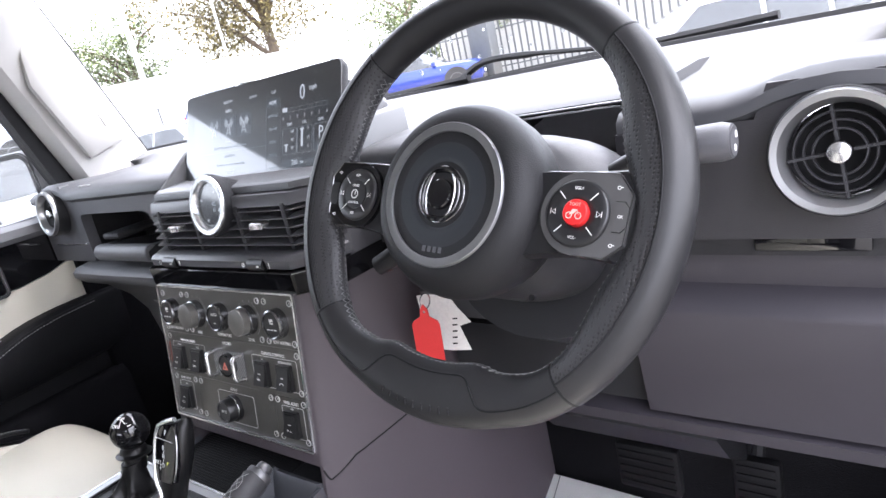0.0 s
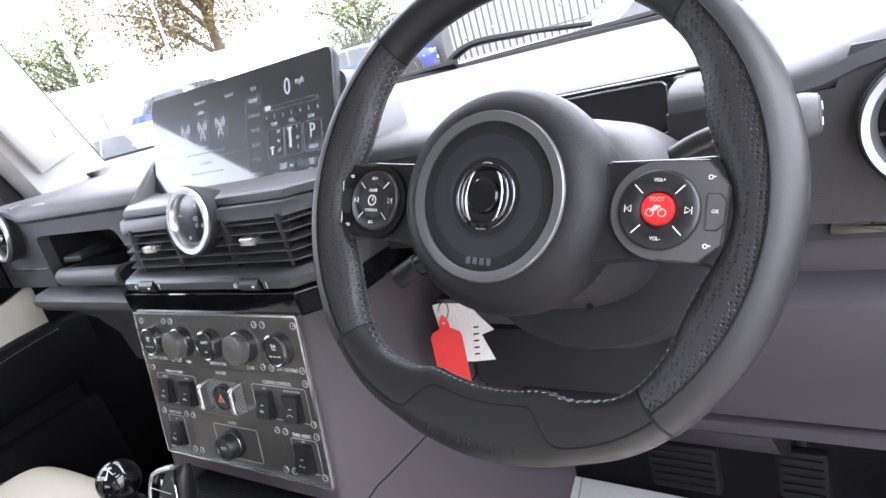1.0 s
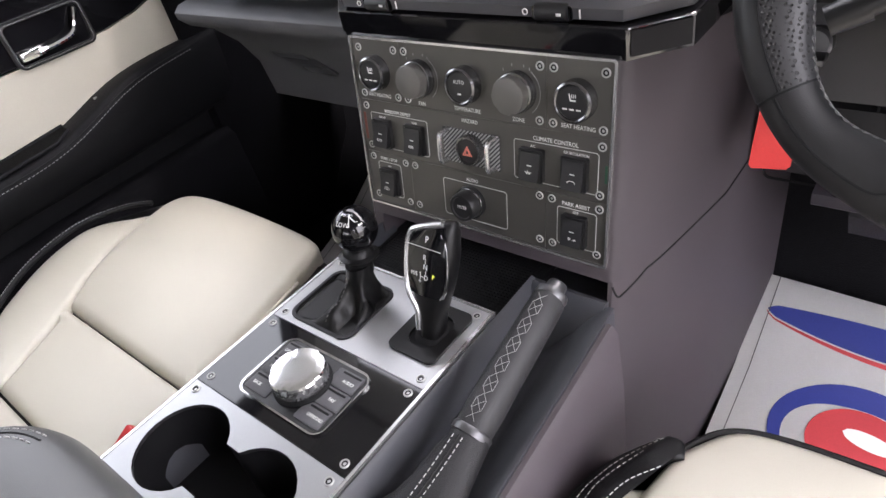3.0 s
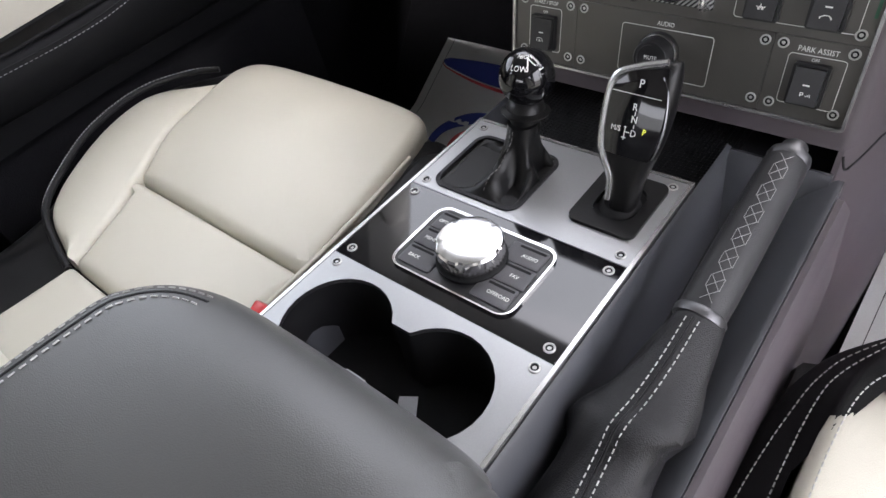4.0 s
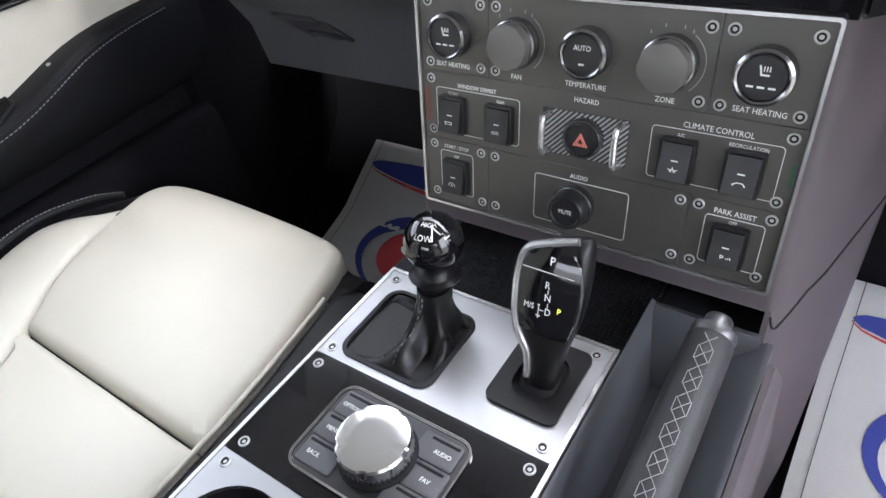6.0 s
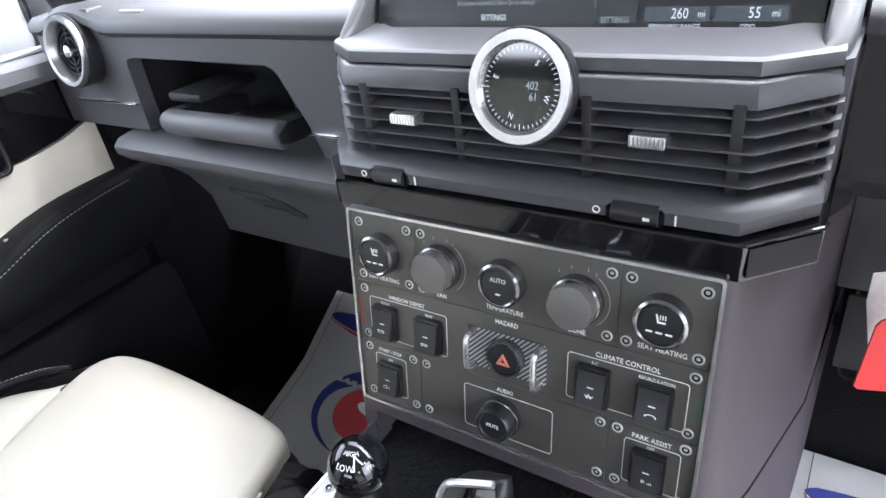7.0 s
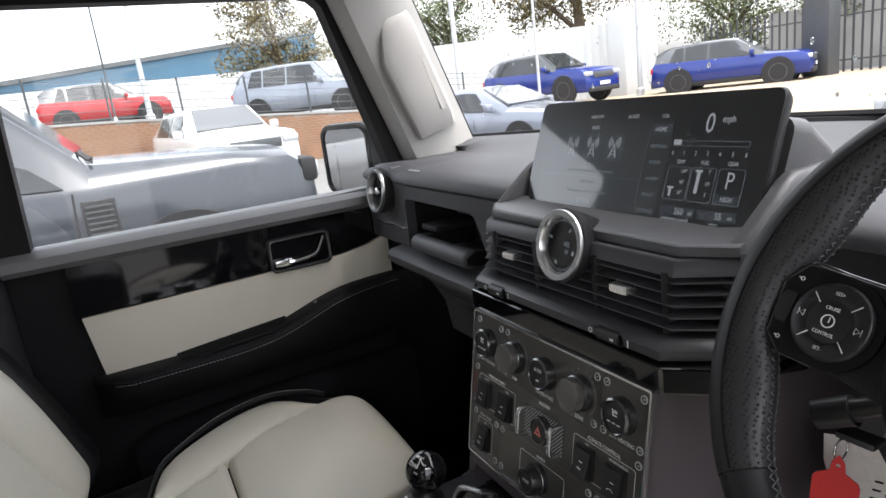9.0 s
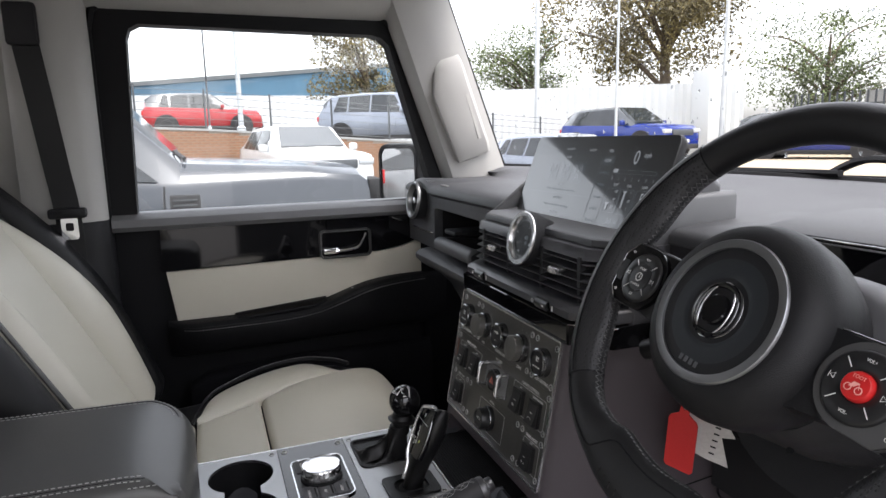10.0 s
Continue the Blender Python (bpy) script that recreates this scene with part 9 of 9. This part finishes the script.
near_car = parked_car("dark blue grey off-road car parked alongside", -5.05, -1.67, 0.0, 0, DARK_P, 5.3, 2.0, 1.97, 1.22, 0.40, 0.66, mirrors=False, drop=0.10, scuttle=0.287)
vent = part("side_vent", box(B(), 0.985, 1.004, 1.05, 1.25, 0.76, 1.04, 0.01), TYRE, near_car, "dark slatted wing vent")
for _k in range(7):
    part("vent_slat", box(B(), 1.002, 1.012, 1.07, 1.23, 0.782 + 0.036 * _k, 0.793 + 0.036 * _k), DARK_STEEL, vent)
part("wing_gap", tube(B(), [(0.985, 1.02, 1.10), (1.003, 1.01, 0.95), (1.0, 1.0, 0.55)], 0.007, 6), TYRE, near_car)
for _k, _x in enumerate((0.80, 0.45)):
    part("wiper", tube(B(), [(_x, 1.16, 1.285), (_x - 0.25, 1.10, 1.325), (_x - 0.55, 1.08, 1.34)], 0.012, 6), TYRE, near_car)
part("lamp_surround", box(B(), 0.62, 0.93, 2.50, 2.625, 0.92, 1.10, 0.03), TYRE, near_car, "dark headlamp surround")
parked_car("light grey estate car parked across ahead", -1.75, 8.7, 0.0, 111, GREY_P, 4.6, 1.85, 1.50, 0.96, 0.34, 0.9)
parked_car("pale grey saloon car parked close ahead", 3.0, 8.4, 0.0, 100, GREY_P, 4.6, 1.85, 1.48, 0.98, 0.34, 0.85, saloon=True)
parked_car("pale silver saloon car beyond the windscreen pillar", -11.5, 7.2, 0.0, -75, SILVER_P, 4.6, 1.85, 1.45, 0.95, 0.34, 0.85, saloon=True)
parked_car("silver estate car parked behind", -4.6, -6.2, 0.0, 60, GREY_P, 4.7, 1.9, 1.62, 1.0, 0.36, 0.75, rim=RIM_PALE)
# showroom behind the car, seen in the mirror
show = thing("showroom", "white showroom building with blue entrance", "building", T(-14, -22, 0))
part("wall", box(B(), -16, 16, -6, 0, 0, 5.2), WHITE_METAL, show)
part("entrance", box(B(), -2.0, 2.5, -0.1, 0.5, 0, 3.6, 0.05), BLUE_METAL, show, "blue entrance portal")
for _x in (-12, -8, -4.5, 5, 9, 13):
    part("window", box(B(), _x - 1.4, _x + 1.4, -0.05, 0.06, 0.4, 3.4, 0.02), CAR_GLASS, show)
